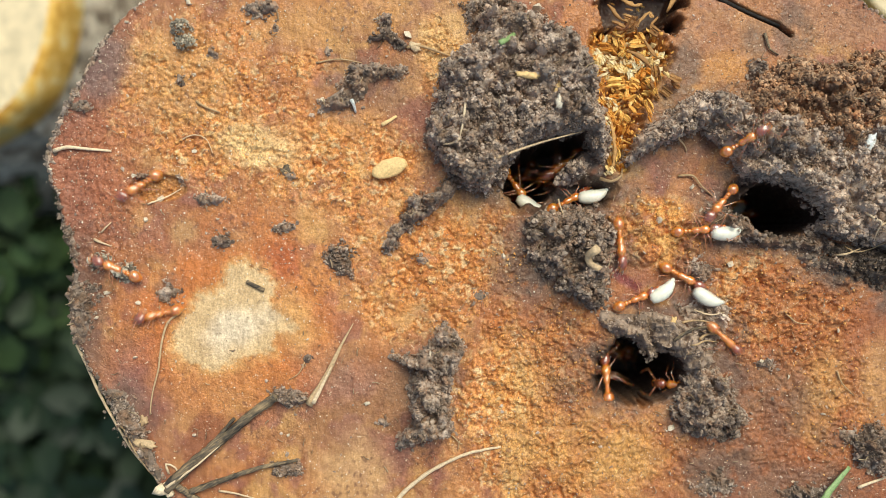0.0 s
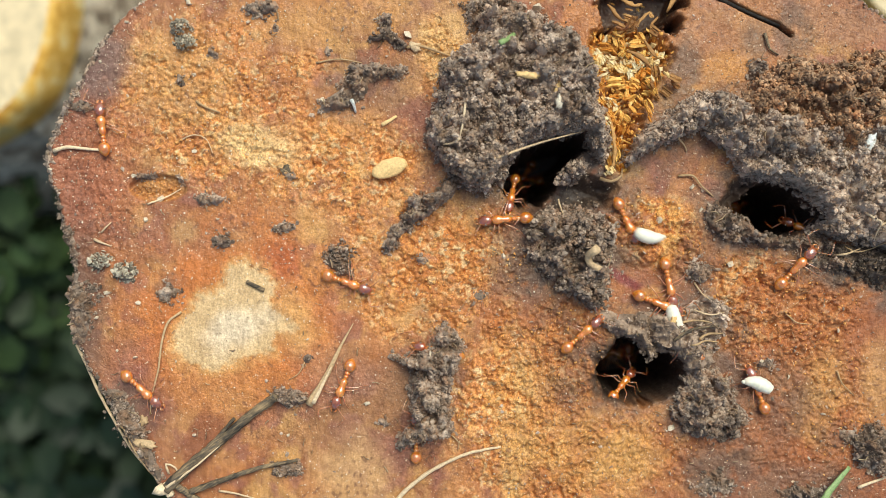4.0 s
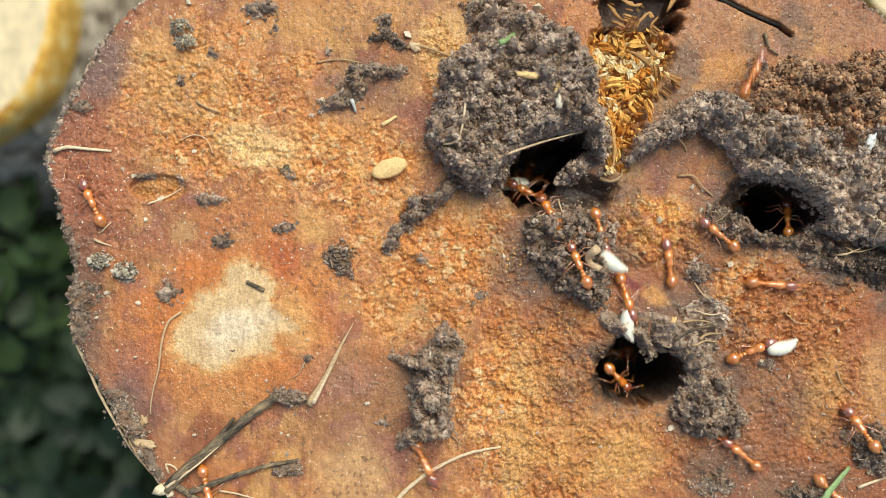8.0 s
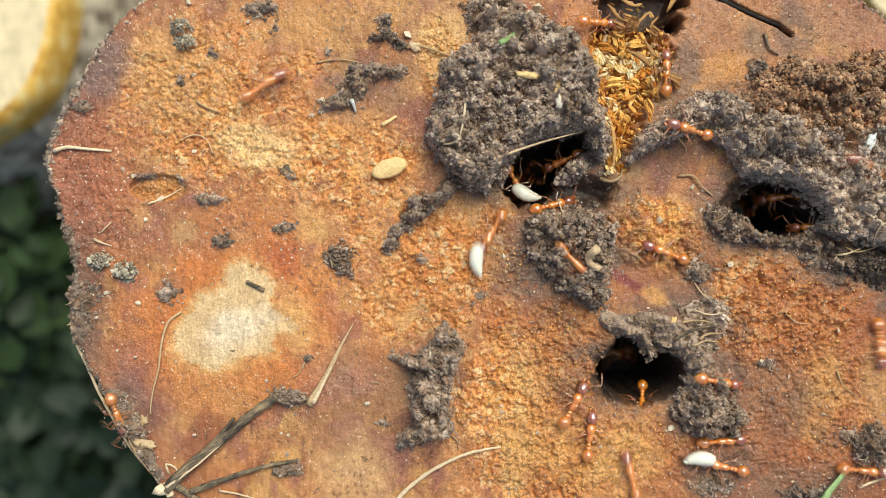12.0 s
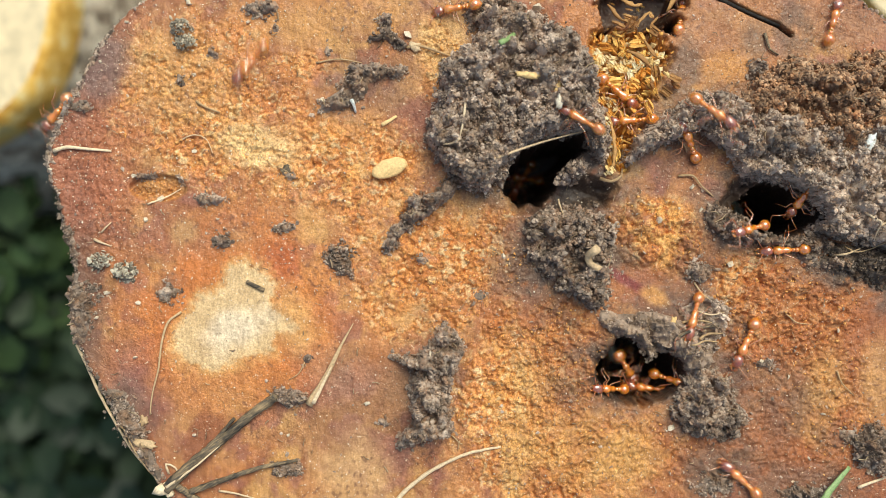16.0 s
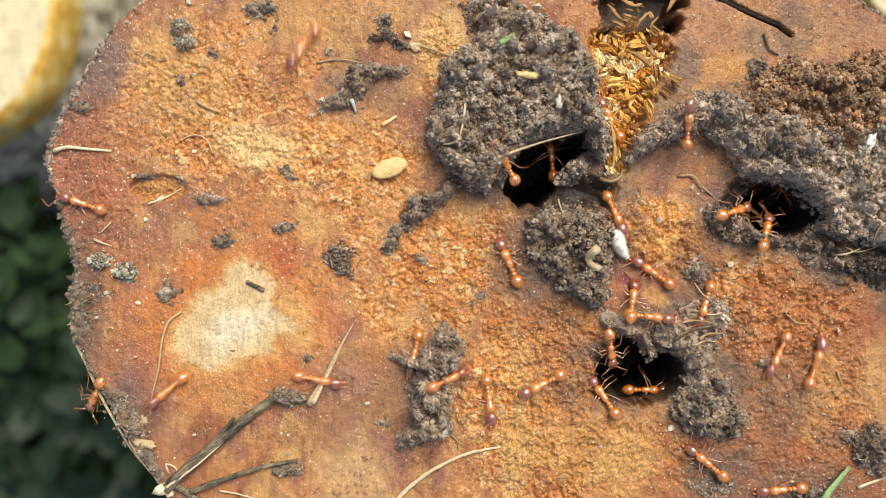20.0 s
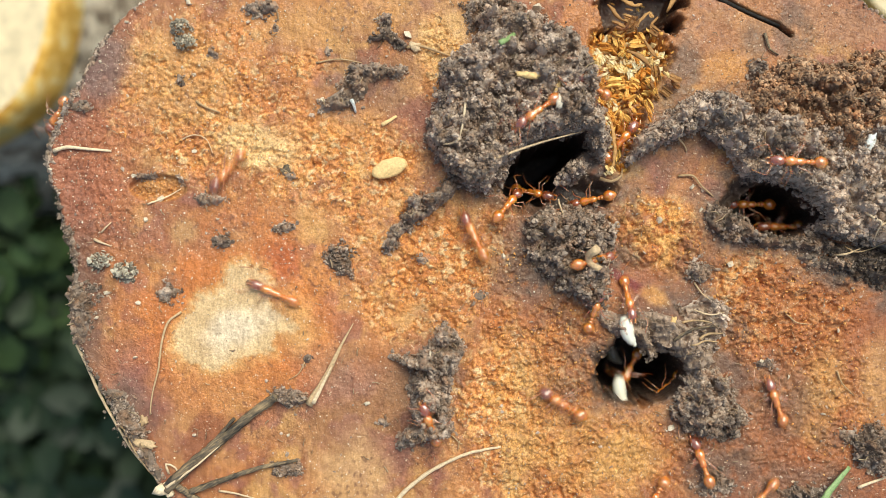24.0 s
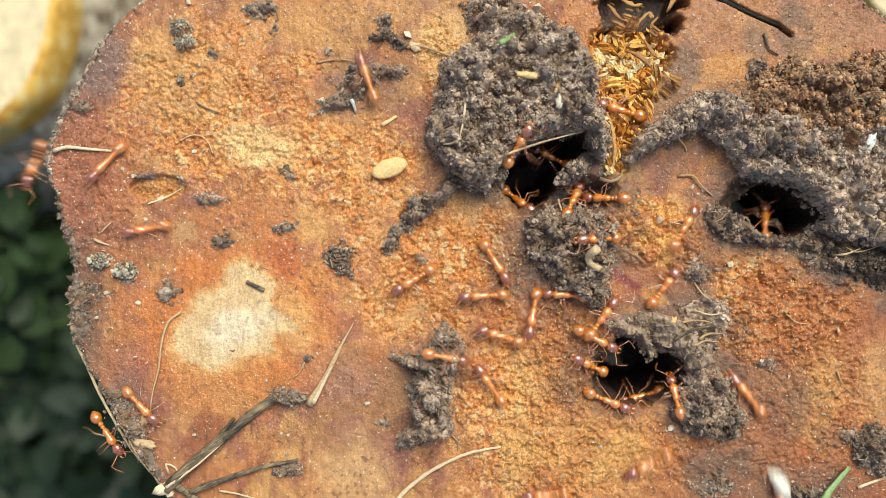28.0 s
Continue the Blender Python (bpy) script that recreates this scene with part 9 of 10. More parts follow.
    crawl(ants[20], [
        (0, 888, 975, 0, 95, 0), (0.66, 888, 975, 0, 95, 0), (1, 871, 782, 8, 121, 2), (1.5, 811, 677, 6, 110, 12), (2, 823, 571, 6, 119, 1),
        (2.25, 811, 669, 6, 172, 1), (2.5, 800, 767, 5, 225, 1), (2.75, 779, 824, 3, 162, 1), (3, 758, 881, 2, 99, 0), (3.5, 745, 816, 1, 107, 0),
        (4.5, 725, 767, 4, 54, 5), (5.5, 705, 718, 6, 2, 10), (6, 711, 588, 3, 68, -1), (6.5, 901, 470, 5, 17, -2), (7, 904, 493, 5, -16, 0),
        (7.22, 927, 394, -148, 31, 0), (7.45, 950, 295, -300, 77, 0), (7.57, 950, 295, -300, 135, 0), (7.68, 950, 295, -300, 193, 0),
        (7.8, 950, 295, -300, 252, 0), (7.9, 946, 315, -190, 202, 0), (8, 941, 336, -80, 153, 0), (8.17, 935, 332, -80, 206, 0),
        (8.33, 929, 328, -80, 258, 0), (8.5, 923, 324, -80, 310, 0), (9, 923, 320, -53, 351, -35), (9.5, 926, 332, -56, 399, -35),
        (10, 924, 361, -33, 336, -9), (10.25, 915, 358, -24, 393, -22), (10.5, 905, 355, -16, 450, -35), (10.67, 905, 348, -25, 400, -35),
        (10.83, 906, 340, -34, 350, -35), (11, 906, 333, -43, 300, -35), (11.25, 929, 344, -55, 232, -35), (11.5, 953, 354, -66, 164, -35),
        (11.75, 933, 334, -59, 234, -35), (12, 913, 315, -52, 304, -35), (12.5, 914, 336, -72, 297, -24), (14.5, 1005, 420, 36, 282, -3),
        (15, 1056, 490, 20, 318, -35), (15.5, 1080, 581, 3, 299, -29), (15.73, 1135, 655, -300, 306, 0), (15.78, 1135, 655, -360, 268, 0),
        (15.83, 1135, 655, -420, 231, 0), (16.04, 1390, 365, -420, 231, 0), (16.14, 1390, 365, -300, 231, 0), (16.5, 1288, 485, 2, 189, -13),
        (17, 1143, 509, 0, 163, 0), (17.5, 985, 488, 9, 186, -23), (17.75, 1036, 461, 8, 120, -18), (18, 1087, 435, 6, 53, -12),
        (18.17, 1108, 424, 7, -5, -6), (18.33, 1129, 414, 8, -64, 0), (18.5, 1149, 403, 9, -122, 6), (19, 1132, 486, 1, -101, -5),
        (19.5, 1126, 536, 12, -106, 35), (19.75, 1133, 547, 22, -56, 19), (20, 1141, 558, 32, -7, 4), (20.25, 1168, 561, 19, 47, -9),
        (20.5, 1195, 564, 7, 101, -21), (20.75, 1174, 542, 3, 45, -11), (21, 1152, 519, -1, -11, 0), (21.5, 1227, 505, 0, 9, 3),
        (21.58, 1205, 533, 13, -56, 19), (21.65, 1183, 562, 26, -122, 35), (21.79, 1165, 620, -40, -122, -35), (21.89, 1135, 655, -300, -122, 0),
        (22.36, 1135, 655, -420, -101, 0), (23.32, 1390, 365, -420, -101, 0), (23.8, 1390, 365, -300, -101, 0), (23.9, 1398, 383, -190, -141, 0),
        (24, 1407, 400, -80, -180, 0), (24.25, 1387, 410, -36, -232, -18), (24.5, 1368, 420, 7, -284, -35), (24.75, 1376, 412, -28, -242, 0),
        (25, 1383, 404, -64, -199, 35), (25.17, 1355, 408, -34, -251, 24), (25.33, 1328, 412, -3, -302, 13), (25.5, 1300, 417, 27, -353, 2),
        (26, 1368, 412, -21, -397, 35), (26.5, 1378, 400, -57, -371, -35), (26.7, 1390, 365, -300, -307, 0), (26.73, 1390, 365, -420, -258, 0),
        (26.77, 969, 975, -420, -258, 0), (26.8, 969, 975, 0, -258, 0), (27, 949, 883, 3, -231, 4), (27.5, 921, 755, 2, -257, 0),
        (28, 866, 679, 6, -235, 4)])
    crawl(ants[21], [
        (0, 837, 975, 0, 94, 0), (0.8, 837, 975, 0, 94, 0), (1, 830, 875, 3, 103, -1), (1.07, 827, 908, 2, 158, -1), (1.13, 825, 942, 1, 212, 0),
        (1.2, 823, 975, 0, 266, 0), (1.32, 823, 975, -420, 301, 0), (1.55, 182, 450, -420, 301, 0), (1.66, 182, 450, -140, 301, 0),
        (2, 216, 500, 1, 299, 1), (2.5, 353, 631, 0, 340, 0), (3, 600, 653, 3, 356, 2), (3.25, 602, 669, 2, 318, 0), (3.5, 604, 685, 2, 280, -1),
        (5.5, 614, 622, 2, 215, 0), (6, 543, 610, 2, 167, 0), (6.5, 408, 631, 0, 184, -1), (7, 357, 715, 0, 253, 0), (7.5, 342, 805, -1, 268, 0),
        (8, 370, 867, -1, 283, 0), (8.25, 368, 832, -1, 214, 0), (8.5, 365, 798, -1, 146, 0), (9, 368, 676, 0, 104, -1), (9.5, 250, 503, 7, 135, 15),
        (10, 146, 355, 2, 109, 1), (10.5, 116, 311, 2, 126, 1), (10.75, 135, 346, 2, 184, 1), (11, 155, 381, 1, 243, 1), (11.5, 204, 510, 1, 303, 1),
        (11.61, 196, 490, -46, 357, 1), (11.72, 189, 470, -93, 411, 0), (11.82, 182, 450, -140, 466, 0), (12.69, 182, 450, -420, 519, 0),
        (14.43, 265, 50, -420, 519, 0), (15.3, 265, 50, -140, 519, 0), (15.5, 197, 21, -35, 572, -21), (15.6, 231, 35, -88, 635, -11),
        (15.7, 265, 50, -140, 699, 0), (15.72, 265, 50, -327, 581, 0), (15.78, 164, 218, -420, 522, 0), (15.8, 164, 218, -140, 522, 0),
        (16, 92, 194, -38, 585, -21), (16.1, 128, 206, -89, 643, -11), (16.2, 164, 218, -140, 702, 0), (16.22, 164, 218, -327, 599, 0),
        (16.27, 166, 390, -420, 548, 0), (16.3, 166, 390, -140, 548, 0), (16.4, 116, 396, -92, 589, -1), (16.5, 67, 402, -44, 630, -2),
        (17, 157, 495, 0, 684, 8), (17.11, 170, 472, -70, 730, 4), (17.23, 182, 450, -140, 777, 0), (17.27, 248, 700, -420, 888, 0),
        (17.39, 220, 693, -69, 929, -18), (17.5, 193, 685, 2, 969, -35), (18, 283, 758, 0, 1039, -1), (18.17, 290, 734, 0, 1096, 0),
        (18.33, 298, 711, 1, 1152, 0), (18.5, 306, 687, 1, 1208, 0), (19, 399, 571, 1, 1153, 2), (19.17, 401, 590, 1, 1093, 1),
        (19.33, 403, 608, 0, 1034, 1), (19.5, 405, 626, 0, 975, 0), (20, 300, 690, 1, 940, -1), (20.5, 235, 753, 12, 938, -35),
        (21, 282, 733, 0, 1002, 0), (21.5, 335, 786, -1, 1020, -1), (21.78, 335, 842, -140, 994, 0), (22.54, 335, 842, -420, 940, 0),
        (24.05, 166, 390, -420, 940, 0), (24.8, 166, 390, -140, 940, 0), (25, 119, 430, -9, 909, -35), (25.25, 97, 431, -27, 868, -17),
        (25.5, 76, 432, -44, 828, 2), (25.6, 121, 411, -92, 789, 1), (25.71, 166, 390, -140, 749, 0), (25.84, 166, 390, -280, 689, 0),
        (25.98, 166, 390, -420, 630, 0), (26.53, 415, -85, -420, 630, 0), (26.8, 415, -85, -22, 630, 0), (27, 418, 29, 1, 594, 2),
        (27.25, 443, 90, 2, 636, 1), (27.5, 468, 150, 3, 678, 0), (27.72, 466, 33, 1, 744, 0), (27.94, 465, -85, 0, 810, 0), (28, 465, -85, 0, 810, 0)])
    crawl(ants[22], [
        (0, 1390, 365, -300, 98, 0), (11.8, 1390, 365, -300, 98, 0), (11.9, 1397, 355, -180, 143, -18), (12, 1405, 345, -60, 188, -35),
        (12.1, 1397, 355, -180, 233, -18), (12.2, 1390, 365, -300, 278, 0), (14.25, 1390, 365, -300, 217, 0), (14.33, 1369, 379, -198, 166, -12),
        (14.42, 1348, 394, -96, 114, -23), (14.5, 1328, 408, 6, 63, -35), (14.75, 1348, 398, -37, 15, -18), (15, 1368, 388, -80, -34, 0),
        (15.5, 1338, 418, 24, -103, 35), (16, 1315, 407, 20, -167, 35), (16.5, 1284, 363, -2, -198, 35), (17, 1261, 383, 19, -138, 3),
        (17.5, 1278, 363, -1, -180, 35), (17.75, 1254, 398, 1, -142, 17), (18, 1230, 433, 2, -103, -1), (18.5, 1161, 497, 1, -125, -6),
        (18.67, 1184, 492, 7, -75, -3), (18.83, 1207, 487, 13, -25, 0), (19, 1230, 482, 19, 25, 3), (19.5, 1218, 470, 1, 61, 0),
        (19.75, 1186, 477, 0, 103, 0), (20, 1154, 483, -1, 145, -1), (20.5, 1133, 470, -2, 135, -4), (21, 1134, 452, 5, 128, -9),
        (21.5, 1078, 367, -1, 113, -31), (22.5, 1074, 360, -11, 151, -32), (23.5, 1069, 354, -22, 189, -32), (24, 1055, 352, -28, 193, -30),
        (24.5, 1042, 351, -39, 184, -4), (25, 1002, 362, -33, 171, -21), (25.22, 950, 295, -300, 126, 0), (25.51, 950, 295, -300, 198, 0),
        (25.8, 950, 295, -300, 270, 0), (25.9, 953, 323, -183, 218, -18), (26, 955, 351, -67, 165, -35), (26.25, 941, 359, -46, 203, 0),
        (26.5, 926, 367, -25, 240, 35), (27, 914, 380, -4, 236, 35), (27.5, 915, 375, -10, 233, 35), (27.75, 919, 365, -34, 277, 35),
        (28, 924, 355, -58, 320, 35)])
    crawl(ants[23], [
        (0, 1125, 975, 1, 93, 0), (11.78, 1125, 975, 1, 93, 0), (12, 1115, 842, 1, 104, -3), (12.5, 1121, 763, 0, 87, 1),
        (14.5, 1141, 719, -53, 84, -35), (15, 1128, 703, -80, 129, 0), (15.5, 1124, 707, -72, 149, 23), (16, 1080, 692, -40, 173, 35),
        (16.5, 1108, 712, -28, 188, 35), (17, 1132, 702, -58, 200, 35), (17.5, 1083, 713, -3, 180, 35), (18, 1103, 710, -15, 190, 35),
        (18.25, 1094, 707, -18, 248, 35), (18.5, 1084, 704, -21, 306, 35), (19, 1108, 710, -30, 320, 35), (19.5, 1167, 701, -54, 338, 35),
        (20, 1159, 700, -80, 360, 0), (20.5, 1165, 728, 1, 305, 35), (21, 1141, 739, 1, 318, 3), (21.5, 1174, 720, 12, 381, 33),
        (22.5, 1182, 718, 8, 425, -1), (23.5, 1189, 717, 5, 469, -35), (23.75, 1191, 707, -37, 527, -18), (24, 1193, 697, -80, 585, 0),
        (24.5, 1186, 695, -80, 585, 0), (25, 1073, 743, 1, 562, -1), (25.5, 966, 841, 3, 589, -1), (25.72, 948, 975, 0, 621, 0),
        (25.78, 1660, 855, -420, 540, 0), (25.8, 1660, 855, -21, 540, 0), (26, 1554, 852, 1, 526, -1), (26.07, 1589, 853, -6, 471, 0),
        (26.13, 1625, 854, -14, 415, 0), (26.2, 1660, 855, -21, 360, 0), (26.22, 1660, 855, -420, 441, 0), (26.25, 1136, 975, -420, 441, 0),
        (26.5, 1155, 841, 1, 404, -4), (27, 1194, 796, 2, 398, 0), (27.5, 1208, 744, 20, 452, 30), (28, 1192, 704, 6, 457, -35)])
    crawl(ants[24], [
        (0, 1660, 834, 1, -180, 0), (11.77, 1660, 834, 1, -180, 0), (11.85, 1614, 832, 2, -121, 3), (11.92, 1569, 831, 3, -62, 5),
        (12, 1523, 830, 4, -3, 8), (12.5, 1542, 732, 6, 68, -12), (12.6, 1588, 733, 1, 0, 0), (12.69, 1626, 733, 1, 0, -1),
        (12.75, 1660, 735, -1, 0, 0), (12.88, 1660, 735, -140, -60, 0), (13, 1660, 735, -280, -120, 0), (13.12, 1660, 735, -420, -180, 0),
        (13.88, 1660, 326, -420, -180, 0), (14.25, 1660, 326, 65, -180, 0), (14.31, 1585, 332, 71, -180, -7), (14.4, 1540, 332, 70, -180, 8),
        (14.5, 1490, 331, 68, -172, -1), (15, 1420, 307, 75, -171, -3), (15.5, 1417, 345, 13, -130, -35), (16, 1417, 346, 8, -119, -35),
        (16.5, 1385, 334, 75, -153, -35), (17, 1386, 300, 71, -204, -5), (17.5, 1373, 280, 74, -217, 17), (18, 1305, 240, 57, -211, -3),
        (18.5, 1243, 137, -1, -237, 1), (19, 1213, 64, 0, -244, -35), (19.5, 1228, 43, 0, -267, 0), (19.73, 1231, -85, 0, -270, 0),
        (19.84, 1231, -85, -210, -327, 0), (19.94, 1231, -85, -420, -384, 0), (20.37, 950, 295, -420, -384, 0), (20.59, 950, 295, -300, -384, 0),
        (20.79, 1031, 332, -150, -317, 0), (21, 1112, 368, 1, -250, 0), (21.5, 1147, 298, 0, -280, 0), (23.5, 1090, 225, -11, -239, 1),
        (24, 1032, 162, 58, -204, 35), (24.5, 955, 151, 101, -200, -7), (25, 846, 90, 60, -214, -35), (25.3, 848, -85, -1, -270, 0),
        (25.42, 848, -85, -141, -210, 0), (25.55, 848, -85, -280, -150, 0), (25.67, 848, -85, -420, -90, 0), (26.42, 226, -85, -420, -90, 0),
        (26.8, 226, -85, -45, -90, 0), (27, 230, 23, -3, -157, -34), (27.5, 129, 122, -35, -141, -29), (27.6, 169, 126, -87, -72, -15),
        (27.7, 210, 130, -140, -3, 0), (27.72, 210, 130, -327, 109, 0), (27.77, 134, 310, -420, 165, 0), (27.8, 134, 310, -140, 165, 0),
        (27.9, 91, 299, -92, 206, 1), (28, 49, 288, -43, 247, 1)])
    crawl(ants[25], [
        (0, 248, 700, -140, -144, 0), (11.8, 248, 700, -140, -144, 0), (12, 211, 728, 2, -79, -29), (12.5, 270, 729, 0, -22, -2),
        (12.75, 285, 770, -140, -64, 0), (13.47, 285, 770, -420, -90, 0), (14.91, 442, -85, -420, -90, 0), (15.63, 442, -85, 0, -90, 0),
        (16, 445, 112, -2, -131, -2), (16.5, 326, 296, 1, -113, -16), (17, 212, 419, 1, -144, 0), (17.5, 130, 445, 3, -142, -35),
        (17.75, 153, 481, 3, -102, -17), (18, 175, 517, 3, -61, 0), (18.13, 175, 516, -69, -15, 0), (18.27, 174, 515, -140, 32, 0),
        (18.34, 174, 515, -420, -16, 0), (18.48, 174, 515, -420, -16, 0), (18.55, 174, 515, -140, -16, 0), (19, 270, 540, 2, -64, 0),
        (19.5, 305, 632, 1, -122, 0), (20, 166, 697, -28, -123, -35), (20.5, 156, 735, -43, -63, 0), (21, 184, 781, -44, -51, 0),
        (21.5, 229, 855, -46, -55, -1), (21.6, 236, 907, -46, -82, 0), (21.69, 242, 953, -47, -82, -1), (21.75, 257, 975, -47, -82, 0),
        (22, 257, 975, -171, -140, 0), (22.26, 257, 975, -296, -198, 0), (22.51, 257, 975, -420, -255, 0), (24.04, 1396, 975, -420, -255, 0),
        (24.8, 1396, 975, 2, -255, 0), (25, 1363, 863, 2, -197, -1), (25.5, 1368, 785, 0, -257, -1), (25.67, 1389, 804, 2, -203, 4),
        (25.83, 1410, 824, 4, -149, 9), (26, 1431, 843, 6, -95, 13), (26.22, 1435, 975, 2, -91, 0), (26.27, 1135, 655, -420, -262, 0),
        (26.5, 1114, 569, 37, -282, 29), (27, 1114, 546, 11, -268, -32), (27.5, 1099, 571, 33, -265, 35), (28, 1061, 563, 11, -307, -4)])
    crawl(ants[26], [
        (0, 1135, 655, -300, -174, 0), (17.66, 1135, 655, -300, -174, 0), (17.83, 1062, 662, -150, -103, 0), (18, 989, 668, 1, -33, -1),
        (18.25, 1009, 685, 0, 16, -3), (18.5, 1028, 702, 0, 65, -6), (19, 1065, 673, -29, 22, -35), (19.5, 1038, 646, 2, -41, -24),
        (20, 1078, 611, 1, -77, -35), (20.5, 1102, 649, -48, -63, -35), (20.7, 1135, 655, -300, -14, 0), (21, 1135, 655, -300, 54, 0),
        (21.3, 1135, 655, -300, 122, 0), (21.5, 1127, 633, -62, 169, 35), (23.5, 1096, 679, -57, 151, 35), (23.6, 1115, 667, -178, 86, 18),
        (23.7, 1135, 655, -300, 20, 0), (23.98, 1135, 655, -420, -43, 0), (24.52, 1390, 365, -420, -43, 0), (24.8, 1390, 365, -300, -43, 0),
        (24.9, 1421, 382, -187, -101, -8), (25, 1451, 398, -74, -158, -17), (25.5, 1440, 402, -45, -172, -35), (26, 1431, 420, 25, -120, -35),
        (26.5, 1471, 446, 71, -49, 5), (27, 1531, 486, 35, -45, -35), (27.2, 1660, 488, 7, 0, 0), (27.22, 1660, 488, -420, -143, 0),
        (27.27, 1135, 655, -420, -143, 0), (27.29, 1135, 655, -300, -143, 0), (27.4, 1104, 679, -156, -75, 0), (27.5, 1073, 703, -12, -8, 0),
        (28, 1076, 709, -3, -22, 7)])
    crawl(ants[27], [
        (0, 837, 975, 0, 95, 0), (17.62, 837, 975, 0, 95, 0), (17.81, 827, 869, 2, 163, -2), (18, 818, 763, 3, 230, -3), (18.25, 777, 748, 8, 169, -9),
        (18.5, 736, 733, 14, 108, -15), (18.75, 765, 736, 17, 68, -24), (19, 795, 738, 21, 28, -32), (19.5, 711, 697, 9, 39, 18),
        (20, 787, 669, 29, 22, -33), (20.5, 825, 593, 5, -21, -8), (21, 866, 621, 3, -93, -2), (21.23, 1000, 638, -149, -50, -1),
        (21.45, 1135, 655, -300, -7, 0), (22.23, 1135, 655, -300, -65, 0), (23.02, 1135, 655, -300, -122, 0), (23.8, 1135, 655, -300, -180, 0),
        (24, 1126, 664, -80, -117, 0), (24.5, 1145, 787, 0, -63, -1), (24.61, 1142, 743, -100, -11, 0), (24.71, 1138, 699, -200, 42, 0),
        (24.82, 1135, 655, -300, 95, 0), (25.74, 1135, 655, -300, 168, 0), (26, 1029, 631, -2, 116, 4), (26.5, 1062, 613, 5, 129, 32),
        (27, 1007, 606, 3, 102, -1), (27.5, 982, 559, 5, 157, -7), (28, 884, 593, 10, 162, 1)])
    crawl(ants[28], [
        (0, 950, 295, -300, -121, 0), (18.05, 950, 295, -300, -121, 0), (18.5, 837, 482, 9, -62, 5), (19, 939, 591, 10, -46, 3),
        (19.25, 901, 600, 7, -97, -1), (19.5, 863, 608, 3, -148, -4), (20, 865, 706, 6, -82, 4), (20.25, 857, 693, 4, -133, 4),
        (20.5, 849, 681, 1, -184, 5), (20.73, 835, 828, 0, -140, 2), (20.95, 820, 975, 0, -96, 0), (21.72, 827, 975, 0, -152, 0),
        (22.48, 835, 975, 0, -208, 0), (23.25, 842, 975, 0, -264, 0), (23.31, 838, 936, 2, -264, 4), (23.4, 833, 888, 3, -264, -4),
        (23.5, 827, 834, 2, -241, 0), (24, 761, 739, 43, -251, 26), (24.5, 707, 608, 6, -259, -11), (25, 703, 413, 22, -288, 0),
        (25.5, 750, 423, 7, -337, 5), (26, 805, 383, 4, -304, -9), (26.5, 849, 325, 116, -283, 35), (27, 892, 294, 31, -333, -35),
        (27.5, 907, 292, -35, -347, -35), (28, 913, 264, 74, -301, 35)])
    crawl(ants[29], [
        (0, 1390, 365, -300, 131, 0), (18.3, 1390, 365, -300, 131, 0), (18.5, 1348, 305, -37, 90, 35), (19, 1296, 259, 64, 124, -4),
        (19.5, 1233, 267, -1, 174, 0), (19.75, 1216, 246, 30, 134, 17), (20, 1199, 225, 61, 95, 35), (20.5, 1292, 143, -1, 24, 1),
        (21, 1400, 90, 0, -6, -1), (21.16, 1403, 3, -18, 42, 0), (21.32, 1405, -85, -37, 90, 0), (22.54, 1405, -85, -420, 97, 0),
        (24.98, 1335, 975, -420, 97, 0), (26.2, 1335, 975, 2, 97, 0), (26.5, 1310, 802, 2, 134, -2), (27, 1259, 783, -1, 160, -5),
        (27.25, 1307, 808, 1, 119, -3), (27.5, 1355, 833, 2, 78, 0), (28, 1319, 698, -2, 129, -1)])
    crawl(ants[30], [
        (0, 1135, 655, -300, -15, 0), (18.07, 1135, 655, -300, -15, 0), (18.5, 1313, 701, -1, -67, 1), (19, 1312, 791, 1, -103, 2),
        (19.25, 1335, 770, 0, -61, 1), (19.5, 1358, 749, 0, -18, 0), (19.75, 1399, 695, 0, 28, 4), (20, 1439, 641, 1, 75, 8),
        (20.5, 1430, 477, 4, 95, 10), (21, 1412, 460, 13, 94, 28), (21.5, 1398, 423, 2, 85, -35), (23.5, 1430, 292, 63, 153, -25),
        (24, 1382, 294, 70, 177, 0), (24.5, 1333, 264, 66, 164, -29), (25, 1246, 222, 64, 144, 12), (25.5, 1182, 135, 0, 157, -15),
        (26, 1165, 90, -11, 127, -13), (26.25, 1159, 122, -13, 180, -15), (26.5, 1153, 154, -15, 233, -17), (27, 1145, 180, -10, 261, 15),
        (27.25, 1134, 193, -10, 220, 1), (27.5, 1124, 205, -9, 180, -13), (28, 1097, 195, -11, 164, 3)])
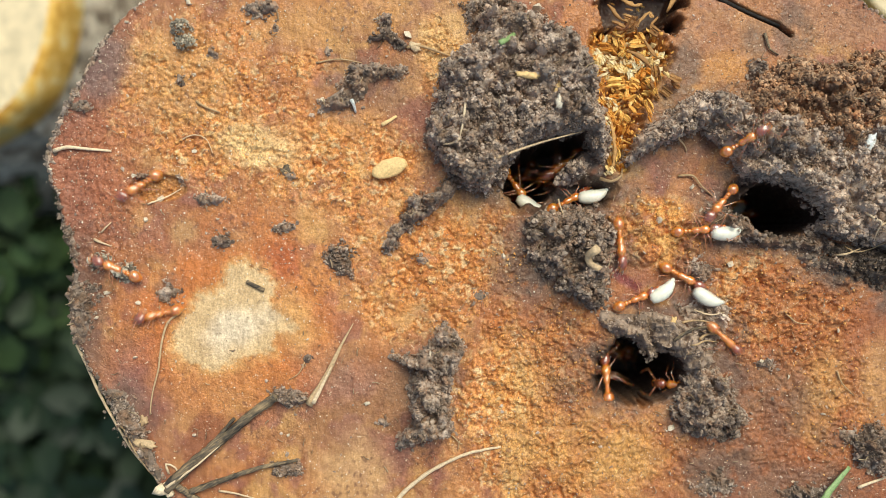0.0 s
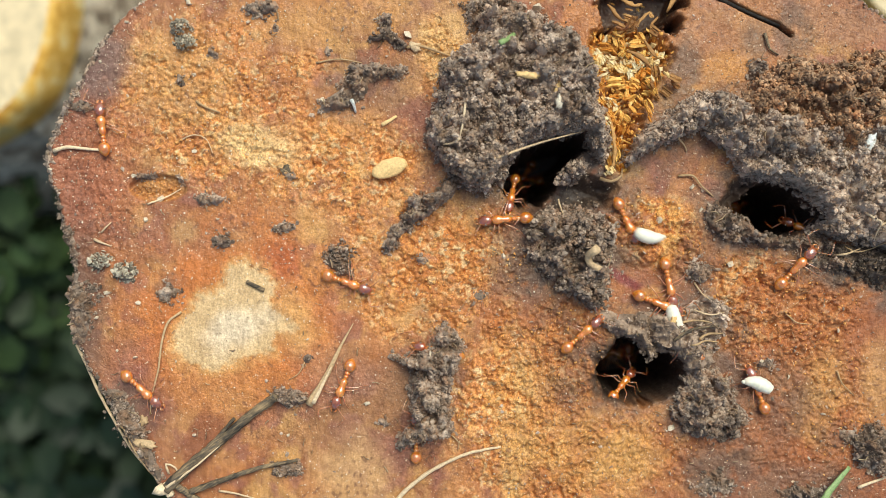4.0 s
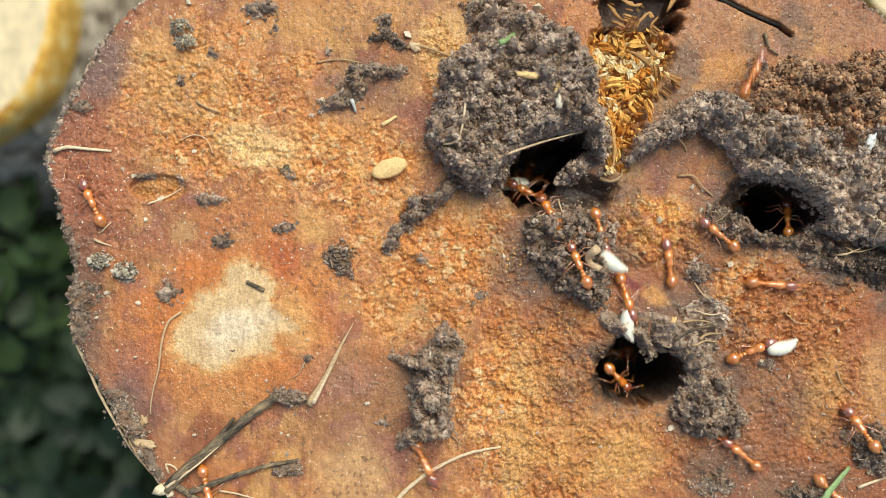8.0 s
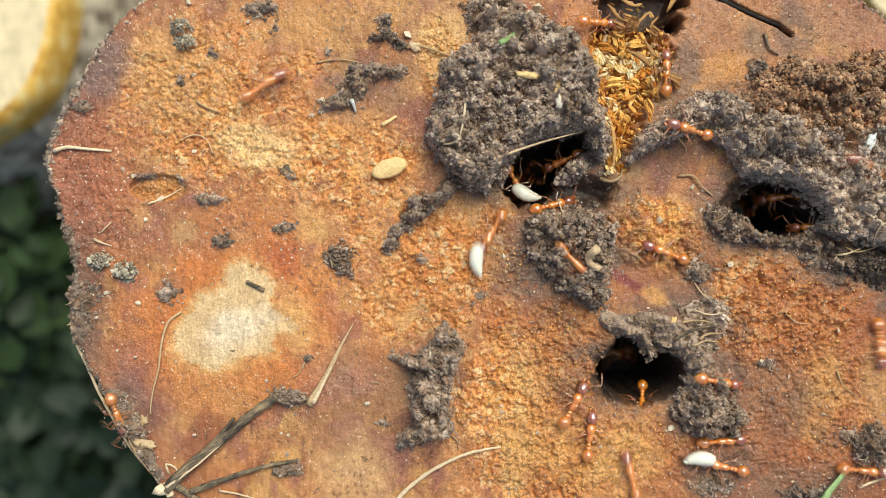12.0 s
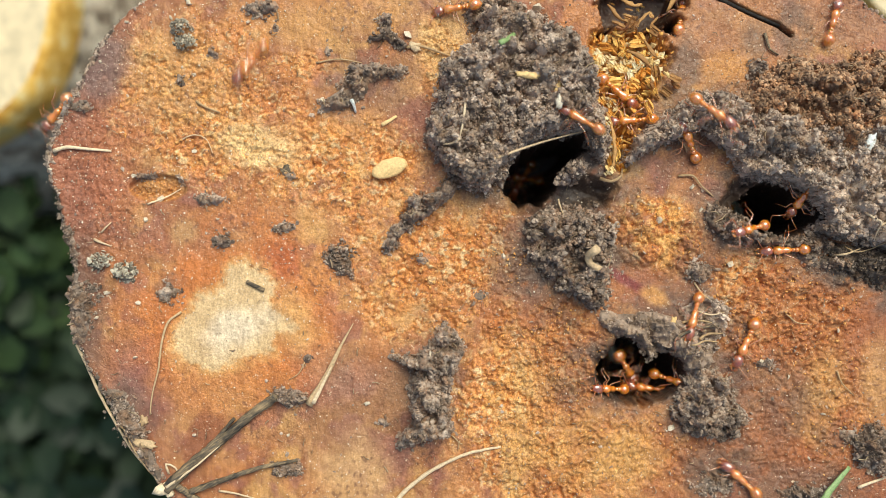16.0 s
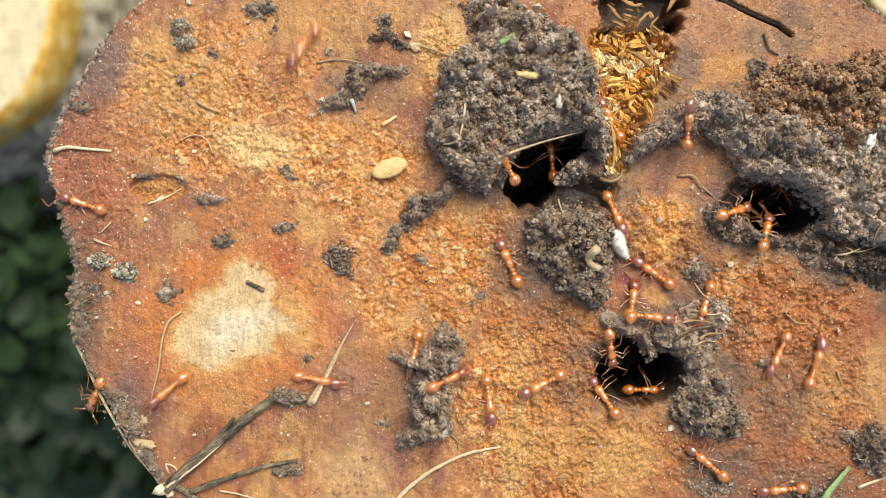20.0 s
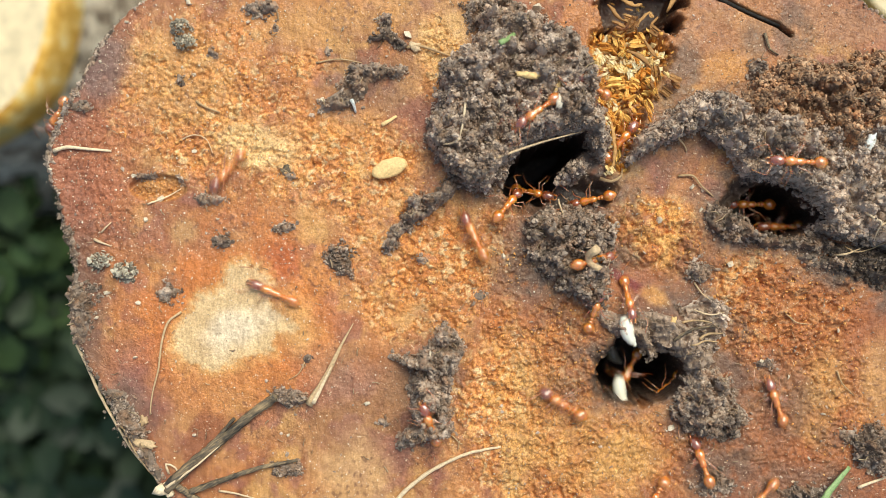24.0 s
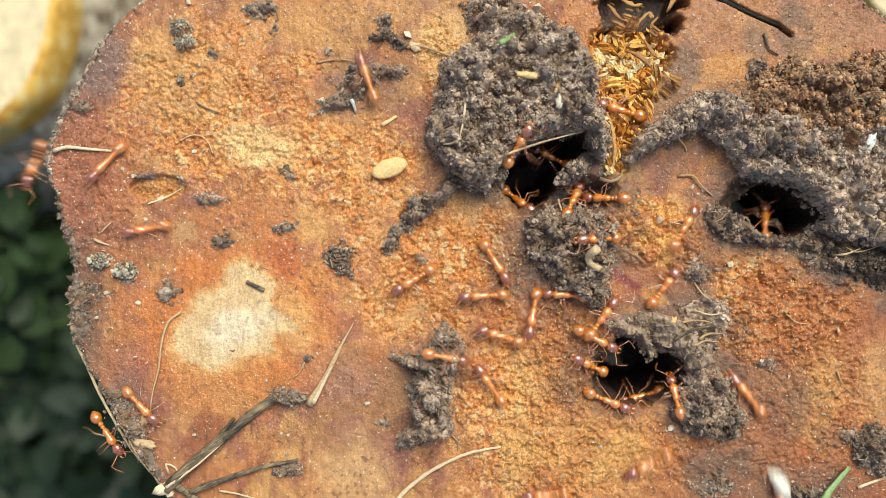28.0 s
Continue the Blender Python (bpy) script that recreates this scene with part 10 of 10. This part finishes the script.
    crawl(ants[31], [
        (0, 950, 295, -300, 172, 0), (18.3, 950, 295, -300, 172, 0), (18.5, 916, 286, -61, 233, 35), (19, 926, 318, -80, 294, 0),
        (19.17, 926, 316, -80, 352, 0), (19.33, 927, 314, -80, 410, 0), (19.5, 928, 313, -80, 468, 0), (20, 888, 292, 62, 482, 35),
        (20.5, 843, 300, 87, 541, -10), (21, 749, 301, 0, 540, 4), (21.5, 606, 246, 0, 489, -5), (22.5, 513, 156, 1, 542, -3),
        (23.5, 419, 66, 2, 595, -1), (24, 406, 303, 2, 589, -2), (24.5, 308, 424, -1, 579, 1), (24.95, 182, 450, -140, 552, 0),
        (25.04, 182, 450, -420, 571, 0), (25.21, 174, 515, -420, 571, 0), (25.29, 174, 515, -140, 571, 0), (25.5, 87, 562, -44, 638, 0),
        (26, 91, 548, -45, 623, 0), (26.1, 132, 532, -92, 684, 0), (26.2, 174, 515, -140, 744, 0), (26.41, 174, 515, -420, 692, 0),
        (26.84, 210, 130, -420, 692, 0), (27.05, 210, 130, -140, 692, 0), (27.27, 260, 156, -65, 636, 0), (27.5, 310, 182, 10, 579, 0),
        (28, 192, 290, 1, 587, 2)])
    crawl(ants[32], [
        (0, 1390, 365, -300, -130, 0), (27.19, 1390, 365, -300, -130, 0), (27.29, 1361, 398, -201, -72, -2), (27.4, 1331, 432, -101, -13, -3),
        (27.5, 1302, 465, -2, 45, -5), (28, 1364, 399, -46, 76, -35)])
    crawl(ants[33], [
        (0, 1175, 975, 1, 100, 0), (27.73, 1175, 975, 1, 100, 0), (27.86, 1160, 897, 0, 155, -2), (28, 1146, 819, 0, 210, -4)])
    crawl(ants[34], [
        (0, 1387, 975, 2, 93, 0), (27.8, 1387, 975, 2, 93, 0), (28, 1377, 899, 2, 98, 0)])
    carry(grubs[0], [
        (0, 1277, 412, 14, 11), (0.5, 1317, 376, 27, 38), (0.77, 1390, 365, -300, 13), (1.08, 1390, 365, -420, 13), (1.49, 1295, 975, -420, 77),
        (1.8, 1295, 975, 2, 77), (2, 1326, 872, 8, 99), (2.5, 1420, 842, 8, 56), (3, 1427, 782, 8, 107), (3.5, 1336, 678, 6, 168),
        (5.5, 1338, 703, 5, 156), (5.75, 1344, 779, 6, 226), (6, 1349, 855, 8, 297), (6.29, 1356, 975, 2, 268), (7.49, 1356, 975, -420, 268),
        (8.03, 1308, 975, -420, 209), (8.56, 1259, 975, -420, 150), (9.1, 1211, 975, -420, 92), (10.3, 1211, 975, 1, 92), (10.4, 1206, 903, 4, 21),
        (10.5, 1202, 832, 7, -49), (10.75, 1144, 827, 7, -107), (11, 1086, 822, 7, -166), (11.5, 1110, 763, 5, -235), (11.66, 1112, 869, 2, -162),
        (11.82, 1115, 975, 0, -90), (13.47, 1115, 975, -420, -90), (14.2, 1091, 975, -420, -146), (14.93, 1067, 975, -420, -203),
        (15.66, 1043, 975, -420, -259), (17.3, 1043, 975, 0, -259), (17.5, 997, 835, 15, -188), (18, 1003, 752, 11, -249), (18.1, 1002, 826, 7, -196),
        (18.2, 1001, 901, 3, -143), (18.3, 1000, 975, 0, -90), (28, 1000, 975, 0, -90)])
    carry(grubs[1], [
        (0, 1169, 515, 5, 45), (0.5, 1180, 478, 6, 96), (1, 1226, 402, 7, 86), (1.45, 1390, 365, -300, 21), (1.82, 1390, 365, -420, 21),
        (2.32, 950, 295, -420, -24), (2.69, 950, 295, -300, -24), (3, 1100, 357, -17, -57), (3.5, 1178, 437, 12, -38), (4.5, 1071, 376, -12, 31),
        (5.5, 965, 316, -36, 100), (6, 984, 352, 3, 48), (6.25, 1019, 361, -16, -11), (6.5, 1055, 369, -35, -71), (7, 1098, 432, 3, -51),
        (7.5, 1113, 497, 5, -62), (8, 1107, 574, 12, -79), (8.5, 1115, 635, 36, -28), (9, 1104, 675, -27, -59), (9.25, 1124, 668, -38, -16),
        (9.5, 1144, 661, -50, 26), (9.7, 1135, 655, -300, -47), (10.29, 1135, 655, -420, -47), (10.68, 1042, 475, -420, -85),
        (11.08, 950, 295, -420, -124), (11.67, 950, 295, -300, -124), (12, 844, 460, 6, -82), (12.5, 914, 534, 8, -24), (14.5, 923, 571, 12, -13),
        (15, 1027, 669, 13, -1), (15.5, 1063, 678, 8, -75), (15.73, 1135, 655, -300, 0), (16.32, 1135, 655, -420, 0), (17.1, 950, 295, -420, -26),
        (17.69, 950, 295, -300, -26), (17.79, 981, 313, -203, 31), (17.9, 1012, 330, -107, 88), (18, 1043, 348, -10, 145), (18.5, 1048, 350, 26, 161),
        (18.75, 1060, 343, -2, 102), (19, 1072, 337, -30, 44), (19.25, 1094, 346, -22, 4), (19.5, 1116, 355, -13, -35), (20, 1094, 432, 9, -65),
        (20.5, 1036, 466, 32, -72), (21, 1044, 516, 47, -50), (21.5, 1078, 535, 30, -43), (23.5, 1076, 523, 28, -49), (24, 1106, 583, 17, -68),
        (24.5, 1094, 634, 46, -58), (25, 1120, 684, -32, -57), (25.25, 1109, 688, -18, -13), (25.5, 1098, 692, -3, 30), (25.71, 1135, 655, -300, 41),
        (28, 1135, 655, -300, 41)])
    carry(grubs[2], [
        (0, 1247, 526, 6, -22), (0.5, 1351, 516, 9, 22), (0.88, 1390, 365, -300, 57), (1.61, 1390, 365, -420, 57), (1.93, 1243, 342, -420, 111),
        (2.25, 1097, 318, -420, 165), (2.58, 950, 295, -420, 219), (3.3, 950, 295, -300, 219), (3.5, 900, 375, -49, 292), (4.5, 892, 380, -23, 235),
        (5.5, 885, 385, 2, 177), (6, 919, 342, -54, 156), (6.17, 949, 346, -61, 106), (6.33, 979, 351, -67, 56), (6.5, 1009, 355, -74, 5),
        (7, 1045, 350, -36, 30), (7.5, 1085, 357, -34, 20), (8, 1076, 464, 34, -31), (8.5, 1175, 532, 5, -4), (9, 1219, 576, 6, -6),
        (9.5, 1263, 623, 11, -17), (10, 1173, 682, -17, -83), (10.2, 1135, 655, -300, -154), (14.28, 1135, 655, -420, -154),
        (19.72, 1135, 655, -420, -180), (23.8, 1135, 655, -300, -180), (23.9, 1122, 678, -187, -125), (24, 1110, 700, -74, -71),
        (24.5, 1177, 832, 6, -8), (24.66, 1156, 744, -147, 43), (24.82, 1135, 655, -300, 95), (28, 1135, 655, -300, 95)])
    carry(grubs[3], [
        (0, 943, 359, -74, -22), (0.5, 947, 355, -47, -48), (1, 963, 349, -56, -24), (1.2, 950, 295, -300, 51), (1.38, 950, 295, -420, 51),
        (1.5, 950, 295, -420, -5), (1.62, 950, 295, -420, -62), (1.8, 950, 295, -300, -62), (1.9, 1001, 325, -168, -16), (2, 1052, 355, -36, 30),
        (2.5, 1051, 418, -2, -28), (3, 1082, 453, 39, -27), (3.5, 1155, 551, 5, -68), (5.5, 1228, 579, 7, -16), (6, 1277, 618, 10, -21),
        (6.5, 1336, 641, 7, 25), (6.75, 1327, 610, 6, 71), (7, 1318, 579, 5, 116), (7.5, 1269, 564, 4, 156), (7.75, 1323, 588, 5, 89),
        (8, 1377, 612, 7, 21), (8.25, 1360, 646, 5, -18), (8.5, 1343, 681, 4, -57), (9, 1378, 797, 6, -40), (9.17, 1388, 820, 7, 17),
        (9.33, 1399, 843, 8, 74), (9.5, 1409, 866, 9, 131), (9.62, 1409, 921, 5, 200), (9.74, 1409, 975, 2, 269), (9.9, 1409, 975, -420, 269),
        (9.97, 1417, 975, -420, 213), (10.05, 1424, 975, -420, 157), (10.12, 1432, 975, -420, 102), (10.28, 1432, 975, 2, 102),
        (10.39, 1394, 918, 5, 165), (10.5, 1355, 862, 7, 227), (11, 1274, 829, 8, 245), (11.5, 1271, 872, 8, 179), (12, 1234, 809, 8, 186),
        (12.5, 1172, 787, 7, 211), (12.55, 1188, 855, 8, 254), (12.6, 1205, 922, 8, 297), (12.69, 1196, 979, 8, 297), (12.75, 1201, 975, 1, 262),
        (17.27, 1201, 975, -420, 262), (19.27, 1263, 975, -420, 206), (21.28, 1325, 975, -420, 149), (23.29, 1387, 975, -420, 93),
        (27.8, 1387, 975, 2, 93), (28, 1372, 853, 8, 129)])
    carry(grubs[4], [
        (0, 1052, 345, -33, 18), (0.5, 1056, 343, -33, 50), (1, 1083, 425, 23, -21), (1.5, 1082, 524, 5, -68), (2, 1094, 569, 6, -35),
        (2.5, 1105, 632, 22, -32), (3, 1129, 663, -50, -14), (3.2, 1135, 655, -300, -29), (4.58, 1135, 655, -420, -29), (5.5, 1042, 475, -420, -69),
        (6.42, 950, 295, -420, -108), (7.8, 950, 295, -300, -108), (8, 918, 322, -104, -172), (8.25, 940, 330, -104, -235), (8.5, 962, 338, -104, -299),
        (8.75, 961, 338, -91, -344), (9, 959, 338, -77, -389), (9.5, 941, 324, -80, -454), (9.75, 939, 340, -68, -504), (10, 937, 356, -57, -554),
        (10.17, 938, 357, -51, -612), (10.33, 939, 357, -15, -670), (10.5, 940, 358, -10, -728), (11, 928, 364, -37, -717),
        (11.25, 908, 368, -49, -773), (11.5, 888, 373, -60, -828), (11.75, 911, 356, -53, -785), (12, 933, 340, -46, -741),
        (12.25, 914, 363, -56, -786), (12.5, 894, 386, -66, -831), (14.5, 1007, 479, 42, -782), (15, 1094, 538, 26, -745), (15.5, 1107, 658, 9, -761),
        (15.73, 1135, 655, -300, -774), (28, 1135, 655, -300, -774)])
    carry(grubs[5], [
        (0, 1390, 365, -300, -125), (0.27, 1390, 365, -300, -125), (0.39, 1372, 379, -147, -183), (0.5, 1353, 392, 6, -241), (1, 1341, 412, 8, -268),
        (1.25, 1339, 434, 6, -310), (1.5, 1336, 455, 5, -353), (2, 1393, 394, 26, -280), (2.2, 1390, 365, -300, -288), (3.1, 1390, 365, -420, -288),
        (3.69, 1390, 365, -420, -361), (4.29, 1390, 365, -420, -433), (5.18, 1390, 365, -300, -433), (5.26, 1430, 449, -44, -398),
        (5.37, 1423, 501, 17, -398), (5.42, 1421, 487, 14, -454), (5.46, 1419, 472, 11, -511), (5.5, 1416, 458, 9, -567), (6, 1401, 420, 8, -568),
        (6.28, 1390, 365, -300, -612), (28, 1390, 365, -300, -612)])


motions()
